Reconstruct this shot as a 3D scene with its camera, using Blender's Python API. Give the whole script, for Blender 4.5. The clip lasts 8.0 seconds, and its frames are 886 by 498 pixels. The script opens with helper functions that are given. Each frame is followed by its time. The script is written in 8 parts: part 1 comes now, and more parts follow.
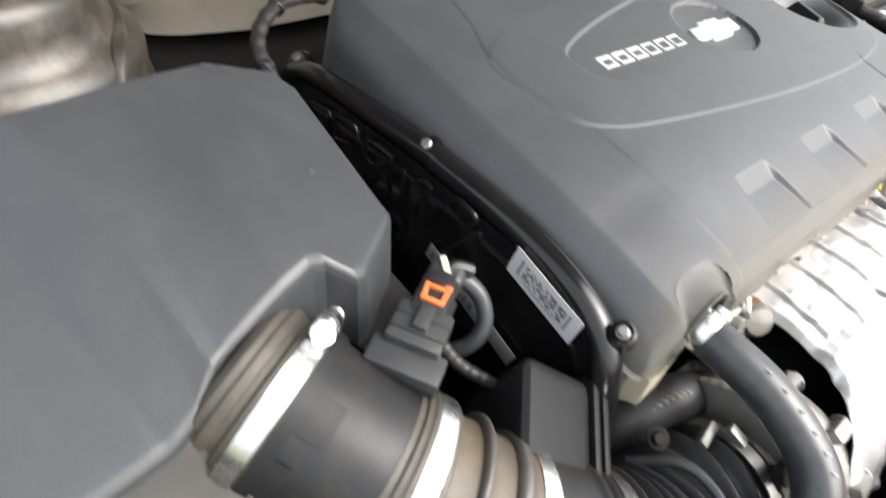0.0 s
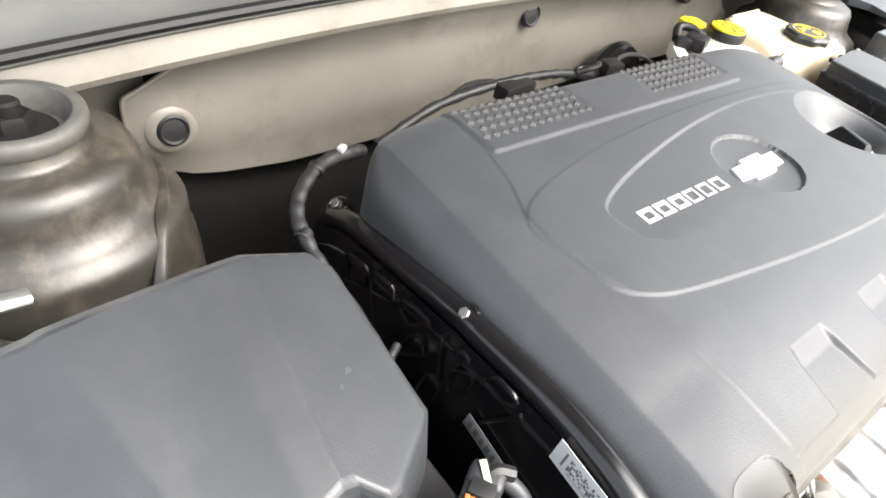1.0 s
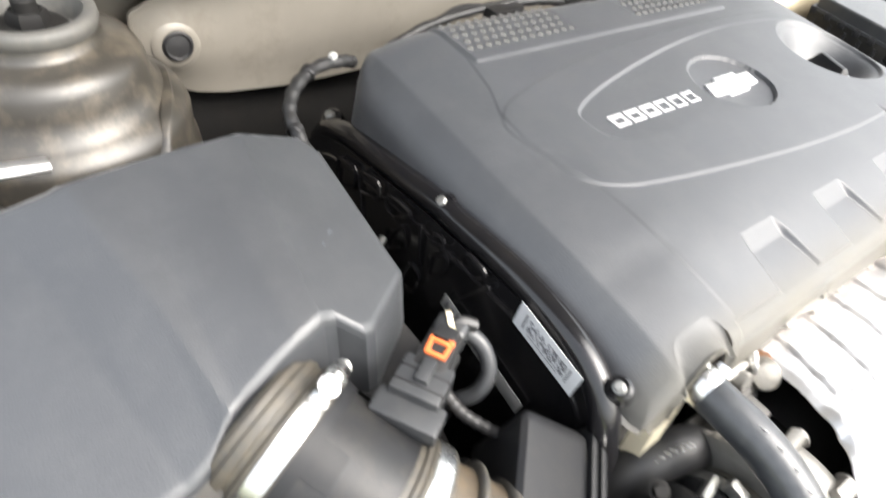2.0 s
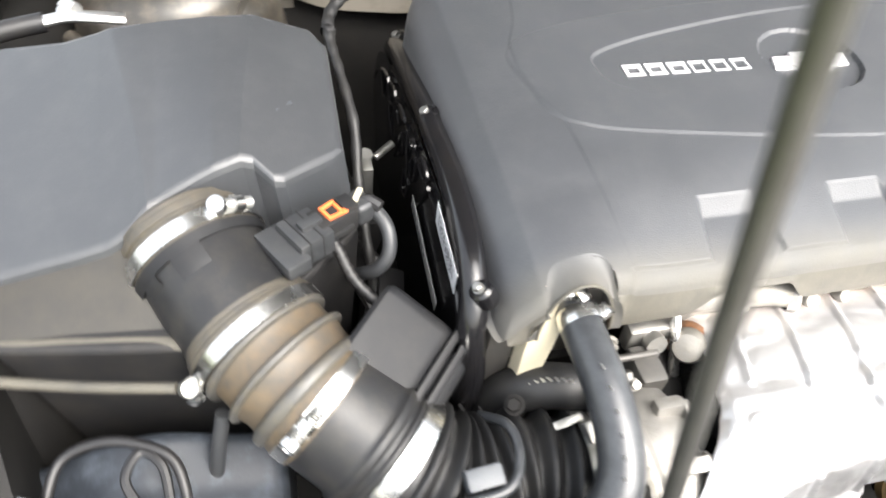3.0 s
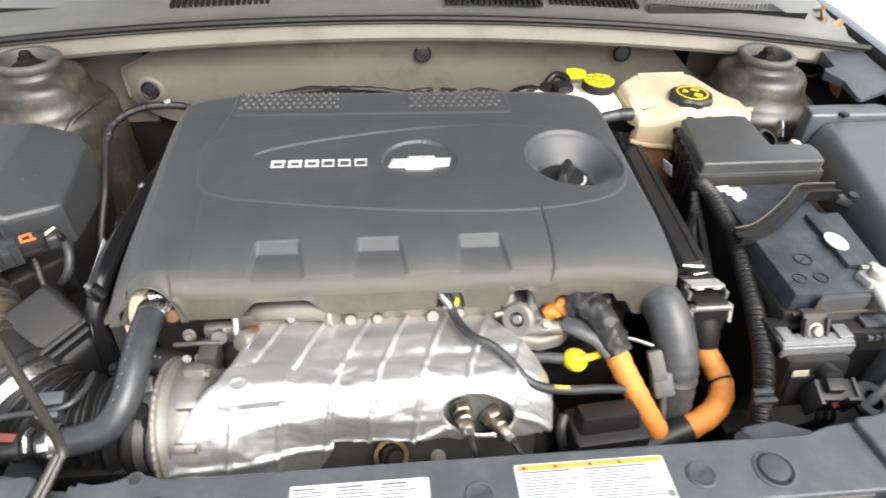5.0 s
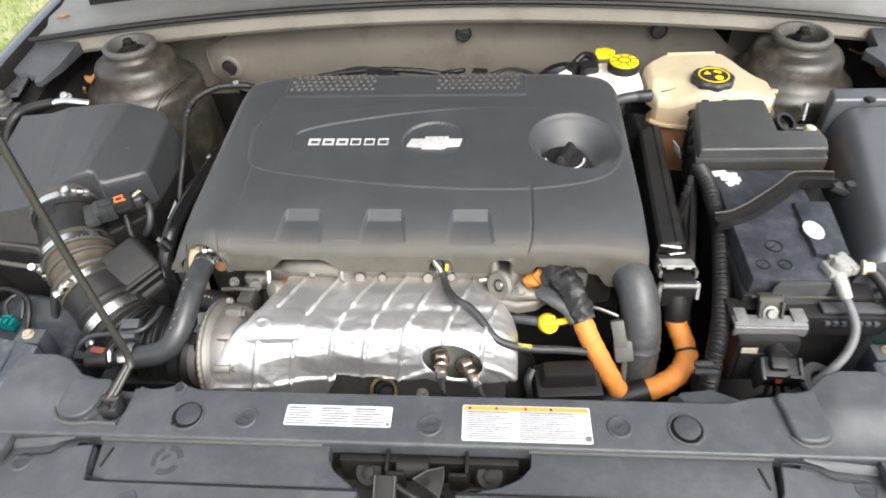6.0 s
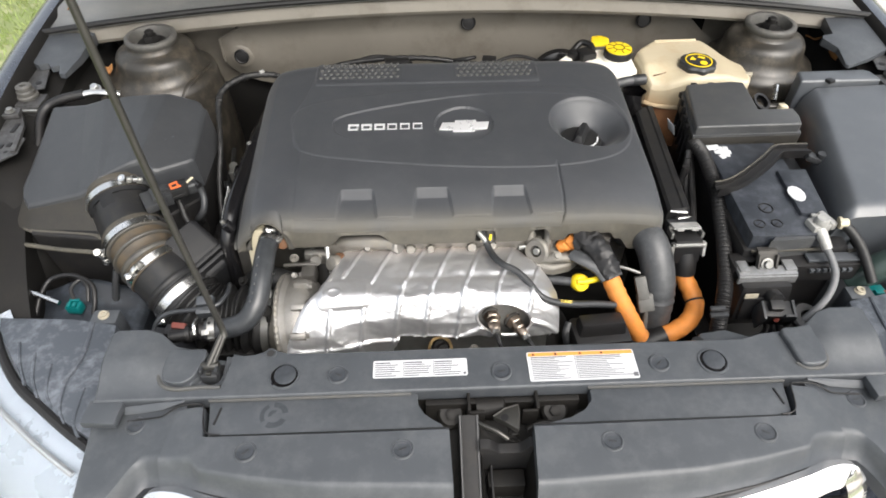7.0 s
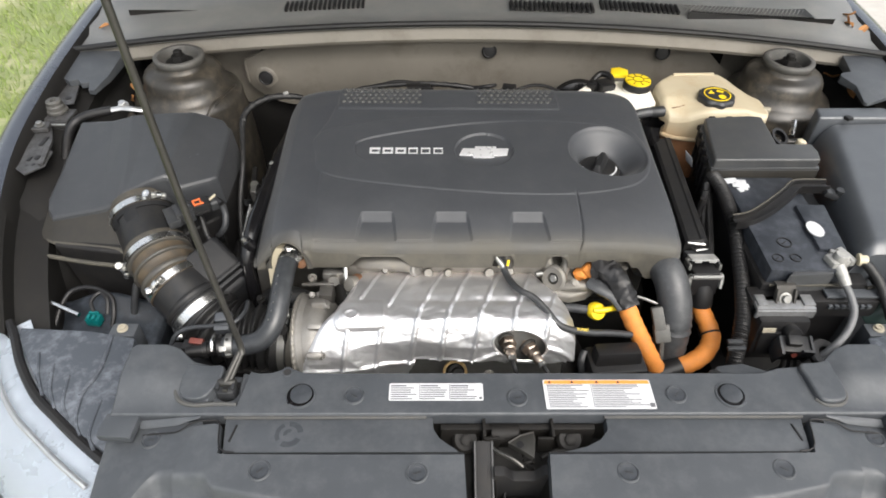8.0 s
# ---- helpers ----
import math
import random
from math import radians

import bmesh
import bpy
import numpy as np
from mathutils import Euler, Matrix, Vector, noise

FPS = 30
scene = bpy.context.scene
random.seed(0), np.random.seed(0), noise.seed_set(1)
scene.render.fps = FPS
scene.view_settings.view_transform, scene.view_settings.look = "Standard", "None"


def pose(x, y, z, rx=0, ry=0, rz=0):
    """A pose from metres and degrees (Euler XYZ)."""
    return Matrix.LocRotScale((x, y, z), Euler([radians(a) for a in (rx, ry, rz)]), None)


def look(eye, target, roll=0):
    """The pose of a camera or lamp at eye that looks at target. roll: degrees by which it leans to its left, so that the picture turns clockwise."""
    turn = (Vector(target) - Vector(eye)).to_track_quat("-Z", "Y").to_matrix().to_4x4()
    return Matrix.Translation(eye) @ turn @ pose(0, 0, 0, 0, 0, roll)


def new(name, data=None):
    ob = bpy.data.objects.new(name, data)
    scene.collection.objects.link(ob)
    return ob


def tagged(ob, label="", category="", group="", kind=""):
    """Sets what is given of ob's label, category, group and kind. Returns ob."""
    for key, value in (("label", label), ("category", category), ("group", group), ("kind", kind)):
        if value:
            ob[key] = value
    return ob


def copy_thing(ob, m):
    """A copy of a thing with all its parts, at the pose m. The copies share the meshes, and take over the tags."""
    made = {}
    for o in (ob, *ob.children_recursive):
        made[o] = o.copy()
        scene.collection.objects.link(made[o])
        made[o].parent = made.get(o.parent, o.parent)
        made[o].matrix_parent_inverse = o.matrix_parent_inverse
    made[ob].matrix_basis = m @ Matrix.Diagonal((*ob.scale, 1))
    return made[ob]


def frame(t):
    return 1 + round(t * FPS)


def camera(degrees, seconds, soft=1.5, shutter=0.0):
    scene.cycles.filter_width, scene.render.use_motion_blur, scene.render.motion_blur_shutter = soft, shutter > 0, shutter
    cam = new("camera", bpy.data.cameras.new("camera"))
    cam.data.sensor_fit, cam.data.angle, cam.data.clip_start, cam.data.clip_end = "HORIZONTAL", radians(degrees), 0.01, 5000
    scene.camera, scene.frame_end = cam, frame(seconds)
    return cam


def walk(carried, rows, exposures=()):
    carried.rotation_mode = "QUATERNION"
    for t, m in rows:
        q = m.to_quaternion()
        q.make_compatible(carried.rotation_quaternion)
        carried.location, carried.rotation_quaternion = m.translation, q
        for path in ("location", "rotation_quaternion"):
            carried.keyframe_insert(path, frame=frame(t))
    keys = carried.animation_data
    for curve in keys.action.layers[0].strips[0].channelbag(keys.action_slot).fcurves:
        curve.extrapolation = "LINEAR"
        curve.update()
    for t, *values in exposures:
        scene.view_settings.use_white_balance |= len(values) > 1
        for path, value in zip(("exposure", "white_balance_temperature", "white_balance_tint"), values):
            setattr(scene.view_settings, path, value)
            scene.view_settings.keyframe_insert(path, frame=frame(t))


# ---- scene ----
cam = camera(70.5, 8.0, 1.7, 0.5)
PATH = [
    (0, (-0.622, 0.171, 1.098), (0.483, 1.062, -0.31), 15.7),
    (0.5, (-0.607, 0.211, 1.127), (0.457, 1.212, -0.239), 12.4),
    (1, (-0.593, 0.225, 1.144), (0.494, 1.299, -0.146), 11.9),
    (1.5, (-0.594, 0.209, 1.143), (0.504, 1.293, -0.129), 11.3),
    (2, (-0.613, 0.155, 1.132), (0.413, 1.191, -0.236), 12.0),
    (2.2, (-0.613, 0.131, 1.132), (0.409, 1.13, -0.267), 13.2),
    (3.3, (-0.400, -0.033, 1.154), (-0.196, 1.278, -0.342), 2.0),
    (3.5, (-0.368, -0.056, 1.159), (-0.186, 1.267, -0.330), -0.1),
    (4, (-0.283, -0.172, 1.182), (-0.04, 1.223, -0.23), 5.1),
    (4.5, (-0.206, -0.241, 1.237), (0.041, 1.267, -0.054), 4.2),
    (4.7, (-0.154, -0.251, 1.258), (0.109, 1.291, 0.012), 4.4),
    (5.8, (0.064, -0.333, 1.339), (-0.073, 1.161, 0.016), -4.5),
    (6, (0.063, -0.344, 1.374), (-0.083, 1.102, 0.0), -3.5),
    (6.5, (-0.028, -0.391, 1.432), (-0.023, 1.026, 0.02), -0.4),
    (7, (-0.081, -0.423, 1.438), (-0.029, 0.979, 0.013), -0.2),
    (7.5, (-0.102, -0.435, 1.447), (-0.029, 0.997, 0.054), 2.0),
    (8, (-0.096, -0.426, 1.442), (-0.067, 1.029, 0.071), 0.9),
]
EXPOSURES = [(0.0, 1.84), (0.5, 2.11), (1.5, 2.37), (2.2, 2.43), (3.3, 2.46), (4.0, 2.20), (4.7, 1.75), (5.8, 1.43), (8.0, 1.01)]
walk(cam, [(t, look(eye, target, roll)) for t, eye, target, roll in PATH], EXPOSURES)

# ---- world ----
world = bpy.data.worlds.new("overcast_sky")
scene.world = world
world.use_nodes = True
_wn = world.node_tree.nodes
_sky = _wn.new("ShaderNodeTexSky")
_sky.sky_type = "NISHITA"
_sky.sun_disc = False
_sky.sun_elevation = radians(52)
_sky.sun_rotation = radians(148)
_sky.dust_density = 6.0
_sky.air_density = 1.6
_sky.ozone_density = 0.6
_cloud = _wn.new("ShaderNodeHueSaturation")
_cloud.inputs["Saturation"].default_value = 0.35
_wn["Background"].inputs["Strength"].default_value = 0.15
world.node_tree.links.new(_sky.outputs["Color"], _cloud.inputs["Color"])
world.node_tree.links.new(_cloud.outputs["Color"], _wn["Background"].inputs["Color"])

sun = new("sun", bpy.data.lights.new("sun", "SUN"))
sun.data.energy = 0.8
sun.data.angle = radians(60)
sun.data.color = (1.0, 0.98, 0.95)
sun.matrix_world = look((1.0, -1.6, 2.7), (0, 0, 0))


# ---- materials ----
def nodes_of(name):
    m = bpy.data.materials.new(name)
    m.use_nodes = True
    nt = m.node_tree
    return m, nt, nt.nodes["Principled BSDF"]


def surface(name, color, rough=0.5, metal=0.0, dust=None, dusty=0.0, scale=9.0, grain=0.0, grain_scale=900.0, vary=0.25, coat=0.0, rough_vary=0.12, low=0.45, high=0.7, haze=0.0, settle=None, spec=0.5):
    """A worn surface: base colour with slow stains and fine grain, dust patches, and a fine relief."""
    m, nt, bsdf = nodes_of(name)
    n, link = nt.nodes, nt.links.new
    co = n.new("ShaderNodeTexCoord")
    big = n.new("ShaderNodeTexNoise")
    big.inputs["Scale"].default_value = scale
    big.inputs["Detail"].default_value = 7.0
    big.inputs["Roughness"].default_value = 0.62
    link(co.outputs["Object"], big.inputs["Vector"])
    fine = n.new("ShaderNodeTexNoise")
    fine.inputs["Scale"].default_value = grain_scale
    fine.inputs["Detail"].default_value = 3.0
    link(co.outputs["Object"], fine.inputs["Vector"])
    tone = n.new("ShaderNodeMapRange")
    tone.inputs["To Min"].default_value = 1.0 - vary
    tone.inputs["To Max"].default_value = 1.0 + vary
    link(big.outputs["Fac"], tone.inputs["Value"])
    mul = n.new("ShaderNodeMix")
    mul.data_type = "RGBA"
    mul.blend_type = "MULTIPLY"
    mul.inputs["Factor"].default_value = 1.0
    mul.inputs["A"].default_value = (*color, 1)
    link(tone.outputs["Result"], mul.inputs["B"])
    out = mul.outputs["Result"]
    if dust:
        mask = n.new("ShaderNodeMapRange")
        mask.inputs["From Min"].default_value = low
        mask.inputs["From Max"].default_value = high
        mask.inputs["To Min"].default_value = dusty * 0.15
        mask.inputs["To Max"].default_value = dusty
        patch = n.new("ShaderNodeTexNoise")
        patch.inputs["Scale"].default_value = scale * 2.3
        patch.inputs["Detail"].default_value = 9.0
        patch.inputs["Roughness"].default_value = 0.7
        link(co.outputs["Object"], patch.inputs["Vector"])
        link(patch.outputs["Fac"], mask.inputs["Value"])
        mix = n.new("ShaderNodeMix")
        mix.data_type = "RGBA"
        link(mask.outputs["Result"], mix.inputs["Factor"])
        link(out, mix.inputs["A"])
        mix.inputs["B"].default_value = (*dust, 1)
        out = mix.outputs["Result"]
    if settle:
        # dust gathered towards one end of the thing: axis, where it begins, where it is thickest, colour
        axis, begins, thickest, tint = settle
        apart = n.new("ShaderNodeSeparateXYZ")
        link(co.outputs["Object"], apart.inputs["Vector"])
        ramp = n.new("ShaderNodeMapRange")
        ramp.interpolation_type = "SMOOTHSTEP"
        ramp.inputs["From Min"].default_value = begins
        ramp.inputs["From Max"].default_value = thickest
        link(apart.outputs[axis], ramp.inputs["Value"])
        uneven = n.new("ShaderNodeMath")
        uneven.operation = "MULTIPLY"
        link(ramp.outputs["Result"], uneven.inputs[0])
        link(big.outputs["Fac"], uneven.inputs[1])
        cake = n.new("ShaderNodeMix")
        cake.data_type = "RGBA"
        link(uneven.outputs["Value"], cake.inputs["Factor"])
        link(out, cake.inputs["A"])
        cake.inputs["B"].default_value = (*tint, 1)
        out = cake.outputs["Result"]
    link(out, bsdf.inputs["Base Color"])
    rr = n.new("ShaderNodeMapRange")
    rr.inputs["To Min"].default_value = max(0.03, rough - rough_vary)
    rr.inputs["To Max"].default_value = min(1.0, rough + rough_vary)
    link(big.outputs["Fac"], rr.inputs["Value"])
    rough_out = rr.outputs["Result"]
    if settle:
        matt = n.new("ShaderNodeMath")
        matt.operation = "MULTIPLY_ADD"
        matt.use_clamp = True
        link(uneven.outputs["Value"], matt.inputs[0])
        matt.inputs[1].default_value = 0.6
        link(rough_out, matt.inputs[2])
        rough_out = matt.outputs["Value"]
    link(rough_out, bsdf.inputs["Roughness"])
    bsdf.inputs["Specular IOR Level"].default_value = spec
    bsdf.inputs["Metallic"].default_value = metal
    bsdf.inputs["Coat Weight"].default_value = coat
    bsdf.inputs["Coat Roughness"].default_value = 0.12
    bsdf.inputs["Sheen Weight"].default_value = haze
    bsdf.inputs["Sheen Roughness"].default_value = 0.45
    if grain:
        bump = n.new("ShaderNodeBump")
        bump.inputs["Strength"].default_value = grain
        bump.inputs["Distance"].default_value = 0.0006
        link(fine.outputs["Fac"], bump.inputs["Height"])
        link(bump.outputs["Normal"], bsdf.inputs["Normal"])
    return m


DUST = (0.30, 0.25, 0.17)
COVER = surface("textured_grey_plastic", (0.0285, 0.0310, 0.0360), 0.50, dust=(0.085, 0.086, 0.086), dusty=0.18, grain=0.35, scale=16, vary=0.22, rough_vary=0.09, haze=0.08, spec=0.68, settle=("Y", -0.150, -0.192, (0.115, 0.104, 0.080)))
LIP = surface("dust_coated_grey_plastic", (0.040, 0.038, 0.033), 0.66, dust=(0.115, 0.103, 0.077), dusty=0.6, grain=0.3, scale=14, low=0.3, high=0.75)
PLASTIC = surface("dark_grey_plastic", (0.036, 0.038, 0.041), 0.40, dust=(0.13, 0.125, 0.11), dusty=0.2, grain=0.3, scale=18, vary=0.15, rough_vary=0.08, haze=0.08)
PANEL = surface("weathered_grey_plastic", (0.044, 0.049, 0.056), 0.46, dust=(0.12, 0.124, 0.128), dusty=0.36, grain=0.3, scale=16, vary=0.26)
LEDGE = surface("dust_settled_plastic", (0.046, 0.048, 0.050), 0.6, dust=(0.098, 0.090, 0.073), dusty=0.5, scale=30, low=0.35, high=0.75)
BLACK = surface("black_plastic", (0.0085, 0.0085, 0.0095), 0.45, dust=DUST, dusty=0.025, grain=0.15, scale=14, spec=0.42)
GLOSSBLACK = surface("glossy_black_plastic", (0.005, 0.005, 0.006), 0.2, dust=DUST, dusty=0.015, scale=20, rough_vary=0.08)
DARK = surface("dark_rough_metal", (0.0065, 0.0062, 0.006), 0.70, dust=DUST, dusty=0.012, scale=16, spec=0.25)
LIDPLASTIC = surface("dark_grey_lid_plastic", (0.0235, 0.0255, 0.029), 0.46, dust=(0.085, 0.086, 0.086), dusty=0.15, grain=0.3, scale=18, vary=0.2, rough_vary=0.08, haze=0.05, spec=0.65)
SMOOTHBLACK = surface("smooth_black_moulding", (0.0125, 0.0130, 0.0145), 0.40, dust=(0.11, 0.097, 0.072), dusty=0.13, grain=0.15, scale=26, spec=0.30)
HOSEGREY = surface("weathered_grey_hose", (0.023, 0.025, 0.028), 0.33, dust=(0.10, 0.105, 0.11), dusty=0.28, scale=40)
TURBO = surface("sandy_cast_housing", (0.24, 0.232, 0.218), 0.48, 0.65, dust=(0.16, 0.145, 0.12), dusty=0.45, grain=0.6, grain_scale=500, scale=30)
GRIMEMETAL = surface("grimy_sheet_metal", (0.055, 0.053, 0.050), 0.5, 0.4, dust=(0.10, 0.09, 0.075), dusty=0.4, scale=24)
# The LAMPTOP housing surface again, at about half its tone.
LAMPBACK = surface("half_tone_lamp_back", (0.014, 0.017, 0.022), 0.5, dust=(0.12, 0.14, 0.17), dusty=0.4, scale=22, low=0.48, high=0.7, grain=0.3)
MATTBLACK = surface("matt_black_plastic", (0.009, 0.009, 0.010), 0.66, dust=DUST, dusty=0.03, grain=0.2, scale=18, spec=0.35)
# About twice as light as the cover the studs stand on.
STUDTOP = surface("light_stud_plastic", (0.062, 0.062, 0.060), 0.45, dust=(0.12, 0.115, 0.10), dusty=0.4, scale=40)
RODSTEEL = surface("worn_rod_steel", (0.055, 0.054, 0.050), 0.36, 0.6, dust=(0.04, 0.037, 0.032), dusty=0.4, scale=60)
DULLCREAM = surface("dull_cream_plastic", (0.34, 0.31, 0.24), 0.5, dust=(0.12, 0.10, 0.07), dusty=0.4, scale=90)
RUBBER = surface("grey_rubber", (0.035, 0.037, 0.040), 0.42, dust=(0.16, 0.16, 0.16), dusty=0.3, scale=30)
DUSTYRUBBER = surface("dusty_rubber", (0.036, 0.032, 0.027), 0.55, dust=(0.102, 0.072, 0.039), dusty=0.7, scale=30, low=0.36, high=0.66)
COLLARRUBBER = surface("grimy_collar_rubber", (0.034, 0.032, 0.029), 0.55, dust=(0.090, 0.075, 0.050), dusty=0.6, scale=40, low=0.38, high=0.7)
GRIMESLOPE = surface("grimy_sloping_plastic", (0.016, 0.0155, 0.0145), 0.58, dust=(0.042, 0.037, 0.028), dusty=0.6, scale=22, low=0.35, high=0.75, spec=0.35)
STEEL = surface("bright_steel", (0.75, 0.75, 0.74), 0.26, 1.0, dust=(0.4, 0.36, 0.3), dusty=0.15, scale=60)
CASTALU = surface("cast_aluminium", (0.36, 0.35, 0.33), 0.46, 0.9, dust=(0.28, 0.26, 0.22), dusty=0.6, grain=0.5, grain_scale=500, scale=30)
SHIELD = surface("embossed_aluminium", (0.80, 0.80, 0.81), 0.42, 0.93, dust=(0.36, 0.25, 0.18), dusty=0.22, low=0.54, high=0.74, scale=9, vary=0.10, grain=0.22, grain_scale=320, rough_vary=0.08, settle=("Y", 0.030, 0.080, (0.50, 0.33, 0.21)))
DULLCAST = surface("dusty_dull_casting", (0.17, 0.163, 0.15), 0.55, 0.5, dust=(0.20, 0.18, 0.14), dusty=0.6, grain=0.5, grain_scale=500, scale=30)
RUSTY = surface("rusted_steel", (0.16, 0.09, 0.055), 0.65, 0.6, dust=(0.30, 0.13, 0.05), dusty=0.7, scale=60)
BRONZE = surface("heat_tinted_steel", (0.36, 0.30, 0.25), 0.40, 1.0, dust=(0.22, 0.16, 0.11), dusty=0.4, scale=60)
PAINTBAY = surface("dusty_beige_sheet_metal", (0.185, 0.170, 0.145), 0.42, 0.2, dust=(0.085, 0.070, 0.050), dusty=0.55, scale=6, vary=0.3, low=0.5, high=0.72)
TOWER = surface("dusty_dark_painted_steel", (0.019, 0.018, 0.016), 0.38, 0.12, dust=(0.135, 0.112, 0.083), dusty=0.52, scale=17, vary=0.4, low=0.48, high=0.68, spec=0.6)
WORNSTEEL = surface("worn_grey_bracket_steel", (0.095, 0.095, 0.097), 0.40, 0.4, dust=(0.030, 0.028, 0.026), dusty=0.7, scale=45, low=0.40, high=0.62)
PAINT = surface("dark_metallic_body_paint", (0.035, 0.042, 0.058), 0.25, 0.4, coat=1.0, dust=(0.2, 0.2, 0.2), dusty=0.15, scale=20)
TANK = surface("yellowed_translucent_plastic", (0.46, 0.405, 0.29), 0.36, dust=(0.36, 0.23, 0.11), dusty=0.45, scale=11, low=0.50, high=0.76, vary=0.16, settle=("Z", 0.150, 0.105, (0.36, 0.22, 0.10)))
TANKLOW = surface("stained_lower_tank_plastic", (0.40, 0.20, 0.10), 0.4, dust=(0.24, 0.09, 0.04), dusty=0.5, scale=14)
RESERVOIR = surface("milky_white_plastic", (0.80, 0.78, 0.70), 0.4, dust=(0.6, 0.5, 0.35), dusty=0.2, scale=20, vary=0.05)
YELLOW = surface("yellow_plastic", (0.80, 0.58, 0.015), 0.4, scale=40, vary=0.1)
ORANGE = surface("orange_sleeve", (0.62, 0.215, 0.035), 0.66, dust=(0.34, 0.15, 0.05), dusty=0.55, grain=0.9, grain_scale=300, scale=22, vary=0.25)
GREYTAPE = surface("grey_printed_tape", (0.27, 0.27, 0.26), 0.45, scale=60, vary=0.2)
ORANGECLIP = surface("orange_plastic_clip", (0.64, 0.14, 0.04), 0.4, scale=40)
BRAID = surface("pale_grey_cable", (0.12, 0.124, 0.13), 0.5, dust=(0.06, 0.058, 0.054), dusty=0.5, scale=60, grain=0.8, grain_scale=420)
BEZEL = surface("pale_lamp_diffuser", (0.44, 0.48, 0.53), 0.28, 0.3, scale=14, vary=0.2)
TEAL = surface("teal_plastic", (0.0, 0.105, 0.105), 0.4, scale=40)
WHITE = surface("white_label", (0.53, 0.54, 0.555), 0.45, dust=(0.36, 0.34, 0.31), dusty=0.18, scale=40, vary=0.06)
PRINT = surface("grey_print", (0.11, 0.11, 0.12), 0.5, scale=40)
LABELORANGE = surface("orange_print", (0.62, 0.25, 0.05), 0.5, scale=40, vary=0.05)
BADGE = surface("satin_silver_badge", (0.80, 0.80, 0.81), 0.3, 0.55, scale=60, vary=0.05)
CHROME = surface("chrome", (0.90, 0.90, 0.91), 0.12, 1.0, scale=30, vary=0.02, rough_vary=0.03)
REDPLASTIC = surface("faded_red_plastic", (0.124, 0.028, 0.019), 0.5, scale=40)
SILVERPIPE = surface("satin_aluminium_pipe", (0.62, 0.62, 0.61), 0.34, 0.9, scale=50, vary=0.15)
CREAM = surface("cream_plastic", (0.50, 0.45, 0.33), 0.5, scale=40)
GREYCON = surface("grey_connector_plastic", (0.022, 0.0235, 0.026), 0.45, dust=(0.16, 0.15, 0.13), dusty=0.08, scale=40)
CLIPGREY = surface("weathered_clip_plastic", (0.027, 0.031, 0.037), 0.5, dust=(0.07, 0.075, 0.082), dusty=0.4, scale=60)
# Near black: the shade of the deep latch well is in this colour.
LATCHSHADE = surface("shade_darkened_latch_metal", (0.0055, 0.005, 0.0045), 0.62, dust=(0.05, 0.04, 0.03), dusty=0.12, scale=50, spec=0.3)
BLACKRUBBER = surface("black_bellows_rubber", (0.010, 0.0102, 0.011), 0.5, dust=(0.06, 0.055, 0.045), dusty=0.15, scale=30, spec=0.4)
LAMPTOP = surface("scuffed_headlamp_housing", (0.030, 0.036, 0.045), 0.5, dust=(0.27, 0.29, 0.33), dusty=0.5, scale=14, low=0.48, high=0.7, grain=0.3)
# Base grey raised so the colour itself holds the sky's reflection.
SCUTTLE = surface("grey_plastic_sky_lightened", (0.13, 0.132, 0.130), 0.42, dust=(0.22, 0.21, 0.19), dusty=0.45, grain=0.3, scale=9, vary=0.25, spec=0.7)
SIDEBOX = surface("smooth_bluish_grey_plastic", (0.056, 0.062, 0.070), 0.36, dust=(0.12, 0.125, 0.13), dusty=0.25, grain=0.25, scale=12, vary=0.15, spec=0.8)
BATTERYLID = surface("dusty_black_battery_plastic", (0.014, 0.017, 0.022), 0.42, dust=(0.15, 0.16, 0.19), dusty=0.28, scale=24, grain=0.2)
ZINC = surface("dull_zinc_plate", (0.30, 0.30, 0.29), 0.42, 0.85, dust=(0.2, 0.19, 0.16), dusty=0.4, scale=50)
LEAD = surface("oxidised_lead", (0.30, 0.30, 0.29), 0.55, 0.4, dust=(0.46, 0.45, 0.42), dusty=0.7, scale=60)
WIPEDGLASS = surface("windscreen_dark", (0.02, 0.025, 0.03), 0.06, scale=10)
RESONATOR = surface("dull_black_moulding", (0.0095, 0.0100, 0.0115), 0.5, dust=(0.05, 0.046, 0.038), dusty=0.15, scale=26, spec=0.22)
WORNPLATE = surface("worn_bright_bracket_steel", (0.28, 0.285, 0.29), 0.36, 0.6, dust=(0.12, 0.115, 0.105), dusty=0.5, scale=50)
BOTTLEGREEN = surface("dark_green_bottle_plastic", (0.022, 0.040, 0.036), 0.32, dust=(0.08, 0.085, 0.075), dusty=0.3, scale=25)
BRASSRING = surface("tarnished_brass", (0.42, 0.30, 0.15), 0.36, 1.0, dust=(0.16, 0.12, 0.08), dusty=0.35, scale=70)
PUSHRUBBER = surface("grey_bump_rubber", (0.062, 0.061, 0.058), 0.55, dust=(0.13, 0.12, 0.10), dusty=0.4, scale=60)
BELLOWSRIB = surface("worn_rib_rubber", (0.045, 0.044, 0.042), 0.42, dust=(0.10, 0.085, 0.055), dusty=0.45, scale=40)
CONCRETE = surface("pale_concrete", (0.42, 0.40, 0.37), 0.85, dust=(0.30, 0.28, 0.25), dusty=0.6, scale=2.5, grain=0.6, grain_scale=120)
SOIL = surface("grassy_ground", (0.12, 0.165, 0.045), 0.95, dust=(0.48, 0.43, 0.31), dusty=0.75, scale=0.9, low=0.50, high=0.66, grain=0.8, grain_scale=60)
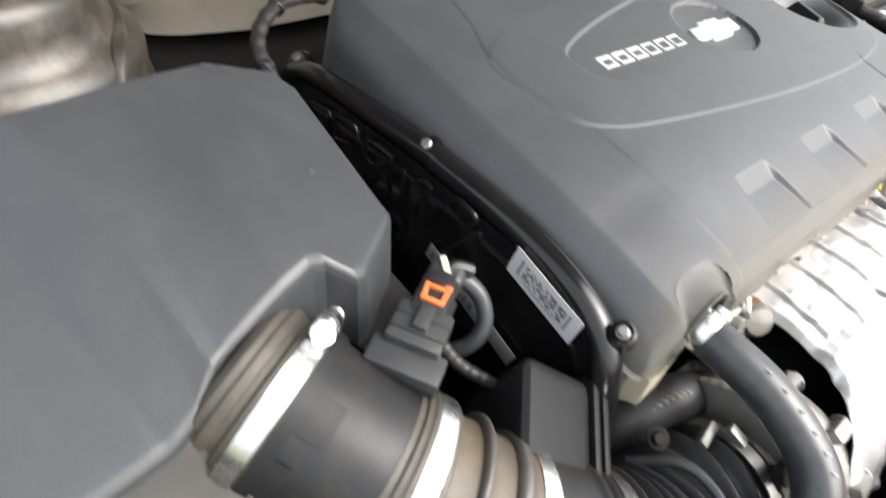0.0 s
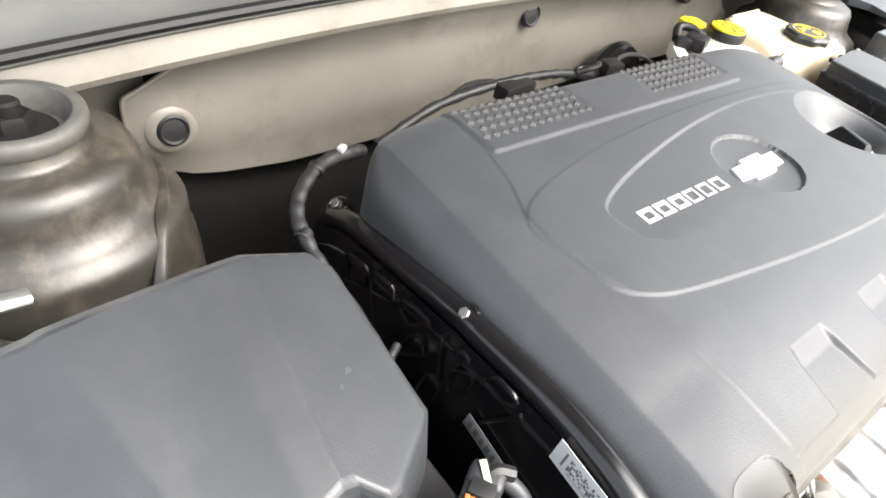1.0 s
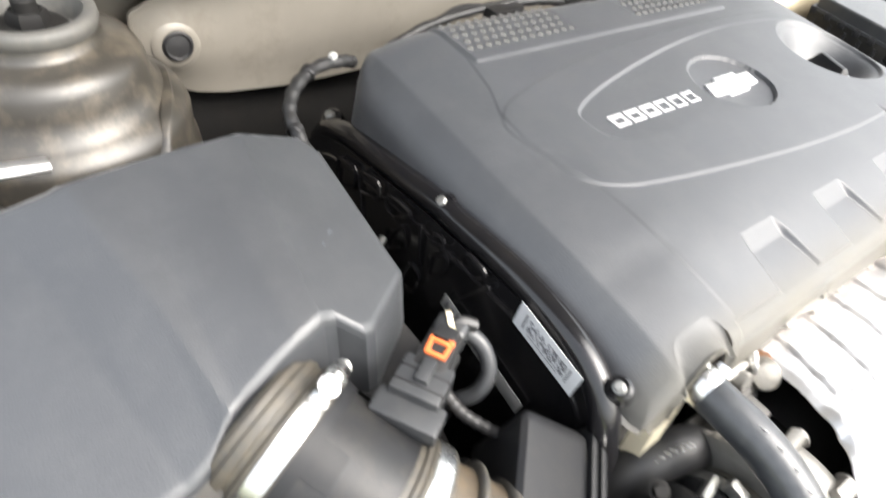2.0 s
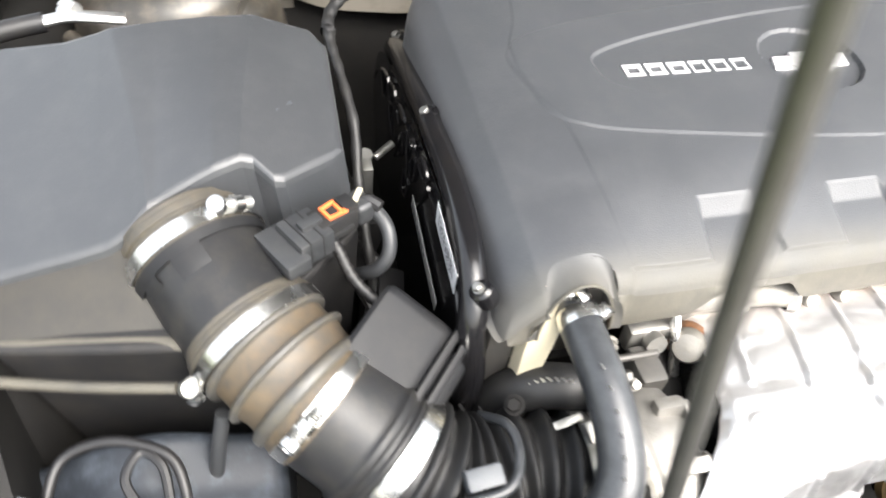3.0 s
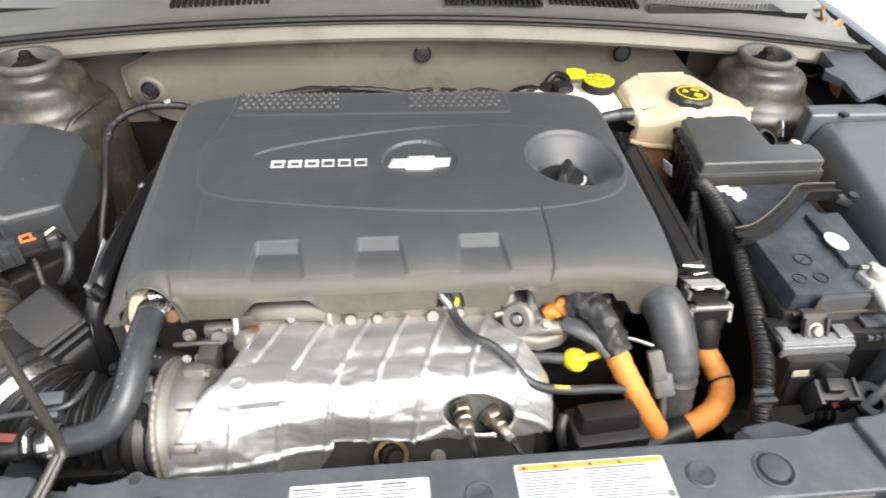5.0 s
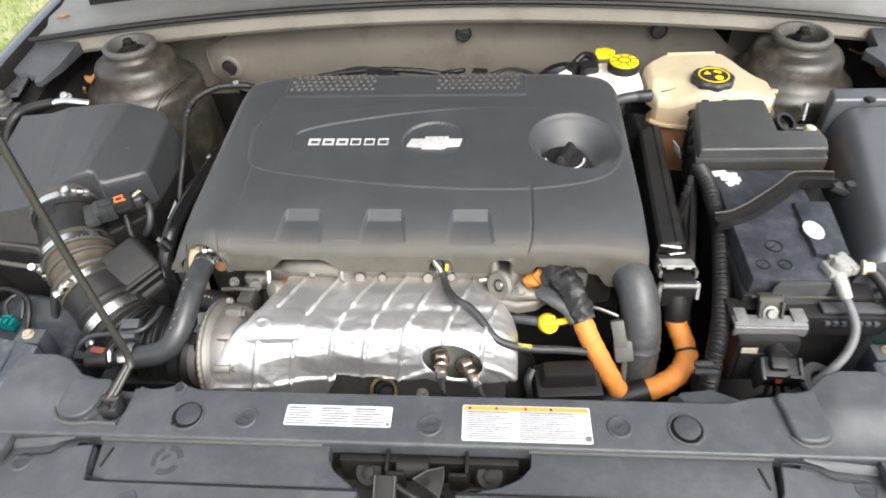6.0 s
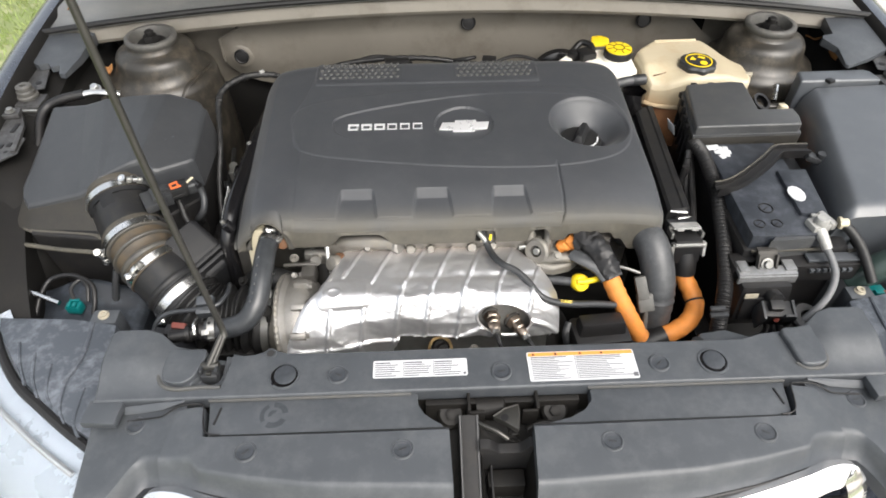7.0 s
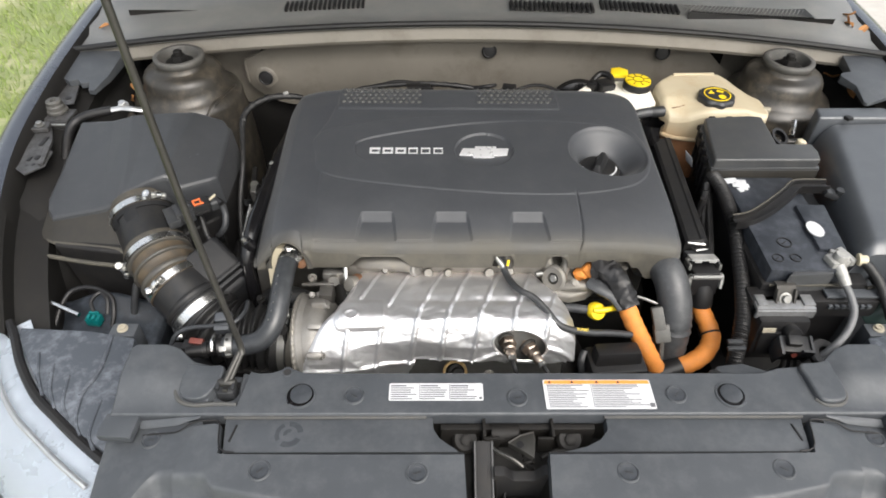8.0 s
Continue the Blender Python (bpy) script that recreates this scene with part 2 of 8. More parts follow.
GRASS = surface("grass_blades", (0.19, 0.27, 0.06), 0.7, dust=(0.42, 0.39, 0.20), dusty=0.6, scale=1.6, vary=0.45)
LEAF = surface("dry_brown_leaf", (0.32, 0.15, 0.05), 0.8, scale=60, vary=0.3)
PAD = surface("black_insulation_felt", (0.02, 0.02, 0.02), 0.95, scale=20)


def clear(name, tint, rough):
    m, nt, bsdf = nodes_of(name)
    bsdf.inputs["Base Color"].default_value = (*tint, 1)
    bsdf.inputs["Transmission Weight"].default_value = 1.0
    bsdf.inputs["Roughness"].default_value = rough
    bsdf.inputs["IOR"].default_value = 1.45
    return m


LENS = clear("clear_headlamp_plastic", (0.92, 0.95, 0.98), 0.04)


# ---- building helpers ----
class Geo:
    """Points and faces, gathered before they become one mesh."""

    def __init__(self):
        self.v, self.f = [], []

    def add(self, verts, faces):
        o = len(self.v)
        self.v += [tuple(p) for p in verts]
        self.f += [tuple(o + i for i in face) for face in faces]
        return self

    def moved(self, m):
        self.v = [tuple(m @ Vector(p)) for p in self.v]
        return self


def from_bm(bm):
    g = Geo()
    bm.verts.index_update()
    g.add([v.co for v in bm.verts], [[v.index for v in f.verts] for f in bm.faces])
    bm.free()
    return g


def thing(name, base, label, category, group="", kind=""):
    ob = new(name)
    ob.location = base
    ob.empty_display_size = 0.02
    return tagged(ob, label, category, group, kind)


def base_of(ob):
    p = Vector(ob.location)
    while ob.parent:
        ob = ob.parent
        p = p + Vector(ob.location)
    return p


def mesh_of(name, g, material, origin=(0, 0, 0), sharp=38):
    me = bpy.data.meshes.new(name)
    o = Vector(origin)
    me.from_pydata([tuple(Vector(p) - o) for p in g.v], [], g.f)
    me.materials.append(material)
    me.validate()
    me.shade_smooth()
    me.set_sharp_from_angle(angle=radians(sharp))
    return me


def part(name, g, material, parent, label="", sharp=38):
    """One mesh, given in world metres, under a thing or under a part."""
    if not isinstance(g, Geo):
        g = from_bm(g)
    ob = new(name, mesh_of(name, g, material, base_of(parent), sharp))
    ob.parent = parent
    return tagged(ob, label) if label else ob


def solid(name, g, material, label, category, group="", kind="", sharp=38):
    """A thing that is one mesh."""
    if not isinstance(g, Geo):
        g = from_bm(g)
    xs = np.array(g.v)
    o = ((xs[:, 0].min() + xs[:, 0].max()) / 2, (xs[:, 1].min() + xs[:, 1].max()) / 2, xs[:, 2].min())
    ob = new(name, mesh_of(name, g, material, o, sharp))
    ob.location = o
    return tagged(ob, label, category, group, kind)


def spline(points, steps=8, closed=False):
    """A Catmull-Rom curve through points."""
    p = [Vector(q) for q in points]
    n = len(p)
    out = []
    for i in range(n if closed else n - 1):
        if closed:
            a, b, c, d = p[i - 1], p[i], p[(i + 1) % n], p[(i + 2) % n]
        else:
            a, b, c, d = p[max(i - 1, 0)], p[i], p[i + 1], p[min(i + 2, n - 1)]
        for k in range(steps):
            t = k / steps
            out.append(0.5 * (2 * b + (c - a) * t + (2 * a - 5 * b + 4 * c - d) * t * t + (3 * b - a - 3 * c + d) * t**3))
    if not closed:
        out.append(p[-1])
    return out


def tube(points, radius, sides=14, steps=8, smooth=True, caps=True, squash=1.0, up=(0, 0, 1)):
    """A sweep of a circle along a curve. radius: a number, or a function of the way along (0 to 1)."""
    line = spline(points, steps) if smooth else [Vector(q) for q in points]
    n = len(line)
    g = Geo()
    verts, faces = [], []
    tang = [(line[min(i + 1, n - 1)] - line[max(i - 1, 0)]).normalized() for i in range(n)]
    side = tang[0].cross(Vector(up))
    if side.length < 1e-3:
        side = tang[0].cross(Vector((1, 0, 0)))
    side.normalize()
    for i in range(n):
        side = (side - tang[i] * side.dot(tang[i])).normalized()
        over = tang[i].cross(side)
        r = radius(i / (n - 1)) if callable(radius) else radius
        for k in range(sides):
            a = 2 * math.pi * k / sides
            verts.append(line[i] + side * (math.cos(a) * r) + over * (math.sin(a) * r * squash))
    for i in range(n - 1):
        for k in range(sides):
            faces.append((i * sides + k, i * sides + (k + 1) % sides, (i + 1) * sides + (k + 1) % sides, (i + 1) * sides + k))
    if caps:
        faces.append(tuple(range(sides - 1, -1, -1)))
        faces.append(tuple((n - 1) * sides + k for k in range(sides)))
    return g.add(verts, faces)


def lathe(profile, centre, axis=(0, 0, 1), sides=32, wobble=None):
    """A profile of (radius, height) turned round an axis."""
    q = Vector(axis).normalized().to_track_quat("Z", "Y").to_matrix()
    c = Vector(centre)
    verts, faces = [], []
    for r, h in profile:
        for k in range(sides):
            a = 2 * math.pi * k / sides
            rr = r * (wobble(a) if wobble else 1.0)
            verts.append(c + q @ Vector((rr * math.cos(a), rr * math.sin(a), h)))
    m = len(profile)
    for i in range(m - 1):
        for k in range(sides):
            faces.append((i * sides + k, i * sides + (k + 1) % sides, (i + 1) * sides + (k + 1) % sides, (i + 1) * sides + k))
    if profile[0][0] < 0.002 or profile[0][0] < profile[1][0] * 0.3:
        faces.append(tuple(range(sides - 1, -1, -1)))
    if profile[-1][0] < 0.002:
        faces.append(tuple((m - 1) * sides + k for k in range(sides)))
    return Geo().add(verts, faces)


def bevelled(bm, width, segments=2, angle=25):
    edges = [e for e in bm.edges if len(e.link_faces) == 2 and e.calc_face_angle(0) > radians(angle)]
    if width > 0 and edges:
        bmesh.ops.bevel(bm, geom=edges, offset=width, segments=segments, profile=0.6, affect="EDGES", clamp_overlap=True)
    return bm


def box(size, centre, bevel=0.002, turn=(0, 0, 0), taper=1.0, segments=2):
    bm = bmesh.new()
    bmesh.ops.create_cube(bm, size=1.0)
    for v in bm.verts:
        k = taper if v.co.z > 0 else 1.0
        v.co = Vector((v.co.x * size[0] * k, v.co.y * size[1] * k, v.co.z * size[2]))
    bevelled(bm, bevel, segments)
    bmesh.ops.transform(bm, matrix=pose(*centre, *turn), verts=bm.verts)
    return from_bm(bm)


def prism(outline, z0, z1, bevel=0.002, lift=None, segments=2):
    """An upright block over an outline of (x, y). lift: adds to the height of each top point, by place."""
    bm = bmesh.new()
    top = [bm.verts.new((x, y, z1 + (lift(x, y) if lift else 0))) for x, y in outline]
    low = [bm.verts.new((x, y, z0)) for x, y in outline]
    n = len(outline)
    bm.faces.new(top)
    bm.faces.new(low[::-1])
    for i in range(n):
        bm.faces.new((low[i], low[(i + 1) % n], top[(i + 1) % n], top[i]))
    bmesh.ops.recalc_face_normals(bm, faces=bm.faces)
    if bevel > 0:
        tops = [e for e in bm.edges if sum(v in set(top) for v in e.verts) == 2]
        corners = [e for e in bm.edges if sum(v in set(top) for v in e.verts) == 1 and e.calc_face_angle(0) > radians(30)]
        bmesh.ops.bevel(bm, geom=tops + corners, offset=bevel, segments=segments, profile=0.6, affect="EDGES", clamp_overlap=True)
    return from_bm(bm)


def joined(*geos):
    g = Geo()
    for o in geos:
        g.add(o.v, o.f)
    return g


def crumpled(g, amount, size):
    """Small dents and folds all over a shape."""
    for i, p in enumerate(g.v):
        q = Vector(p) / size
        d = noise.noise_vector(q) + 0.5 * noise.noise_vector(q * 2.3)
        g.v[i] = tuple(Vector(p) + d * amount)
    return g


def grid_mesh(points):
    """Faces over an array of points of shape (rows, columns, 3)."""
    r, c = points.shape[:2]
    faces = [(i * c + j, i * c + j + 1, (i + 1) * c + j + 1, (i + 1) * c + j) for i in range(r - 1) for j in range(c - 1)]
    return Geo().add(points.reshape(-1, 3).tolist(), faces)


def ease(a, b, x):
    t = np.clip((np.asarray(x, float) - a) / (b - a), 0, 1)
    return t * t * (3 - 2 * t)


def outline_distance(outline, x, y):
    """Distance to a closed outline, positive inside."""
    best, inside = np.full(x.shape, 1e9), np.zeros(x.shape, bool)
    n = len(outline)
    for i in range(n):
        ax, ay = outline[i][0], outline[i][1]
        bx, by = outline[(i + 1) % n][0], outline[(i + 1) % n][1]
        dx, dy = bx - ax, by - ay
        t = np.clip(((x - ax) * dx + (y - ay) * dy) / (dx * dx + dy * dy + 1e-15), 0, 1)
        best = np.minimum(best, np.hypot(x - ax - t * dx, y - ay - t * dy))
        cross = ((ay > y) != (by > y)) & (x < dx * (y - ay) / (dy if abs(dy) > 1e-12 else 1e-12) + ax)
        inside ^= cross
    return np.where(inside, best, -best)


def rounded_rect(x0, x1, y0, y1, r, steps=6):
    out = []
    for cx, cy, a0 in ((x1 - r, y1 - r, 0), (x0 + r, y1 - r, 90), (x0 + r, y0 + r, 180), (x1 - r, y0 + r, 270)):
        for k in range(steps + 1):
            a = radians(a0 + 90 * k / steps)
            out.append((cx + r * math.cos(a), cy + r * math.sin(a)))
    return out


def hex_bolt(centre, axis, r=0.007, h=0.006, washer=1.45):
    g = lathe([(0.0005, 0), (r * washer, 0), (r * washer, h * 0.25), (r * 1.02, h * 0.3)], centre, axis, 18)
    return joined(g, lathe([(r, h * 0.28), (r, h * 0.9), (r * 0.85, h), (0.0004, h)], centre, axis, 6))


def band(path_point, axis, r, width, thick=0.0012, sides=36):
    """A flat clamp band round an axis."""
    return lathe([(r, -width / 2), (r + thick, -width / 2), (r + thick, width / 2), (r, width / 2)], path_point, axis, sides)


def field_block(x0, x1, front, back, height, roll, low, nx=60, ny=40, flare=0.0):
    """A moulded block: a top over x0..x1 between two edges front(x) and back(x), with a rolled rim and skirts down to low."""
    u = np.linspace(0, 1, nx)
    u = np.sort(np.concatenate([u, np.linspace(0, roll / (x1 - x0), 6)[1:], 1 - np.linspace(0, roll / (x1 - x0), 6)[1:]]))
    xs = x0 + (x1 - x0) * u
    pts = np.zeros((ny + 10, len(xs), 3))
    for j, x in enumerate(xs):
        f, b = front(x), back(x)
        e = roll / max(b - f, 1e-4)
        v = np.sort(np.concatenate([np.linspace(0, 1, ny), np.linspace(0, e, 6)[1:], 1 - np.linspace(0, e, 6)[1:]]))
        for i, k in enumerate(v):
            y = f + (b - f) * k
            d = min(max(min(x - x0, x1 - x, y - f, b - y), 0), roll)
            pts[i, j] = (x, y, height(x, y) - (roll - math.sqrt(max(roll**2 - (roll - d) ** 2, 0))))
    geos = [grid_mesh(pts)]
    mx, my = pts[:, :, 0].mean(), pts[:, :, 1].mean()
    for e in (pts[0], pts[-1][::-1], pts[:, 0][::-1], pts[:, -1]):
        away = np.stack([np.sign(e[:, 0] - mx), np.sign(e[:, 1] - my), 0 * e[:, 0]], -1) * flare
        bottom = np.stack([e[:, 0], e[:, 1], np.full(len(e), low)], -1) + away
        geos.append(grid_mesh(np.array([e + (bottom - e) * k for k in np.linspace(0, 1, 4)])[::-1]))
    return joined(*geos)


def along(points, k):
    line = spline(points, 20)
    f = k * (len(line) - 1)
    i = min(int(f), len(line) - 2)
    return line[i].lerp(line[i + 1], f - i), (line[i + 1] - line[i]).normalized()


def table(xs, ys):
    return lambda x: float(np.interp(x, xs, ys))


# ---- ground ----
def build_ground():
    n = 41
    s = np.linspace(-1, 1, n)
    ax = np.sign(s) * np.abs(s) ** 3 * 400
    gx, gy = np.meshgrid(ax, ax)
    pts = np.stack([gx, gy, 0 * gx], -1)
    solid("ground", grid_mesh(pts), SOIL, "patchy green lawn with bare dry soil", "lawn", kind="structure")
    slab = prism([(-1.22, -6), (9, -6), (9, 9), (-1.22, 9)], -0.05, 0.03, 0.006)
    solid("pavement", slab, CONCRETE, "pale concrete driveway beside the lawn", "driveway", kind="structure")
    rng = np.random.default_rng(5)
    verts, faces = [], []
    for _ in range(60000):
        x, y = -1.25 - 4.2 * rng.random(), -0.6 + 6.0 * rng.random()
        if noise.noise(Vector((x * 0.9, y * 0.9, 3.0))) > 0.28:
            continue
        h, a, w = 0.02 + 0.04 * rng.random(), 6.283 * rng.random(), 0.002 + 0.002 * rng.random()
        lx, ly = rng.normal(0, 0.02, 2)
        i = len(verts)
        verts += [(x - w * math.cos(a), y - w * math.sin(a), 0), (x + w * math.cos(a), y + w * math.sin(a), 0), (x + lx, y + ly, h)]
        faces.append((i, i + 1, i + 2))
    solid("grass", Geo().add(verts, faces), GRASS, "short green grass blades on the lawn", "grass", kind="stuff")


build_ground()


# ---- car body ----
car = thing("car", (0, 0.5, 0.03), "dark painted car with its bonnet propped open", "car")


def fender(side):
    stations = [(0.115, 0.695, 0.782), (0.2, 0.722, 0.822), (0.3, 0.752, 0.848), (0.43, 0.778, 0.872), (0.58, 0.782, 0.898), (0.75, 0.785, 0.914), (0.95, 0.785, 0.928), (1.45, 0.78, 0.955)]
    section = [(0.075, -0.42), (0.07, -0.045), (0.026, -0.034), (0.021, -0.010), (0.012, -0.002), (0.0, 0.0), (-0.02, -0.006), (-0.055, -0.04), (-0.085, -0.12), (-0.095, -0.35), (-0.085, -0.62)]
    line = spline([(x, y, z) for y, x, z in stations], 6)
    rows = []
    for p in line:
        rows.append([(side * (p.x - dx), p.y, p.z + dz) for dx, dz in section])
    rows = np.array(rows)
    part("fender", grid_mesh(rows[:, 4:]), PAINT, car, "glossy dark body paint", sharp=50)
    # inner flank in near black where the outer side has body paint
    part("fender_flange", grid_mesh(rows[:, :5]), DARK, car, "dark inner fender sheet")


fender(-1)
fender(1)


def inner_wing(side):
    """The sheet metal between the fender flange and the strut tower."""
    pts = []
    for y in np.linspace(0.10, 1.0, 24):
        row = []
        for k, (x, z) in enumerate([(0.735, 0.835), (0.70, 0.83), (0.675, 0.81), (0.66, 0.76), (0.655, 0.62), (0.65, 0.4)]):
            drop = 0.10 * float(ease(0.40, 0.10, y))
            row.append((side * x, y, z - drop + 0.004 * math.sin(40 * y + k)))
        pts.append(row)
    part("inner_wing", grid_mesh(np.array(pts)), DARK, car, "dark inner wing")


inner_wing(-1)
inner_wing(1)


def strut_tower(side):
    c = (side * 0.566, 0.66, 0)
    prof = [(0.112, 0.55), (0.110, 0.70), (0.106, 0.775), (0.1035, 0.795), (0.1005, 0.803), (0.1000, 0.826), (0.096, 0.835), (0.086, 0.841), (0.078, 0.848), (0.0735, 0.860), (0.0715, 0.872), (0.067, 0.880), (0.058, 0.8845), (0.048, 0.886), (0.044, 0.889), (0.043, 0.898)]
    t = part("strut_tower", lathe(prof, c, sides=56), TOWER, car, "dusty dark steel strut tower", sharp=60)
    mount = lathe([(0.030, 0.885), (0.043, 0.894), (0.0455, 0.901), (0.0450, 0.906), (0.0415, 0.9085), (0.0365, 0.9075), (0.034, 0.902), (0.031, 0.890), (0.004, 0.888)], c, sides=40)
    part("top_mount", mount, PUSHRUBBER, t, "grey rubber-lined strut mount", sharp=50)
    nut = joined(lathe([(0.014, 0.888), (0.014, 0.904), (0.012, 0.907), (0.001, 0.904)], c, sides=6), lathe([(0.008, 0.904), (0.008, 0.914), (0.006, 0.916), (0.001, 0.916)], c, sides=16))
    part("nut", nut, DARK, t)
    part("hub", lathe([(0.026, 0.884), (0.026, 0.8935), (0.023, 0.896), (0.014, 0.8965), (0.001, 0.8965)], c, sides=28), DARK, t)
    seam = tube([(side * 0.484, 0.690, 0.834), (side * 0.482, 0.660, 0.842), (side * 0.488, 0.630, 0.844), (side * 0.500, 0.598, 0.842), (side * 0.509, 0.578, 0.830), (side * 0.519, 0.560, 0.806), (side * 0.522, 0.554, 0.77)], lambda k: 0.0045 + 0.0008 * math.sin(k * 17), 8, squash=0.5)
    part("seam_flange", seam, TOWER, t)
    part("side_bead", tube([(side * 0.66, 0.60, 0.815), (side * 0.60, 0.545, 0.806), (side * 0.54, 0.542, 0.803), (side * 0.50, 0.565, 0.800)], 0.0075, 10), TOWER, t)


strut_tower(-1)
strut_tower(1)


def edge_y(x):
    return 0.738 - 0.038 * (abs(x) / 0.72) ** 1.6


def edge_z(x):
    return 0.934 - 0.036 * (abs(x) / 0.76) ** 2.2


def bulkhead():
    xs = np.linspace(-0.478, 0.53, 90)
    rows = []
    for k in np.linspace(0, 1, 14):
        row = []
        for x in xs:
            lo = float(np.interp(x, [-0.478, -0.470, -0.446, -0.42, -0.391, -0.318, -0.2, 0.4, 0.53], [0.799, 0.786, 0.762, 0.750, 0.744, 0.738, 0.74, 0.76, 0.79]))
            hi = min(0.897, 0.848 + 0.52 * (x + 0.478)) - 0.075 * float(ease(0.41, 0.53, x))
            z = lo + (hi - lo) * k
            y = 0.762 + 0.010 * math.sin(6.5 * x) * 0.5 + 0.006 * float(ease(0.80, 0.75, z)) - 0.008 * float(ease(0.86, 0.89, z)) - 0.012 * math.exp(-((x + 0.44) / 0.035) ** 2 - ((z - 0.81) / 0.035) ** 2)
            row.append((x, y, z))
        rows.append(row)
    wall = part("bulkhead_panel", grid_mesh(np.array(rows)), PAINTBAY, car, "dusty beige bulkhead sheet metal")
    for x, z, y in ((-0.440, 0.814, 0.7465), (0.014, 0.872, 0.754), (0.363, 0.870, 0.754)):
        part("hole_grommet", lathe([(0.0150, -0.004), (0.0148, 0.0015), (0.0128, 0.0030), (0.0108, 0.0012), (0.0060, 0.0016), (0.001, 0.0020)], (x, y + 0.003, z), (0, -1, 0.2), 32), BLACK, wall, "black round bulkhead grommet")
        if x < -0.1:
            part("pressed_ring", lathe([(0.0150, -0.004), (0.0152, 0.0004), (0.0185, 0.0002), (0.0240, -0.0034)], (x, y + 0.003, z), (0, -1, 0.1), 36), PAINTBAY, wall)
    part("folded_edge", tube([(-0.4775, 0.757, 0.800), (-0.4780, 0.756, 0.825), (-0.4778, 0.756, 0.8475), (-0.468, 0.756, 0.853), (-0.434, 0.755, 0.871), (-0.400, 0.754, 0.889)], 0.0022, 8, 2), PAINTBAY, wall, "folded sheet edge")
    part("side_panel", grid_mesh(np.array([[(x, 0.785 + 0.05 * (x + 0.45), z) for x in np.linspace(-0.66, -0.45, 8)] for z in np.linspace(0.74, 0.905, 6)])), PAINTBAY, wall)
    part("side_panel", grid_mesh(np.array([[(x, 0.785, z) for x in np.linspace(0.50, 0.66, 8)] for z in np.linspace(0.74, 0.905, 6)])), PAINTBAY, wall)
    # the insulated wall behind and below
    low = [[(x, 0.795 + 0.01 * math.sin(7 * x + z * 20), z) for x in np.linspace(-0.7, 0.7, 24)] for z in np.linspace(0.25, 0.93, 12)]
    part("bulkhead_lining", grid_mesh(np.array(low)), DARK, car, "dark insulated bulkhead")
    # the beige channel under the scuttle
    rows = []
    for x in np.linspace(-0.745, 0.745, 90):
        y, z = edge_y(x), edge_z(x)
        rows.append([(x, y + 0.055, z - 0.036), (x, y + 0.012, z - 0.038), (x, y - 0.002, z - 0.033), (x, y - 0.004, z - 0.027), (x, y + 0.003, z - 0.008), (x, y + 0.010, z - 0.004), (x, y + 0.03, z - 0.004)])
    part("scuttle_channel", grid_mesh(np.array(rows)), PAINTBAY, car, "pale dusty scuttle channel")
    # scuttle panel with its rubber lip
    rows = []
    for x in np.linspace(-0.775, 0.775, 120):
        y, z = edge_y(x), edge_z(x)
        rows.append([(x, y + 0.004, z - 0.006), (x, y - 0.004, z - 0.003), (x, y - 0.004, z + 0.003), (x, y + 0.003, z + 0.006), (x, y + 0.008, z + 0.003), (x, y + 0.05, z + 0.006), (x, y + 0.075, z + 0.014), (x, y + 0.12, z + 0.016), (x, y + 0.20, z + 0.03)])
    cowl = part("scuttle_panel", grid_mesh(np.array(rows)), SCUTTLE, car, "dark grey plastic scuttle panel")
    for x0, n, y0, wide in ((-0.385, 17, 0.062, 0.0055), (0.055, 18, 0.045, 0.0055), (0.235, 17, 0.062, 0.0055)):
        for k in range(n):
            x = x0 + k * 0.0093
            y, z = edge_y(x) + y0, edge_z(x) + 0.0165
            slat = box((wide, 0.030, 0.006), (x, y + 0.012, z - 0.001), 0.001, (8, 0, 0))
            part("vent_slat", slat, BLACK, cowl)
    tri = [(0.40, 0.775), (0.66, 0.79), (0.66, 0.835), (0.44, 0.81)]
    part("mesh_vent", prism(tri, 0.930, 0.9435, 0.002, lambda x, y: -0.02 * (x - 0.4) / 0.26 + 0.004), BLACK, cowl)
    wires = []
    for k in range(34):
        x0 = 0.405 + 0.0085 * k
        for lean in (-0.012, 0.012):
            lo, hi = 0.776 + 0.058 * max(0.0, x0 - 0.40), 0.809 + 0.10 * max(0.0, x0 - 0.44)
            if x0 < 0.654 and hi - lo > 0.004:
                wires.append(tube([(x0 - lean, lo, 0.9475 - 0.077 * (x0 - 0.4)), (x0 + lean, hi, 0.9480 - 0.077 * (x0 - 0.4))], 0.0011, 4, 1, smooth=False, caps=False))
    tagged(part("vent_mesh", joined(*wires), SCUTTLE, cowl, "grey crossed vent mesh"), kind="stuff")
    lip = tube([(x, edge_y(x) - 0.003, edge_z(x) + 0.004) for x in np.linspace(-0.77, 0.77, 40)], 0.0055, 8, 2)
    part("rubber_seal", lip, BLACK, cowl, "black rubber seal")
    glass = [[(x, 0.905 + 0.5 * k - 0.05 * (x / 0.75) ** 2, 0.955 + 0.27 * k) for x in np.linspace(-0.72, 0.72, 24)] for k in np.linspace(0, 1.6, 12)]
    part("windscreen", grid_mesh(np.array(glass)), WIPEDGLASS, car, "dark windscreen glass")


bulkhead()


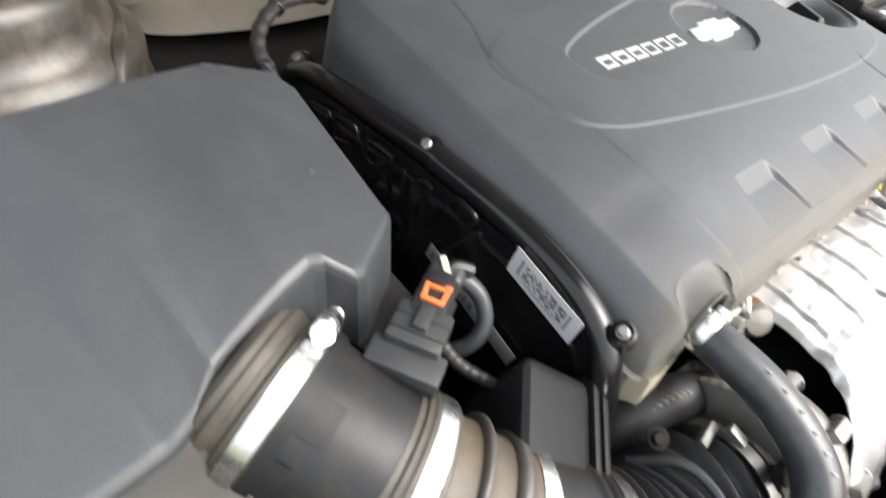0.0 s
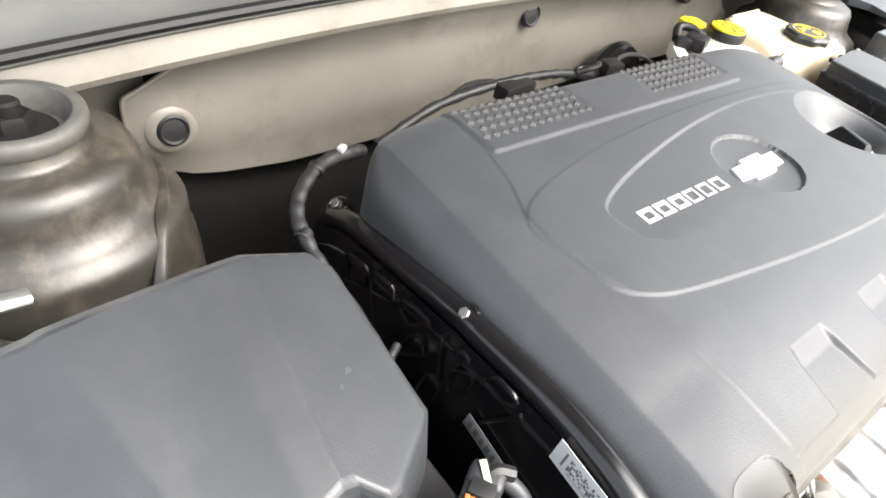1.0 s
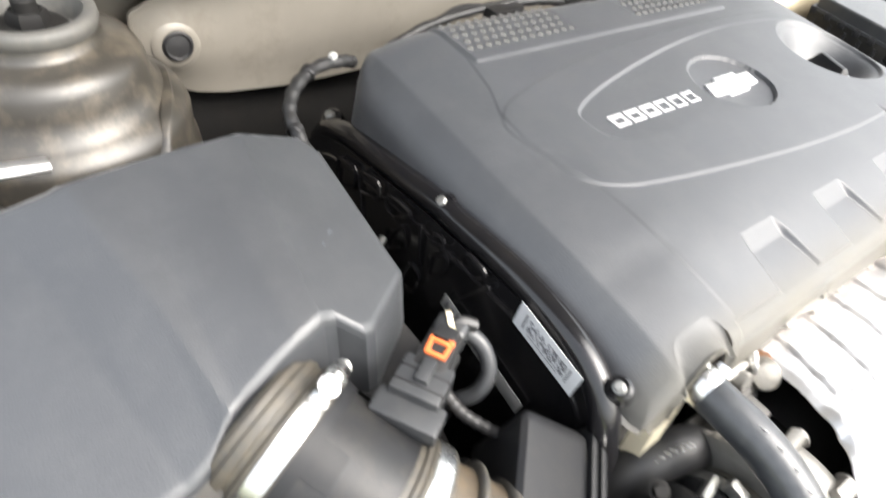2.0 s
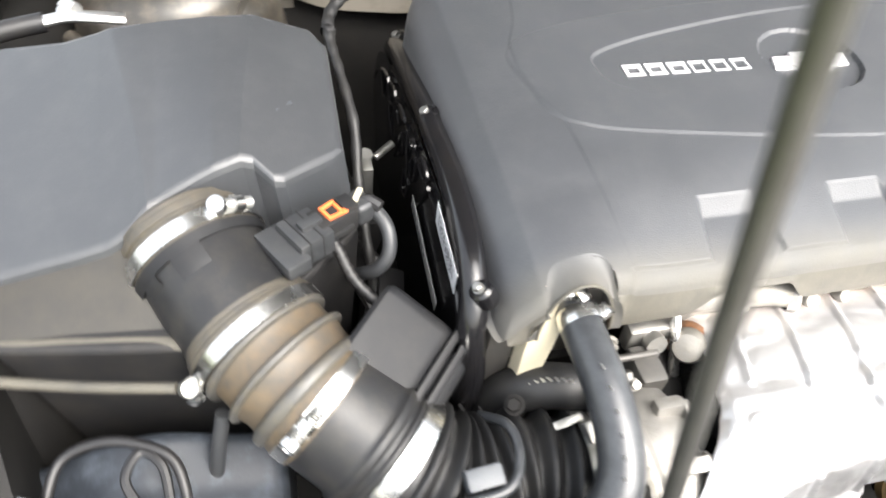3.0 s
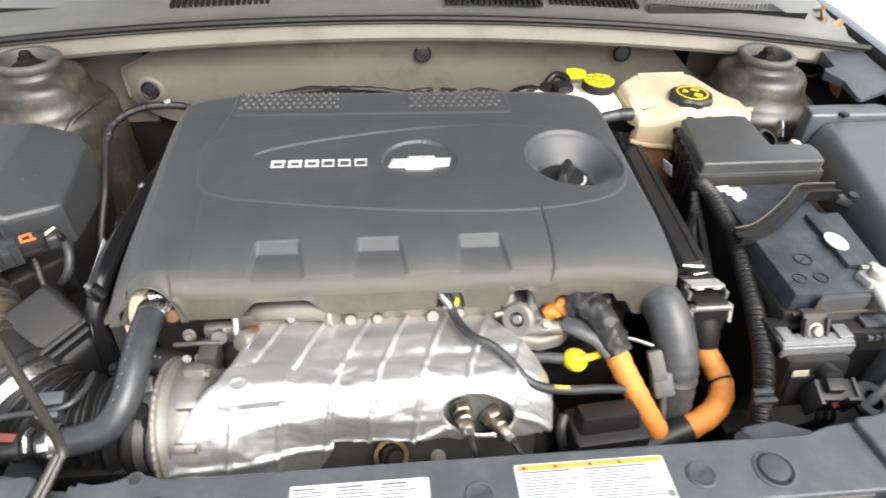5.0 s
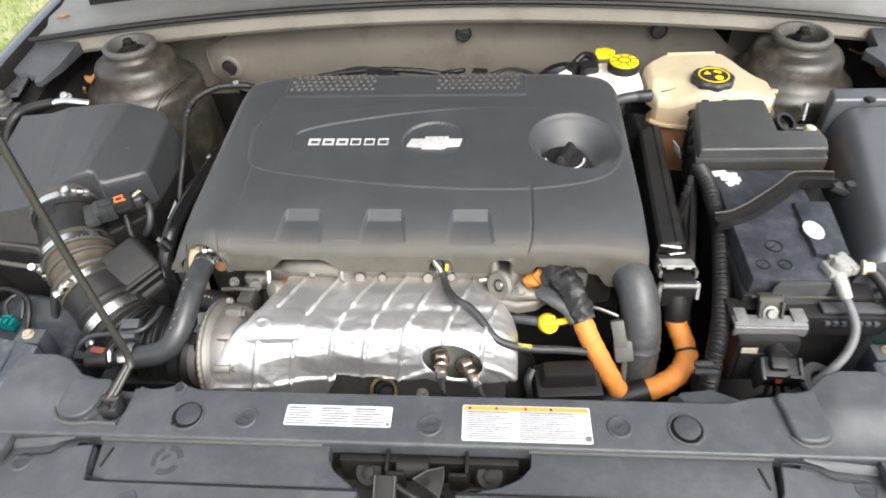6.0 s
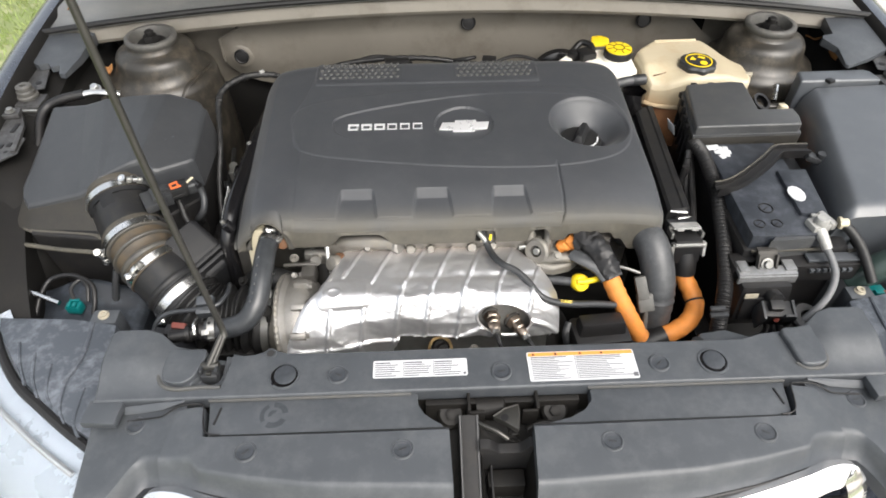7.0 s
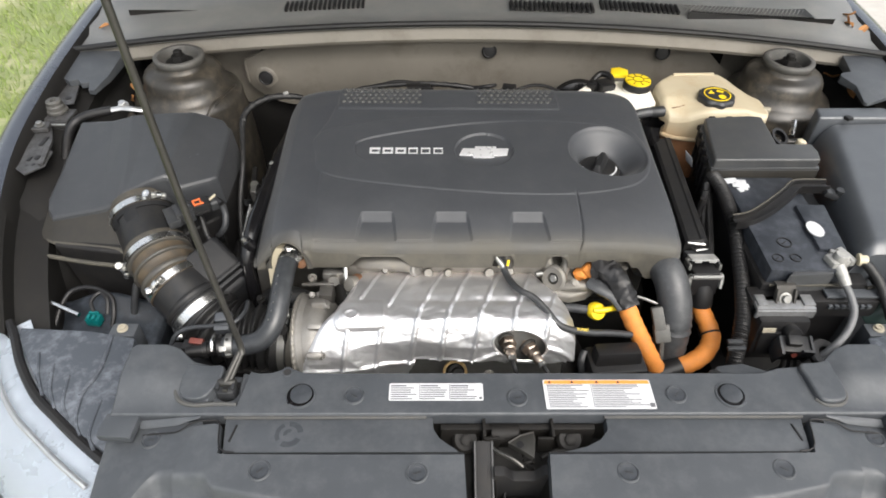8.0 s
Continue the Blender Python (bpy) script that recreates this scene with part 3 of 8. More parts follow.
def bonnet():
    hinge, tip = Vector((0, 0.90, 0.985)), Vector((0, 0.20, 1.90))
    rows = []
    for k in np.linspace(0, 1, 24):
        row = []
        for x in np.linspace(-1, 1, 25):
            w = 0.74 - 0.10 * k * k
            p = hinge.lerp(tip, k)
            bow = 0.035 * (1 - x * x) - 0.03 * math.sin(math.pi * k) * 0
            row.append((w * x, p.y + bow * 0.8, p.z + bow * 0.6))
        rows.append(row)
    top = np.array(rows)
    low = top.copy()
    low[:, :, 1] -= 0.022
    low[:, :, 2] -= 0.016
    g = joined(grid_mesh(top), grid_mesh(low))
    b = part("bonnet", g, PAINT, car, "open dark painted bonnet")
    inner = top[2:-2, 2:-2].copy()
    inner[:, :, 1] -= 0.030
    inner[:, :, 2] -= 0.022
    part("insulation_pad", grid_mesh(inner), PAD, b, "black felt insulation pad")


bonnet()


def lower_body():
    tray = prism([(-0.66, -0.02), (0.66, -0.02), (0.66, 0.80), (-0.66, 0.80)], 0.24, 0.27, 0.004)
    part("undertray", tray, DARK, car, "grimy undertray")
    rows = []
    for x in np.linspace(-0.80, 0.80, 60):
        f = 0.0 if abs(x) < 0.42 else ((abs(x) - 0.42) / 0.38) ** 1.7
        y = -0.215 + 0.05 * (x / 0.42) ** 2 * (1 if abs(x) < 0.42 else 0) + (0.05 + 0.30 * f if abs(x) >= 0.42 else 0)
        rows.append([(x, y + 0.08, 0.668), (x, y + 0.02, 0.675), (x, y, 0.66), (x, y - 0.02, 0.58), (x, y - 0.025, 0.45), (x, y, 0.30), (x, y + 0.03, 0.17), (x, y + 0.08, 0.03)])
    part("bumper", grid_mesh(np.array(rows)), PAINT, car, "dark painted front bumper", sharp=55)
    for s in (-1, 1):
        leg = box((0.07, 0.5, 0.34), (s * 0.50, 0.35, 0.45), 0.01)
        part("chassis_leg", leg, DARK, car)
    rad = box((0.95, 0.05, 0.44), (0, 0.0, 0.52), 0.006)
    part("radiator", rad, BLACK, car, "black radiator core behind the grille")
    beam = box((0.92, 0.055, 0.04), (0, 0.005, 0.757), 0.006)
    part("radiator_support", beam, DARK, car)
    part("cross_wall", box((1.2, 0.02, 0.4), (0, 0.10, 0.46), 0.004), DARK, car)


lower_body()


def wing_details(side):
    stop = part("bump_stop", lathe([(0.017, 0.0), (0.017, 0.004), (0.0145, 0.006), (0.0145, 0.012), (0.0125, 0.014), (0.0125, 0.020), (0.010, 0.022), (0.005, 0.0215), (0.004, 0.017), (0.001, 0.017)], (side * 0.745, 0.530, 0.866), sides=24), PUSHRUBBER, car, "grey rubber bonnet bump stop")
    part("stop_bracket", joined(box((0.050, 0.036, 0.008), (side * 0.742, 0.522, 0.861), 0.002), box((0.044, 0.004, 0.018), (side * 0.740, 0.503, 0.854), 0.001)), WORNSTEEL, stop)
    part("bright_clip", box((0.034, 0.004, 0.006), (side * 0.738, 0.499, 0.857), 0.001, (20, 0, 0)), ZINC, stop)
    torn = [(0.766, 0.70), (0.768, 0.655), (0.765, 0.612), (0.748, 0.600), (0.735, 0.607), (0.725, 0.594), (0.712, 0.599), (0.705, 0.575), (0.694, 0.572), (0.689, 0.60), (0.684, 0.62), (0.682, 0.70)]
    whole = [(0.766, 0.70), (0.768, 0.600), (0.757, 0.592), (0.712, 0.566), (0.668, 0.546), (0.664, 0.552), (0.672, 0.600), (0.657, 0.632), (0.662, 0.642), (0.682, 0.646), (0.690, 0.70)]
    stepped = [(side * x, y) for x, y in (torn if side < 0 else whole)]
    part("wing_shield", prism(stepped if side > 0 else stepped[::-1], 0.874, 0.880, 0.002, lambda x, y: 0.10 * (y - 0.55)), PANEL, car, "grey plastic wing shield with a torn edge" if side < 0 else "grey plastic wing shield")
    tab = [(0.759, 0.562), (0.762, 0.628), (0.743, 0.620), (0.741, 0.608), (0.735, 0.602), (0.722, 0.546), (0.737, 0.541)]
    part("edge_bracket", prism([(side * x, y) for x, y in (tab if side < 0 else tab[::-1])][::-1], 0.871, 0.8745, 0.0010, lambda x, y: 0.05 * (y - 0.6)), WORNSTEEL, car, "worn grey steel edge bracket")
    part("bracket_hole", lathe([(0.0055, 0), (0.0055, 0.0006), (0.0005, 0.0006)], (side * 0.738, 0.562, 0.8728), sides=14), BLACK, car)
    rail = [(0.708, 0.386), (0.731, 0.365), (0.750, 0.379), (0.754, 0.408), (0.760, 0.447), (0.764, 0.482), (0.739, 0.486), (0.724, 0.455), (0.718, 0.428), (0.711, 0.423), (0.710, 0.406)]
    bracket = part("wing_bracket", prism([(side * x, y) for x, y in (rail if side < 0 else rail[::-1])][::-1], 0.854, 0.859, 0.0015, lambda x, y: 0.10 * (y - 0.45)), WORNSTEEL, car, "worn pressed steel wing bracket")
    for x, y, wide, deep in ((0.735, 0.448, 0.007, 0.022), (0.729, 0.408, 0.007, 0.010), (0.740, 0.404, 0.006, 0.010), (0.728, 0.390, 0.006, 0.008), (0.738, 0.386, 0.006, 0.008)):
        part("bracket_slot", box((wide, deep, 0.003), (side * x, y, 0.8588 + 0.10 * (y - 0.45)), 0.001, (6, 0, side * 8)), BLACK, bracket)
    part("bracket_step", joined(box((0.030, 0.020, 0.008), (side * 0.752, 0.478, 0.866), 0.002, (0, 0, side * -10)), box((0.008, 0.060, 0.006), (side * 0.719, 0.418, 0.8575), 0.0015, (6, 0, side * -8))), WORNSTEEL, bracket)
    part("step_bolt", hex_bolt((side * 0.750, 0.478, 0.871), (0, 0, 1), 0.0055, 0.006), ZINC, bracket)


wing_details(-1)
wing_details(1)


def dry_leaf(x, y, z, size, seed):
    rng = np.random.default_rng(seed)
    pts = []
    for i, u in enumerate(np.linspace(-1, 1, 7)):
        w = (1 - u * u) * 0.4 + 0.02
        pts.append([(u * size, v * w * size, 0.25 * size * math.sin(2.5 * u + seed) + 0.2 * size * abs(v)) for v in (-1, 0, 1)])
    g = grid_mesh(np.array(pts)).moved(pose(x, y, z, *(rng.normal(0, 25, 2)), rng.random() * 360))
    solid("dry_leaf", g, LEAF, "curled dry brown leaf lying in the bay", "leaf", group="fallen leaves")


for k, (x, y, z, s) in enumerate([(-0.735, 0.765, 0.912, 0.014), (-0.66, 0.655, 0.842, 0.022), (-0.655, 0.62, 0.84, 0.012), (0.70, 0.72, 0.842, 0.016), (0.742, 0.80, 0.917, 0.018), (0.752, 0.83, 0.92, 0.015), (0.735, 0.79, 0.917, 0.013), (0.71, 0.655, 0.842, 0.018), (0.757, 0.775, 0.912, 0.016)]):
    dry_leaf(x, y, z, s, k + 1)


# ---- radiator support cover ----
def support_cover():
    t = thing("radiator_support_cover", (0, 0, 0.78), "weathered grey plastic cover over the radiator support", "trim panel")
    rear = table([-0.31, -0.295, -0.276, -0.255, -0.235, 0.31, 0.335, 0.365, 0.392, 0.412, 0.43, 0.466, 0.472], [0.033, 0.034, 0.041, 0.034, 0.033, 0.033, 0.040, 0.043, 0.046, 0.062, 0.067, 0.067, 0.060])
    shoulder = lambda x, y: 0.800 + 0.014 * float(ease(0.36, 0.43, abs(x)) * ease(-0.022, 0.03, y))  # noqa: E731
    pocket_left = table([-0.015, -0.008, 0.005, 0.045], [-0.3665, -0.364, -0.3575, -0.3515])
    pocket_right = table([-0.015, 0.036], [-0.3285, -0.3215])

    def strip_height(x, y):
        """The shoulder, with the recess for the prop rod's pivot pressed into it."""
        z = shoulder(x, y)
        if -0.375 < x < -0.315:
            inside = min(x - pocket_left(y), pocket_right(y) - x, y + 0.0115)
            z -= 0.0085 * float(ease(-0.0006, 0.0018, inside))
            hole = min(0.0115 - math.hypot(x + 0.3442, min(0.0, y - 0.0095)), 1.0)
            z = z + (0.7812 - z) * float(ease(-0.0006, 0.0012, hole))
        return z

    part("rear_strip", field_block(-0.472, 0.472, lambda x: -0.026, lambda x: rear(x if x > -0.31 else -x), strip_height, 0.003, 0.780, 800, 40), PANEL, t, sharp=40)
    # thin black sheet over the recess floor, put there as its shade
    part("pivot_hole_floor", box((0.018, 0.030, 0.0012), (-0.3442, 0.016, 0.7818), 0.0004), BLACK, t, "black sheet for the shade under the rod's pivot")
    part("dusty_tab", box((0.018, 0.028, 0.006), (-0.469, 0.052, 0.797), 0.0015, (0, 0, -6)), LIP, t, "dusty tab beside the shoulder")
    for s in (-1, 1):
        outline = [(0.360, 0.040, 0), (0.380, 0.043, 0), (0.401, 0.045, 0), (0.401, 0.020, 0), (0.3985, -0.004, 0), (0.388, -0.0125, 0), (0.370, -0.0130, 0), (0.363, -0.004, 0), (0.361, 0.02, 0)]
        pocket = [(s * p.x, p.y) for p in spline(outline if s > 0 else [(0.352, 0.036, 0), (0.375, 0.038, 0), (0.3985, 0.038, 0), (0.3995, 0.018, 0), (0.3965, 0.000, 0), (0.386, -0.0085, 0), (0.370, -0.0085, 0), (0.3585, 0.004, 0)], 4, True)]
        part("shoulder_pad", prism(pocket if s < 0 else pocket[::-1], 0.790, 0.8078, 0.0055, segments=4), PANEL, t)
        if s > 0:
            part("raised_bead", tube([(0.4025, 0.020, 0.8035), (0.4000, -0.003, 0.8015), (0.390, -0.0135, 0.8005), (0.372, -0.0142, 0.8000), (0.3625, -0.006, 0.8000)], 0.0026, 8), LEDGE, t, "worn dusty bead")
        arch = tube([(s * 0.402, 0.034, 0.8045), (s * 0.405, 0.01, 0.803), (s * 0.396, -0.008, 0.802), (s * 0.378, -0.014, 0.8015), (s * 0.352, -0.012, 0.801), (s * 0.328, -0.0125, 0.8005)], 0.0026, 8)
        if s < 0:
            part("raised_bead", arch, LEDGE, t, "dust-edged bead")
        # recessed channel plate with the latch opening cut out of it
        lip_pts = [(0.107, -0.0255), (0.106, -0.042), (0.096, -0.054), (0.078, -0.063), (0.055, -0.0685), (0.040, -0.072)] if s > 0 else [(0.097, -0.0255), (0.096, -0.040), (0.089, -0.052), (0.079, -0.060), (0.070, -0.066), (0.066, -0.072)]
        ch = [(s * x, y) for x, y in [(0.339, -0.0255)] + lip_pts + [(0.332, -0.072)]]
        part("channel_plate", prism(ch if s > 0 else ch[::-1], 0.776, 0.7925, 0.0015), PANEL, t)
        part("step_edge", box((0.236, 0.0034, 0.004), (s * 0.222, -0.0268, 0.7952), 0.0016, (-30, 0, 0)), LEDGE, t, "dust-filled step edge")
        part("end_slot", box((0.0022, 0.022, 0.003), (s * 0.326, -0.046, 0.7925), 0.0005, (0, 0, s * 12)), BLACK, t)
        if s < 0:
            part("tab_hole", lathe([(0.005, 0), (0.005, 0.0008), (0.001, 0.0008)], (-0.276, 0.0335, 0.7998), sides=14), PAD, t)
            part("eyelet", lathe([(0.0052, 0.0), (0.0052, 0.0014), (0.0068, 0.0014), (0.0074, 0.0)], (-0.276, 0.0335, 0.7998), sides=20), PANEL, t)
            for a0, a1, r0, r1 in ((10, 95, 0.010, 0.0165), (120, 215, 0.011, 0.0160), (240, 335, 0.0095, 0.0165), (60, 200, 0.002, 0.0065)):
                arc = [[(s * 0.262 + q * math.cos(radians(g)), -0.047 + q * math.sin(radians(g)), 0.79262) for g in np.linspace(a0, a1, 12)] for q in (r0, r1)]
                part("wear_mark", grid_mesh(np.array(arc)), CLIPGREY, t, "dark patchy wear mark")
        # outer plate at the end of the cover
        sheet = []
        for v in np.linspace(0, 1, 20):
            row = []
            for u in np.linspace(0, 1, 18):
                x = 0.364 + (0.486 - 0.016 * v - 0.364) * u
                front = float(np.interp(x, [0.36, 0.404, 0.414, 0.428, 0.49], [-0.110, -0.112, -0.130, -0.168, -0.155]))
                y = -0.029 + (front + 0.029) * v
                row.append((s * x, y, 0.7905 - 0.16 * (x - 0.372) - 0.028 * float(ease(0.72, 1.0, v)) - 0.012 * float(ease(0.93, 1.0, u))))
            sheet.append(row)
        sheet = np.array(sheet)
        part("outer_plate", joined(grid_mesh(sheet), grid_mesh(np.array([sheet[-1], sheet[-1] - (0, -0.002, 0.02)])), grid_mesh(np.array([sheet[:, -1], sheet[:, -1] - (0, 0, 0.03)]))), PANEL, t, sharp=45)
        part("side_tab", box((0.040, 0.030, 0.012), (s * 0.458, -0.038, 0.792), 0.003, (0, 0, s * 4)), PANEL, t)
        slope = [[(s * x, y0 + (y1 - y0) * 0.5 * k, z0 + (z1 - z0) * k + 0.0008 * math.sin(3.1 * k)) for x, y0, z0, y1, z1 in ((0.366, -0.0265, 0.7990, -0.0320, 0.7985), (0.380, -0.0268, 0.7975, -0.0375, 0.7955), (0.392, -0.0270, 0.7960, -0.0420, 0.7910), (0.412, -0.0272, 0.7930, -0.0425, 0.7875), (0.438, -0.0275, 0.7895, -0.0425, 0.7835))] for k in np.linspace(0, 1, 6)]
        part("sloping_ledge", grid_mesh(np.array(slope)), PANEL, t)
        groove = [(0.432, -0.0425, 0.7835), (0.410, -0.0425, 0.7870), (0.391, -0.0420, 0.7905), (0.378, -0.0365, 0.7955), (0.368, -0.0335, 0.7975), (0.350, -0.0325, 0.7985), (0.3425, -0.036, 0.7988), (0.3400, -0.050, 0.7982), (0.3365, -0.064, 0.7976), (0.330, -0.0698, 0.7965), (0.318, -0.0712, 0.7960)]
        part("groove", tube([(s * x, y, z) for x, y, z in groove], 0.0010, 8), BLACK, t, "dark joint round the panel's corner")
    return t


support_cover()


def grille_cover(s):
    """The front panel on one side of the latch."""
    t = thing("grille_top_panel", (s * 0.2, -0.1, 0.76), "weathered grey plastic panel above the front grille", "trim panel", group="grille top panels")
    rows = []
    for v in np.linspace(0, 1, 26):
        row = []
        for u in np.linspace(0, 1, 60):
            inner = 0.062 - 0.002 * v if s < 0 else 0.034 - 0.006 * v
            outer = 0.372 + 0.012 * v
            x = inner + (outer - inner) * u
            back = -0.0725 + 0.0395 * float(ease(0.335, 0.342, x)) - 0.007 * float(ease(0.366, 0.384, x))
            front = float(np.interp(x, [0.05, 0.11, 0.21, 0.276, 0.33, 0.36, 0.39], [-0.160, -0.156, -0.150, -0.138, -0.124, -0.114, -0.112]))
            y = back + (front - back) * v
            z = 0.7985 - 0.003 * v - 0.030 * float(ease(0.74, 1.0, v)) * v - 0.005 * float(ease(0.34, 0.375, x)) - 0.004 * float(ease(0.03, 0.0, v))
            z += 0.0016 * math.exp(-(((x - 0.128) / 0.002) ** 2)) * -1
            row.append((s * x, y, z))
        rows.append(row)
    top = np.array(rows)
    edge = [top[0], top[0] - (0, -0.0005, 0.012)]
    side_in = [top[:, 0], top[:, 0] - (0, 0, 0.02)]
    side_out = [top[:, -1], top[:, -1] - (0, 0, 0.02)]
    g = joined(grid_mesh(top), grid_mesh(np.array(edge)), grid_mesh(np.array(side_in)), grid_mesh(np.array(side_out)))
    part("panel", g, PANEL, t, sharp=45)
    part("front_bead", tube([tuple(p + Vector((0, -0.001, -0.002))) for p in map(Vector, top[-1][::3])], 0.0028, 8, smooth=False), BLACK, t, "dark rounded front edge")
    part("seam_strip", tube([tuple(Vector(p) + Vector((0, 0.0015, -0.0025))) for p in top[0][0:54:3]], 0.0016, 6, smooth=False), BLACK, t, "thin dark joint")
    return t


grille_cover(-1)
grille_cover(1)


def clip(x, y, z, r, style):
    """A push-in plastic clip."""
    label = {0: "round grey plastic push clip, flush in the panel", 1: "round plastic clip sunk in a dark hole"}[style]
    t = thing("push_clip", (x, y, z), label, "clip", group="panel clips")
    if style:
        part("hole_rim", lathe([(r * 1.12, 0), (r * 1.1, 0.0016), (r * 0.98, 0.0018), (r * 0.96, 0.0002)], (x, y, z), sides=32), PANEL, t)
        part("well", lathe([(r * 0.99, 0.0), (r * 0.99, 0.0006), (0.001, 0.0007)], (x, y, z), sides=28), GLOSSBLACK, t)
        part("head", lathe([(r * 0.80, 0), (r * 0.79, 0.0016), (r * 0.7, 0.0021), (r * 0.15, 0.0015), (0.001, 0.0015)], (x + 0.001, y + 0.0015, z), sides=28), CLIPGREY, t, "dark clip head")
        part("pry_slot", box((r * 0.35, r * 0.22, 0.002), (x + (0.6 if x > 0 else -0.65) * r, y - 0.62 * r, z + 0.0012), 0.0004, (0, 0, 40)), GLOSSBLACK, t)
    else:
        part("head", lathe([(r, 0), (r, 0.0012), (r * 0.92, 0.0024), (r * 0.82, 0.0022), (r * 0.78, 0.0010), (0.001, 0.0010)], (x, y, z), sides=28), PANEL, t)
        part("centre_pin", lathe([(r * 0.77, 0.0008), (r * 0.75, 0.0018), (r * 0.60, 0.0013), (r * 0.30, 0.0015), (0.001, 0.0012)], (x, y, z), sides=28), CLIPGREY, t, "darker sunken pin")
        part("pin_slot", box((r * 0.7, r * 0.16, 0.0006), (x, y, z + 0.0016), 0.0002, (0, 0, (x * 3000) % 180)), GREYCON, t)


for x, y, r, style in ((-0.255, 0.0, 0.0165, 1), (0.262, 0.0, 0.0165, 1), (-0.191, -0.001, 0.0125, 0), (0.196, 0.0, 0.0125, 0), (0.004, -0.004, 0.0125, 0)):
    clip(x, y, 0.800, r, style)
for x, y, r in ((-0.285, -0.0935, 0.0125), (-0.114, -0.097, 0.0125), (0.290, -0.0935, 0.0125), (0.117, -0.097, 0.0125)):
    clip(x, y, 0.7965, r, 0)
for s in (-1, 1):
    clip(s * 0.421, -0.049, 0.7826, 0.011, 0)


def label_plate(name, x0, x1, y0, y1, z, skew, rows, label, header=None, columns=((0.03, 0.97),)):
    """A printed label: a thin plate with bars for its print."""
    t = thing(name, ((x0 + x1) / 2, y0, z), label, "label")
    sk = lambda x, y: x + skew * (1 - (y - y0) / (y1 - y0))  # noqa: E731
    shape = [(sk(px, py), py) for px, py in rounded_rect(x0, x1, y0, y1, 0.002, 3)]
    part("sheet", prism(shape[::1], z - 0.0005, z + 0.0004, 0), WHITE, t)
    w, h = x1 - x0, y1 - y0
    top = y1 - 0.06 * h
    if header:
        top = y1 - header * h
        g = prism([(sk(x0 + 0.002, y1 - 0.001), y1 - 0.001), (sk(x0 + 0.001, top), top), (sk(x1 - 0.001, top), top), (sk(x1 - 0.002, y1 - 0.001), y1 - 0.001)][::1], z, z + 0.0006, 0)
        part("header_band", g, LABELORANGE, t, "orange header band")
        for u in (0.06, 0.27, 0.50, 0.70):
            cx, cy, q = x0 + u * w, (y1 + top) / 2, header * h * 0.32
            part("warning_mark", prism([(sk(cx - q, cy - q), cy - q), (sk(cx + q, cy - q), cy - q), (sk(cx, cy + q), cy + q)], z + 0.0003, z + 0.0009, 0), BLACK, t)
    rng = np.random.default_rng(int(abs(x0) * 1000))
    for k in range(rows):
        y = top - (k + 0.7) * (top - y0 - 0.05 * h) / rows
        for a, b in columns:
            e = a + (b - a) * (0.55 + 0.45 * rng.random())
            xa, xb, th = x0 + a * w, x0 + e * w, (top - y0) / rows * (0.30 if k == 0 else 0.21)
            part("print_line", prism([(sk(xa, y - th), y - th), (sk(xb, y - th), y - th), (sk(xb, y + th), y + th), (sk(xa, y + th), y + th)], z, z + 0.0006, 0), PRINT, t)
    for a, b in columns[1:]:
        xa = x0 + (a - 0.012) * w
        part("column_rule", prism([(sk(xa, y0 + 0.05 * h), y0 + 0.05 * h), (sk(xa + 0.0007, y0 + 0.05 * h), y0 + 0.05 * h), (sk(xa + 0.0007, top), top), (sk(xa, top), top)], z, z + 0.0006, 0), PRINT, t)
    q = h * 0.07
    cx, cy = x1 - 0.03 * w, y0 + 0.13 * h
    part("stamp", prism([(sk(cx - q, cy - q), cy - q), (sk(cx + q, cy - q), cy - q), (sk(cx + q, cy + q), cy + q), (sk(cx - q, cy + q), cy + q)], z, z + 0.0006, 0), PRINT, t)


label_plate("emission_label", -0.1495, -0.0365, -0.0075, 0.0165, 0.8004, 0.0, 7, "white printed label on the radiator support cover", columns=((0.02, 0.30), (0.33, 0.62), (0.65, 0.95)))
label_plate("warning_label", 0.037, 0.168, -0.0195, 0.0215, 0.8004, 0.0, 13, "white warning label with an orange header band", header=0.15, columns=((0.03, 0.42), (0.45, 0.95)))


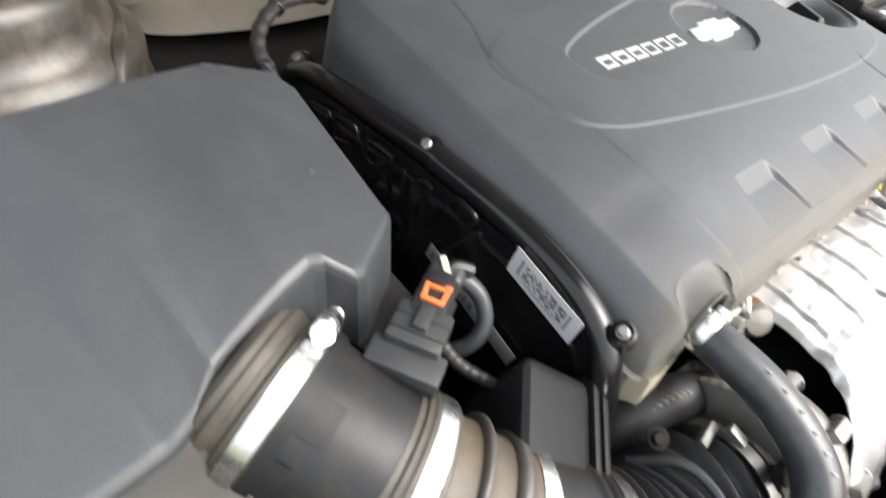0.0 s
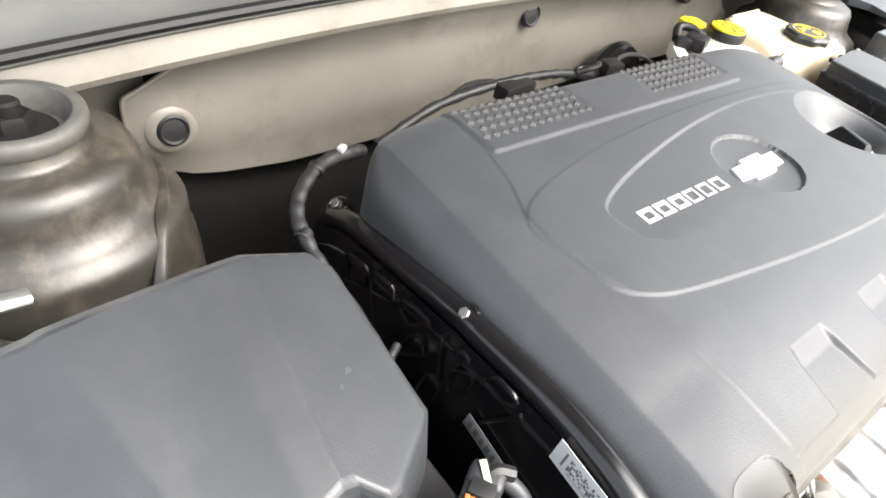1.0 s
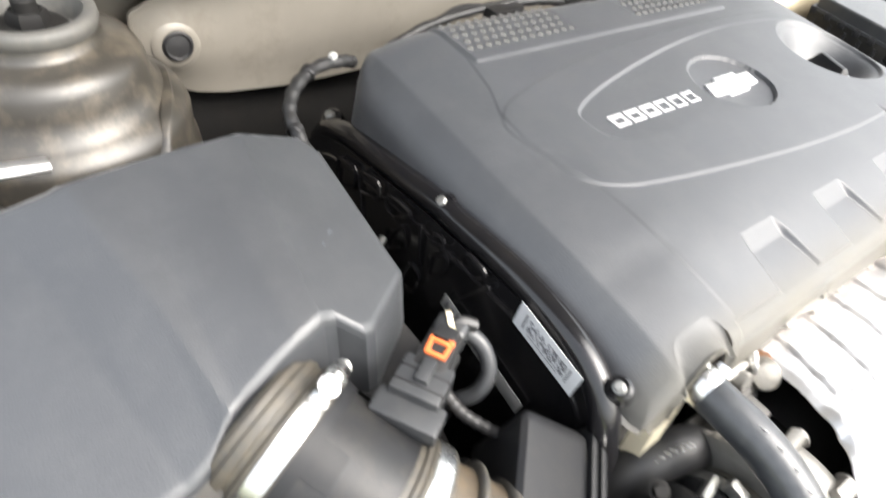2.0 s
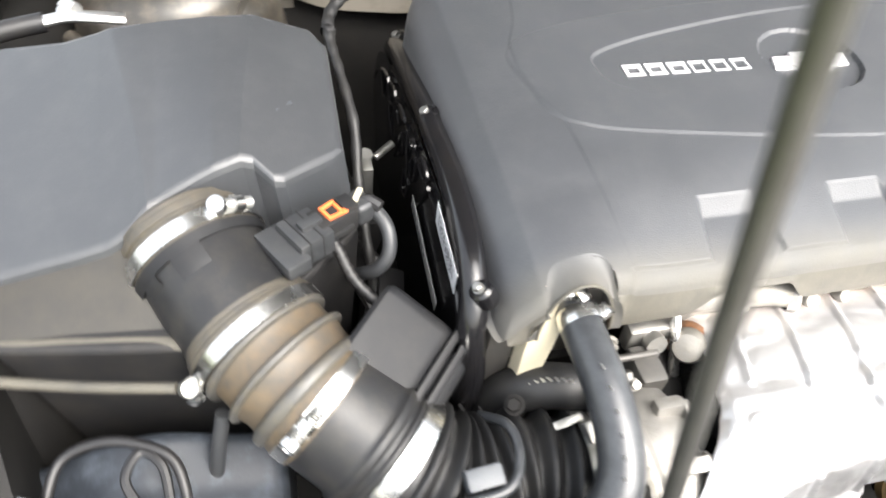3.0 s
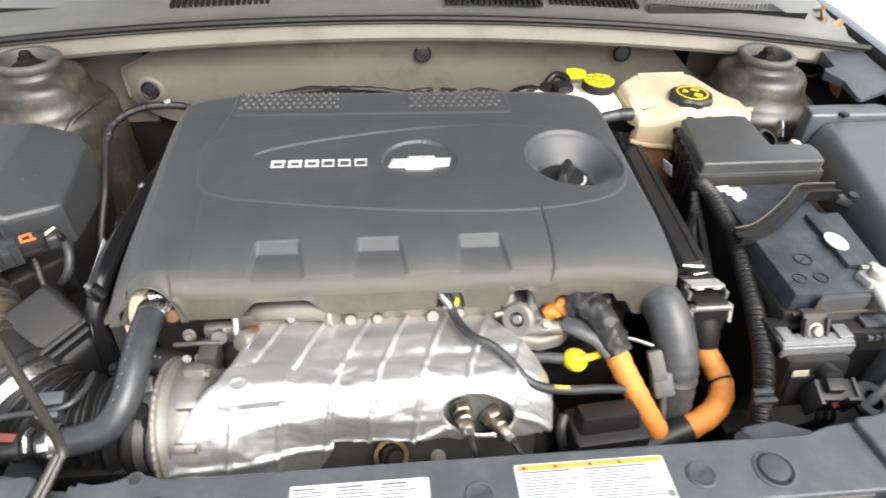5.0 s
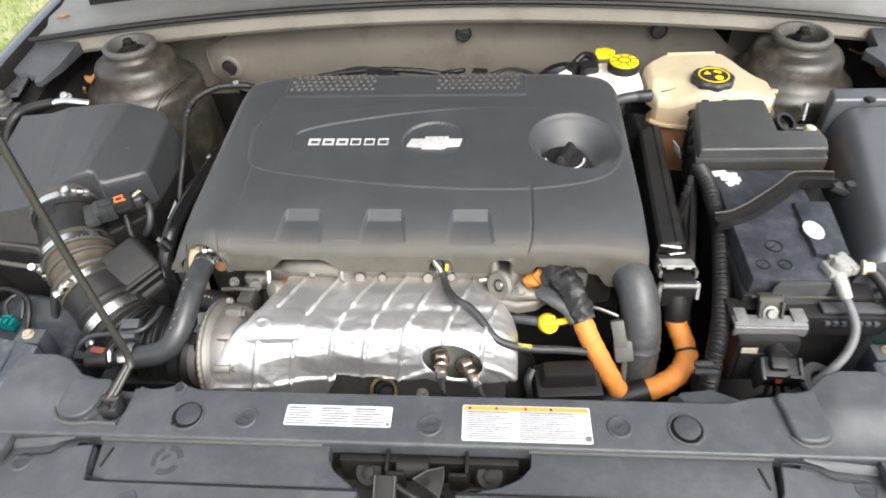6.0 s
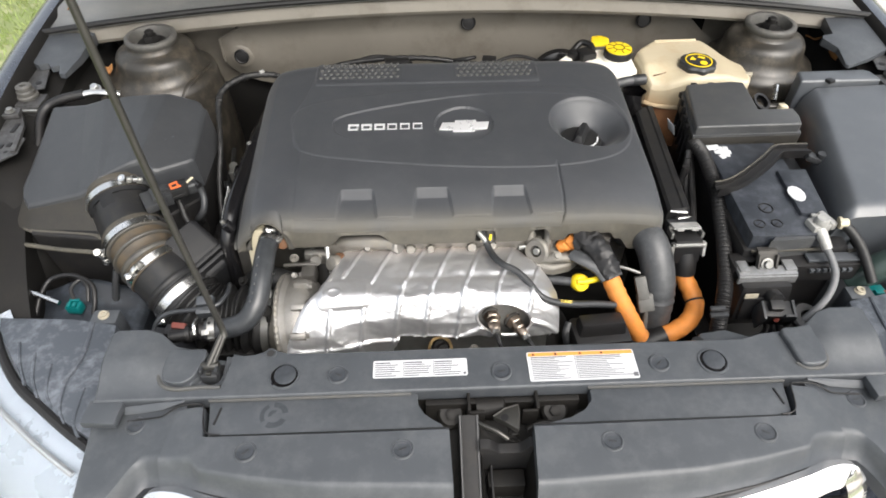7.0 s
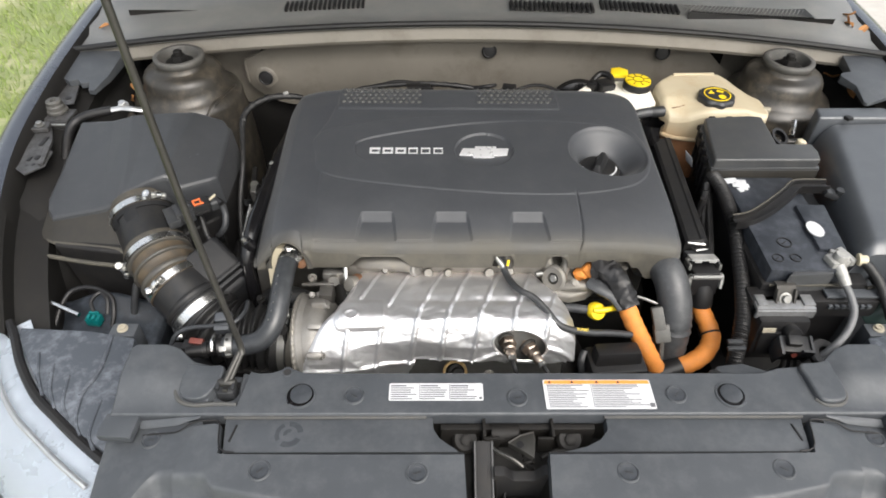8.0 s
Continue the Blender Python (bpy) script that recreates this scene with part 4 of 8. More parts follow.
def bonnet_latch():
    t = thing("bonnet_latch", (0, -0.05, 0.74), "greasy bonnet latch, coloured dark for the shade in its opening", "latch")
    well = []
    for y, z in ((-0.024, 0.79), (-0.026, 0.745), (-0.06, 0.735), (-0.11, 0.69), (-0.17, 0.64)):
        well.append([(x, y, z) for x in np.linspace(-0.115, 0.115, 8)])
    part("well", grid_mesh(np.array(well)), LATCHSHADE, t)
    part("back_plate", prism([(-0.088, -0.036), (0.095, -0.036), (0.095, -0.028), (-0.088, -0.028)], 0.70, 0.783, 0.002), LATCHSHADE, t)
    for x in (-0.058, 0.066):
        part("bolt_boss", lathe([(0.016, -0.012), (0.016, 0.0), (0.013, 0.003), (0.001, 0.003)], (x, -0.040, 0.768), (0, -0.5, 1), 20), LATCHSHADE, t)
        part("bolt", hex_bolt((x, -0.0415, 0.769), (0, -0.5, 1), 0.0070, 0.005), LATCHSHADE, t)
    for x, w in ((-0.037, 0.018), (0.043, -0.018)):
        part("bracket", joined(box((0.0035, 0.026, 0.034), (x, -0.036, 0.774), 0.001), box((abs(w), 0.0035, 0.030), (x + w * 0.5, -0.049, 0.772), 0.001)), LATCHSHADE, t)
    rod = lathe([(0.012, -0.016), (0.012, 0.016), (0.009, 0.018), (0.001, 0.018)], (-0.012, -0.036, 0.774), (1, 0, 0), 18)
    part("striker_roller", rod, LATCHSHADE, t)
    hook = [(-0.010, -0.056), (0.004, -0.047), (0.020, -0.0425), (0.0205, -0.052), (0.017, -0.074), (0.006, -0.066)]
    catch = part("catch", prism(hook, 0.780, 0.788, 0.0015), RODSTEEL, t, "worn steel latch hook")
    part("catch_hole", lathe([(0.0045, 0), (0.0045, 0.0009), (0.001, 0.0009)], (0.003, -0.0585, 0.7878), sides=16), BLACK, catch)
    part("catch_edge", tube([(-0.010, -0.056, 0.788), (0.004, -0.047, 0.7885), (0.020, -0.0425, 0.7885), (0.0205, -0.052, 0.788), (0.017, -0.074, 0.787)], 0.0008, 8, smooth=False), GRIMEMETAL, catch)
    part("lever", tube([(-0.032, -0.052, 0.776), (-0.022, -0.062, 0.779), (-0.006, -0.071, 0.779), (0.006, -0.078, 0.774)], 0.0026, 8), RODSTEEL, t)
    part("spring", tube([(0.014 + 0.006 * math.cos(k * 0.9), -0.055 - 0.001 * k, 0.766 + 0.006 * math.sin(k * 0.9)) for k in range(22)], 0.0012, 6, 3), LATCHSHADE, t)
    # post and bridge are darkened for the well's shade as well
    post = [(-0.051, -0.17), (-0.027, -0.17), (-0.026, -0.050), (-0.050, -0.050)]
    part("side_post", prism(post, 0.66, 0.783, 0.002, lambda x, y: 0.52 * (y + 0.05)), MATTBLACK, t, "dark moulded side post")
    for x in (-0.0485, -0.0285):
        part("post_edge", tube([(x, -0.051, 0.7835), (x, -0.11, 0.7525), (x, -0.168, 0.7225)], 0.0014, 6), GREYCON, t)
    notch = [(-0.028, 0.72), (-0.028, 0.777), (-0.016, 0.776), (-0.010, 0.770), (-0.005, 0.764), (0.019, 0.764), (0.024, 0.770), (0.029, 0.778), (0.036, 0.780), (0.036, 0.72)]
    part("front_bridge", prism(notch[::-1], 0.078, 0.090, 0.0025).moved(pose(0, 0, 0, 90)), MATTBLACK, t, "dark notched bridge")
    trough = [[(x, y, z) for x, z in ((-0.026, 0.785 + 0.5 * (y + 0.05)), (-0.023, 0.765 + 0.5 * (y + 0.05)), (-0.020, 0.70 + 0.3 * (y + 0.09)), (0.027, 0.70 + 0.3 * (y + 0.09)), (0.031, 0.765 + 0.3 * (y + 0.05)), (0.034, 0.785 + 0.2 * (y + 0.05)))] for y in np.linspace(-0.089, -0.18, 8)]
    part("trough", grid_mesh(np.array(trough)), LATCHSHADE, t, "dark trough below the bridge")
    part("trough_step", box((0.044, 0.022, 0.03), (0.004, -0.103, 0.715), 0.004), LATCHSHADE, t)
    part("inner_rib", box((0.0025, 0.06, 0.03), (-0.013, -0.115, 0.715), 0.0008, (15, 0, 0)), MATTBLACK, t)
    part("cable", tube([(0.03, -0.062, 0.765), (0.05, -0.055, 0.768), (0.075, -0.058, 0.766), (0.10, -0.05, 0.755)], 0.003, 8), LATCHSHADE, t)


bonnet_latch()


def grille_trim(s):
    """Half of the bright grille surround."""
    t = thing("grille_surround", (s * 0.2, -0.16, 0.70), "bright chrome grille surround below the front panel", "grille", group="grille trim")
    line = spline([(s * 0.02, -0.168, 0.763), (s * 0.12, -0.160, 0.764), (s * 0.21, -0.154, 0.765), (s * 0.276, -0.141, 0.767), (s * 0.33, -0.127, 0.769), (s * 0.362, -0.117, 0.769), (s * 0.388, -0.116, 0.766), (s * 0.403, -0.124, 0.756), (s * 0.409, -0.138, 0.735), (s * 0.40, -0.15, 0.705), (s * 0.37, -0.165, 0.67)], 8)
    rows = []
    for i, p in enumerate(line):
        k = i / (len(line) - 1)
        inward = Vector((0, -0.028, -0.010)).lerp(Vector((-s * 0.026, -0.012, 0.0)), float(ease(0.5, 0.72, k)))
        up = Vector((0, -0.004, 0.005))
        rows.append([tuple(p - up * 2), tuple(p), tuple(p + inward * 0.12 + up), tuple(p + inward * 0.6 + up * 0.8), tuple(p + inward), tuple(p + inward - up * 2)])
    part("chrome_bar", grid_mesh(np.array(rows)), CHROME, t, sharp=50)
    mesh = []
    for k in range(5):
        z = 0.725 - 0.022 * k
        mesh.append(tube([(s * 0.03, -0.19, z), (s * 0.2, -0.17, z + 0.004), (s * 0.385, -0.14, z)], 0.003, 6))
    for k in range(9):
        x = s * (0.05 + 0.04 * k)
        mesh.append(tube([(x, -0.188 + 0.12 * (abs(x) - 0.05), 0.737), (x + s * 0.02, -0.188 + 0.12 * (abs(x) - 0.05), 0.64)], 0.003, 6, 2))
    part("grille_mesh", joined(*mesh), BLACK, t, "black diamond grille mesh")


grille_trim(-1)
grille_trim(1)


def headlamp(s):
    t = thing("headlamp", (s * 0.58, 0.02, 0.60), "clear lens headlamp with a scuffed dark housing", "headlamp", group="headlamps")
    m = lambda pts: [(s * x, y) for x, y in pts] if s < 0 else [(s * x, y) for x, y in pts][::-1]  # noqa: E731
    top = m([(0.660, 0.128), (0.56, 0.122), (0.498, 0.110), (0.488, 0.05), (0.478, -0.015), (0.472, -0.058), (0.512, -0.034), (0.552, -0.004), (0.59, 0.03), (0.625, 0.072), (0.652, 0.108)])
    part("housing", prism(top, 0.62, 0.772, 0.004, lambda x, y: -0.02 * (0.12 - y)), LAMPTOP, t, "scuffed dark housing top")
    for k in range(5):
        a = 0.03 * k
        part("rib", tube([(s * (0.615 - a * 0.9), 0.085 - 0.018 * k, 0.7715 - 0.0004 * k), (s * (0.600 - a * 0.8), 0.05 - 0.02 * k, 0.771 - 0.0006 * k), (s * (0.582 - a * 0.75), 0.02 - 0.018 * k + 0.004 * (k == 2), 0.770 - 0.001 * k)], 0.0022, 6), LAMPTOP, t)
    part("ridge", tube([(s * 0.53, 0.113, 0.772), (s * 0.525, 0.06, 0.7715), (s * 0.535, 0.02, 0.770)], 0.003, 8), LAMPTOP, t)
    inner = spline([(s * 0.676, 0.135, 0.775), (s * 0.66, 0.112, 0.771), (s * 0.63, 0.066, 0.769), (s * 0.592, 0.022, 0.767), (s * 0.552, -0.010, 0.766), (s * 0.512, -0.040, 0.763), (s * 0.470, -0.068, 0.758)], 8)
    rim = tube([tuple(p) for p in inner], 0.006, 8, smooth=False)
    part("rim", rim, BLACK, t, "black lens rim")
    def shell(off):
        rows = []
        for i, p in enumerate(inner):
            k = i / (len(inner) - 1)
            out = Vector((s * 1.0, -0.75, 0)).normalized().lerp(Vector((s * 0.35, -1, 0)).normalized(), k)
            row = []
            for u in np.linspace(0, 1, 12):
                d = 0.155 * math.sin(u * 1.25)
                h = 0.17 * (1 - math.cos(u * 1.35))
                q = p + out * (d + off) + Vector((0, 0, -h - 0.002 + off * 0.4))
                row.append(tuple(q))
            rows.append(row)
        return grid_mesh(np.array(rows))
    part("reflector", shell(-0.022), BEZEL, t, "bluish silver reflector bowl")
    lens = part("lens", shell(0.0), LENS, t, "clear glossy plastic lens", sharp=60)
    lens.visible_shadow = False
    part("inner_band", tube([tuple(p + Vector((s * 0.022, -0.020, -0.012))) for p in inner], 0.0035, 8, smooth=False), SILVERPIPE, t, "thin silver inner band")
    part("outer_band", tube([tuple(p + Vector((s * 0.105, -0.094, -0.075))) for p in inner], 0.006, 8, smooth=False), CHROME, t, "bright outer band")
    part("trim_line", tube([tuple(p + Vector((s * 0.07, -0.062, -0.035))) for p in inner], 0.0025, 6, smooth=False), PLASTIC, t)


headlamp(-1)
headlamp(1)


# ---- engine ----
X0, X1, Y0, Y1 = -0.353, 0.262, 0.214, 0.597
OUTER_CURVE = spline([(-0.286, 0.45, 0), (-0.284, 0.40, 0), (-0.268, 0.356, 0), (-0.20, 0.334, 0), (-0.03, 0.311, 0), (0.12, 0.308, 0), (0.21, 0.332, 0), (0.248, 0.39, 0), (0.245, 0.45, 0), (0.20, 0.49, 0), (0.06, 0.503, 0), (-0.10, 0.497, 0), (-0.22, 0.478, 0)], 8, True)
INNER_CURVE = spline([(-0.221, 0.412, 0), (-0.210, 0.389, 0), (-0.16, 0.372, 0), (0.0, 0.345, 0), (0.14, 0.338, 0), (0.225, 0.365, 0), (0.240, 0.42, 0), (0.205, 0.468, 0), (0.10, 0.487, 0), (-0.02, 0.481, 0), (-0.14, 0.458, 0), (-0.212, 0.434, 0)], 8, True)
NOTCHES = (-0.178, -0.0705, 0.040)


RISE_Y = np.linspace(0.15, 0.66, 256)
_rise = np.interp(RISE_Y, [0.15, 0.21, 0.225, 0.25, 0.275, 0.31, 0.36, 0.41, 0.48, 0.53, 0.60, 0.66], [0.8235, 0.8415, 0.846, 0.853, 0.8595, 0.8645, 0.868, 0.8715, 0.8775, 0.8815, 0.8835, 0.8852])
_bell = np.exp(-(np.arange(-14, 15) / 6.0) ** 2)
RISE_Z = np.convolve(np.pad(_rise, 14, mode="edge"), _bell / _bell.sum(), mode="valid")


def cover_height(x, y):
    z = np.interp(y, RISE_Y, RISE_Z)
    z = z - 0.020 * (1 - np.clip((x - X0) / 0.10, 0, 1)) ** 2 - 0.013 * (1 - np.clip((X1 - x) / 0.10, 0, 1)) ** 2
    z = z - 0.010 * (1 - np.clip((Y1 - y) / 0.03, 0, 1)) ** 2
    z = z - 0.016 * np.clip((X0 + 0.026 - x) / 0.026, 0, 1) ** 1.25
    # teardrop fields
    outer = outline_distance([(p.x, p.y) for p in OUTER_CURVE], x, y)
    z = z + 0.0011 * ease(-0.0008, 0.0008, outer) * (0.5 + 0.5 * ease(0.50, 0.38, y))
    inner = outline_distance([(p.x, p.y) for p in INNER_CURVE], x, y)
    z = z - 0.0020 * ease(-0.0012, 0.0012, inner) * ease(0.37, 0.42, y) * (0.3 + 0.7 * ease(0.12, -0.10, x))
    # panel seams
    edge = np.interp(y, [0.21, 0.356, 0.385, 0.42, 0.455, 0.485, 0.53, 0.60], [-0.2650, -0.2690, -0.2800, -0.2865, -0.2845, -0.2720, -0.2625, -0.2610])
    z = z - 0.0008 * ease(0.0008, -0.0008, x - edge)
    seam = np.interp(y, [0.211, 0.225, 0.25, 0.31], [0.1090, 0.1145, 0.1170, 0.1170])
    z = z - 0.0024 * np.exp(-(((x - seam) / 0.0014) ** 2)) * ease(0.322, 0.308, y)
    # rear strip
    z = z + 0.0018 * ease(0.516, 0.5215, y) * ease(-0.262, -0.258, x) * ease(0.1205, 0.1175, x)
    for a, b in ((-0.256, -0.118), (-0.024, 0.114)):
        z = z - 0.0022 * ease(a - 0.002, a + 0.001, x) * ease(b + 0.002, b - 0.001, x) * ease(0.532, 0.535, y) * ease(0.590, 0.586, y) * 0.4
    # front pockets, level with the lip below the panel's stepped edge
    lip = 0.0030
    step = lip * ease(0.2262, 0.2242, y) * ease(-0.268, -0.264, x) * ease(seam + 0.001, seam - 0.001, x)
    for c in NOTCHES:
        half = np.interp(y, [0.215, 0.275], [0.0300, 0.0215])
        w = ease(half + 0.0022, half - 0.0022, np.abs(x - c))
        depth = np.interp(y, [0.20, 0.2255, 0.2580, 0.2720, 0.2725], [lip, lip, 0.0050, 0.0006, 0.0])
        step = np.maximum(step, depth * w)
    z = z - step
    # badge dish
    d = np.hypot((x + 0.016) / 0.0465, (y - 0.411) / 0.0435)
    z = z - np.where(d < 1, 0.0035 + 0.004 * (1 - d * d) * 0.6, 0.0) 
    # oil filler funnel
    d = np.hypot((x - 0.183) / 0.063, (y - 0.4105) / 0.0615)
    e = np.hypot((x - 0.172) / 0.040, (y - 0.398) / 0.038)
    z = z - 0.030 * ease(1.03, 0.42, d) - 0.0035 * ease(1.02, 0.97, d) - 0.008 * ease(1.0, 0.85, e)
    # hood over the left hose
    z = z + 0.0075 * np.exp(-(((x + 0.3025) / 0.038) ** 2)) * ease(0.30, 0.222, y)
    # rear gap for the wiring
    z = z - 0.02 * ease(0.583, 0.588, y) * ease(-0.120, -0.116, x) * ease(-0.024, -0.028, x)
    return z


def low_edge(x):
    """The lower edge of the front skirt."""
    z = 0.806 + 0.021 * float(ease(-0.222, -0.196, x) * ease(-0.122, -0.150, x))
    z += 0.012 * float(ease(0.115, 0.122, x) * ease(0.19, 0.18, x)) - 0.022 * float(ease(0.195, 0.215, x))
    z -= 0.005 * float(ease(-0.322, -0.334, x))
    d = abs(x + 0.3025) / 0.033
    if d < 1:
        z = max(z, 0.803 + 0.046 * math.sqrt(1 - d * d))
    for c, wide, tall in ((0.003, 0.0155, 0.027), (0.080, 0.0160, 0.023)):
        d = abs(x - c) / wide
        if d < 1:
            z = max(z, 0.806 + tall * (1 - d**2.6) ** 0.5)
    return z


def engine_cover():
    t = thing("engine_cover", (-0.05, 0.40, 0.79), "dusty dark grey textured plastic engine cover", "engine cover")
    nx = 460
    u = np.linspace(0, 1, nx)
    rows_y = np.concatenate([np.linspace(Y0, 0.2236, 12), np.linspace(0.2242, 0.2264, 6), np.linspace(0.2272, 0.2725, 40), np.linspace(0.2728, 0.2745, 5), np.linspace(0.2755, Y1, 235)])
    v = (rows_y - Y0) / (Y1 - Y0)
    r = 0.052
    ys = Y0 + (Y1 - Y0) * v
    back = np.clip((ys - (Y1 - r)) / r, 0, 1)
    inset = r * (1 - np.sqrt(1 - back**2 * 0.995))
    front = np.clip((Y0 + 0.022 - ys) / 0.022, 0, 1)
    inset_left = inset + 0.005 * (1 - np.sqrt(1 - front**2 * 0.995))
    inset_right = inset + 0.020 * (1 - np.sqrt(1 - front**2 * 0.995))
    xs = (X0 + inset_left)[:, None] + (X1 - X0 - inset_left - inset_right)[:, None] * u[None]
    yy = ys[:, None] + 0 * xs
    zz = cover_height(xs, yy)
    # rolled rim
    d = np.minimum(np.minimum(xs - (X0 + inset_left)[:, None], (X1 - inset_right)[:, None] - xs), np.minimum(yy - Y0, Y1 - yy))
    roll = 0.010
    d = np.clip(d, 0, roll)
    zz = zz - (roll - np.sqrt(np.maximum(roll**2 - (roll - d) ** 2, 0)))
    top = np.stack([xs, yy, zz], -1)
    # opening for the left hose, cut through the roll of the edge
    shell_top = grid_mesh(top)
    mid = np.array([(top[i, j] + top[i + 1, j + 1]) / 2 for i in range(len(top) - 1) for j in range(nx - 1)])
    arch_s = np.sqrt(np.clip(1 - (np.abs(mid[:, 0] + 0.3025) / 0.033) ** 2, 0, 1))
    arch_q = np.clip((arch_s - 0.72) / 0.28, 0, 1)
    cut = (arch_s > 0.72) & (mid[:, 1] < Y0 - 0.001 + 0.0235 * np.sqrt(arch_q * (2 - arch_q)))
    shell_top.f = [f for f, c in zip(shell_top.f, cut) if not c]
    geos = [shell_top]
    # skirts
    rows = []
    for k in np.linspace(0, 1, 9):
        row = []
        for p in top[0]:
            lo = low_edge(p[0])
            z = p[2] + (min(lo, p[2] - 0.001) - p[2]) * k
            flare = -0.004 * math.sin(k * 1.6)
            row.append((p[0], p[1] + flare, z))
        rows.append(row)
    skirt = grid_mesh(np.array(rows)[:, ::-1])
    spare = [abs(skirt.v[f[0]][0] + 0.3025) < 0.0225 and abs(skirt.v[f[2]][0] + 0.3025) < 0.0225 for f in skirt.f]
    skirt.f = [f for f, gone in zip(skirt.f, spare) if not gone]
    part("front_lip", skirt, LIP, t, "dust-coated front lip")
    for col, out in ((0, -0.005), (nx - 1, 0.006)):
        e = top[:, col]
        lo = np.interp(e[:, 1], [0.214, 0.235, 0.26, 0.30, 0.42, 0.50, 0.60], [0.801, 0.801, 0.806, 0.815, 0.815, 0.806, 0.790] if col == 0 else [0.786] * 7)
        rows = [np.stack([e[:, 0] + out * k, e[:, 1], e[:, 2] + (lo - e[:, 2]) * k], -1) for k in np.linspace(0, 1, 6)]
        geos.append(grid_mesh(np.array(rows)))
    e = top[-1]
    geos.append(grid_mesh(np.array([np.stack([e[:, 0], e[:, 1] + 0.004 * k, e[:, 2] - 0.06 * k], -1) for k in np.linspace(0, 1, 4)])))
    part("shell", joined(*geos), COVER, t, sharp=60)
    hood = []

    def skin(x, y):
        """The height of the rolled front edge of the cover."""
        z = float(cover_height(np.array([x]), np.array([y]))[0])
        depth = min(max(min(x - X0, y - Y0), 0.0), roll)
        return z - (roll - math.sqrt(roll**2 - (roll - depth) ** 2))

    for k in np.linspace(0, 1, 10):
        row = []
        for a in np.linspace(0.0, math.pi, 44):
            sa = max(0.0, math.sin(a))
            x0, x1 = -0.3025 + 0.0335 * math.cos(a), -0.3025 + 0.0262 * math.cos(a)
            q = min(max((sa - 0.72) / 0.28, 0.0), 1.0)
            q = math.sqrt(q * (2 - q))
            foot = 0.803
            outer = Vector((x0, Y0 - 0.0042 + 0.0042 * min(1.0, q * 4) + 0.0245 * q, skin(x0, Y0 + 0.0245 * q) + 0.0004 if q > 0 else foot + (skin(x0, Y0) - foot) * sa / 0.72))
            inner = Vector((x1, Y0 - 0.0030 + 0.0045 * sa, foot + 0.0460 * sa))
            p = outer.lerp(inner, k)
            row.append((p.x, p.y + 0.0012 * math.sin(k * math.pi) * sa, p.z - 0.0012 * math.sin(k * math.pi) * sa))
        hood.append(row)
    rim_pts = list(hood[-1])
    hood.append([(x, y + 0.016, z - 0.002) for x, y, z in rim_pts])
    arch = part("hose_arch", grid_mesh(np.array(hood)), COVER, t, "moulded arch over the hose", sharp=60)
    part("arch_rim", tube(rim_pts, 0.0013, 8, smooth=False), LIP, arch)
    # grip patches: rows of small square studs
    for a, b in ((-0.252, -0.121), (-0.018, 0.111)):
        verts, faces = [], []
        for j in range(5):
            for i in range(int((b - a) / 0.0108) + 1):
                x, y = a + i * 0.0108 + (0.0054 if j % 2 else 0), 0.5385 + j * 0.0112
                if x > b + 0.003:
                    continue
                z = float(cover_height(np.array([x]), np.array([y]))[0])
                s, o, h = 0.0047, len(verts), 0.0022
                verts += [(x + s * q, y + s * w, z - 0.001) for q, w in ((-1, 0), (0, -1), (1, 0), (0, 1))]
                verts += [(x + s * 0.55 * q, y + s * 0.55 * w, z + h) for q, w in ((-1, 0), (0, -1), (1, 0), (0, 1))]
                faces += [(o, o + 1, o + 5, o + 4), (o + 1, o + 2, o + 6, o + 5), (o + 2, o + 3, o + 7, o + 6), (o + 3, o, o + 4, o + 7), (o + 4, o + 5, o + 6, o + 7)]
        tagged(part("grip_patch", Geo().add(verts, faces), STUDTOP, t, "rows of small raised studs"), kind="stuff")
    # badge: a plain bar crossed by a wider block
    zb = float(cover_height(np.array([-0.016]), np.array([0.411]))[0]) - 0.001
    bar = [(-0.056, 0.4015), (-0.034, 0.4015), (-0.034, 0.397), (0.000, 0.397), (0.000, 0.4015), (0.020, 0.4015), (0.024, 0.4185), (0.004, 0.4185), (0.004, 0.4235), (-0.030, 0.4235), (-0.030, 0.4185), (-0.050, 0.4185)]
    part("badge", prism(bar, zb, zb + 0.0045, 0.0008, lambda x, y: 0.075 * (y - 0.411)), BADGE, t, "silver plain emblem shape")
    # six raised blocks in the place of the letters
    for k in range(6):
        wide = 0.0168 if k < 3 else 0.0150
        x = -0.1985 + (0.0205 * k if k < 3 else 0.0615 + 0.0200 * (k - 3))
        thin = 0.0034 if k < 3 else 0.0020
        y0, y1 = 0.4005, 0.4150
        zc = float(cover_height(np.array([x + wide / 2]), np.array([0.408]))[0]) + 0.0003
        lift = lambda px, py: 0.085 * (py - 0.408)  # noqa: E731
        bars = [prism([(x, y0), (x + wide, y0), (x + wide, y0 + thin), (x, y0 + thin)], zc - 0.001, zc + 0.0008, 0, lift), prism([(x, y1 - thin), (x + wide, y1 - thin), (x + wide, y1), (x, y1)], zc - 0.001, zc + 0.0008, 0, lift)]
        bars.append(prism([(x, y0 + thin), (x + thin, y0 + thin), (x + thin, y1 - thin), (x, y1 - thin)], zc - 0.001, zc + 0.0006, 0, lift))
        bars.append(prism([(x + wide - thin, y0 + thin), (x + wide, y0 + thin), (x + wide, y1 - thin), (x + wide - thin, y1 - thin)], zc - 0.001, zc + 0.0006, 0, lift))
        part("letter_block", joined(*bars), BADGE, t, "plain silver block of lettering size")
    return t


engine_cover()


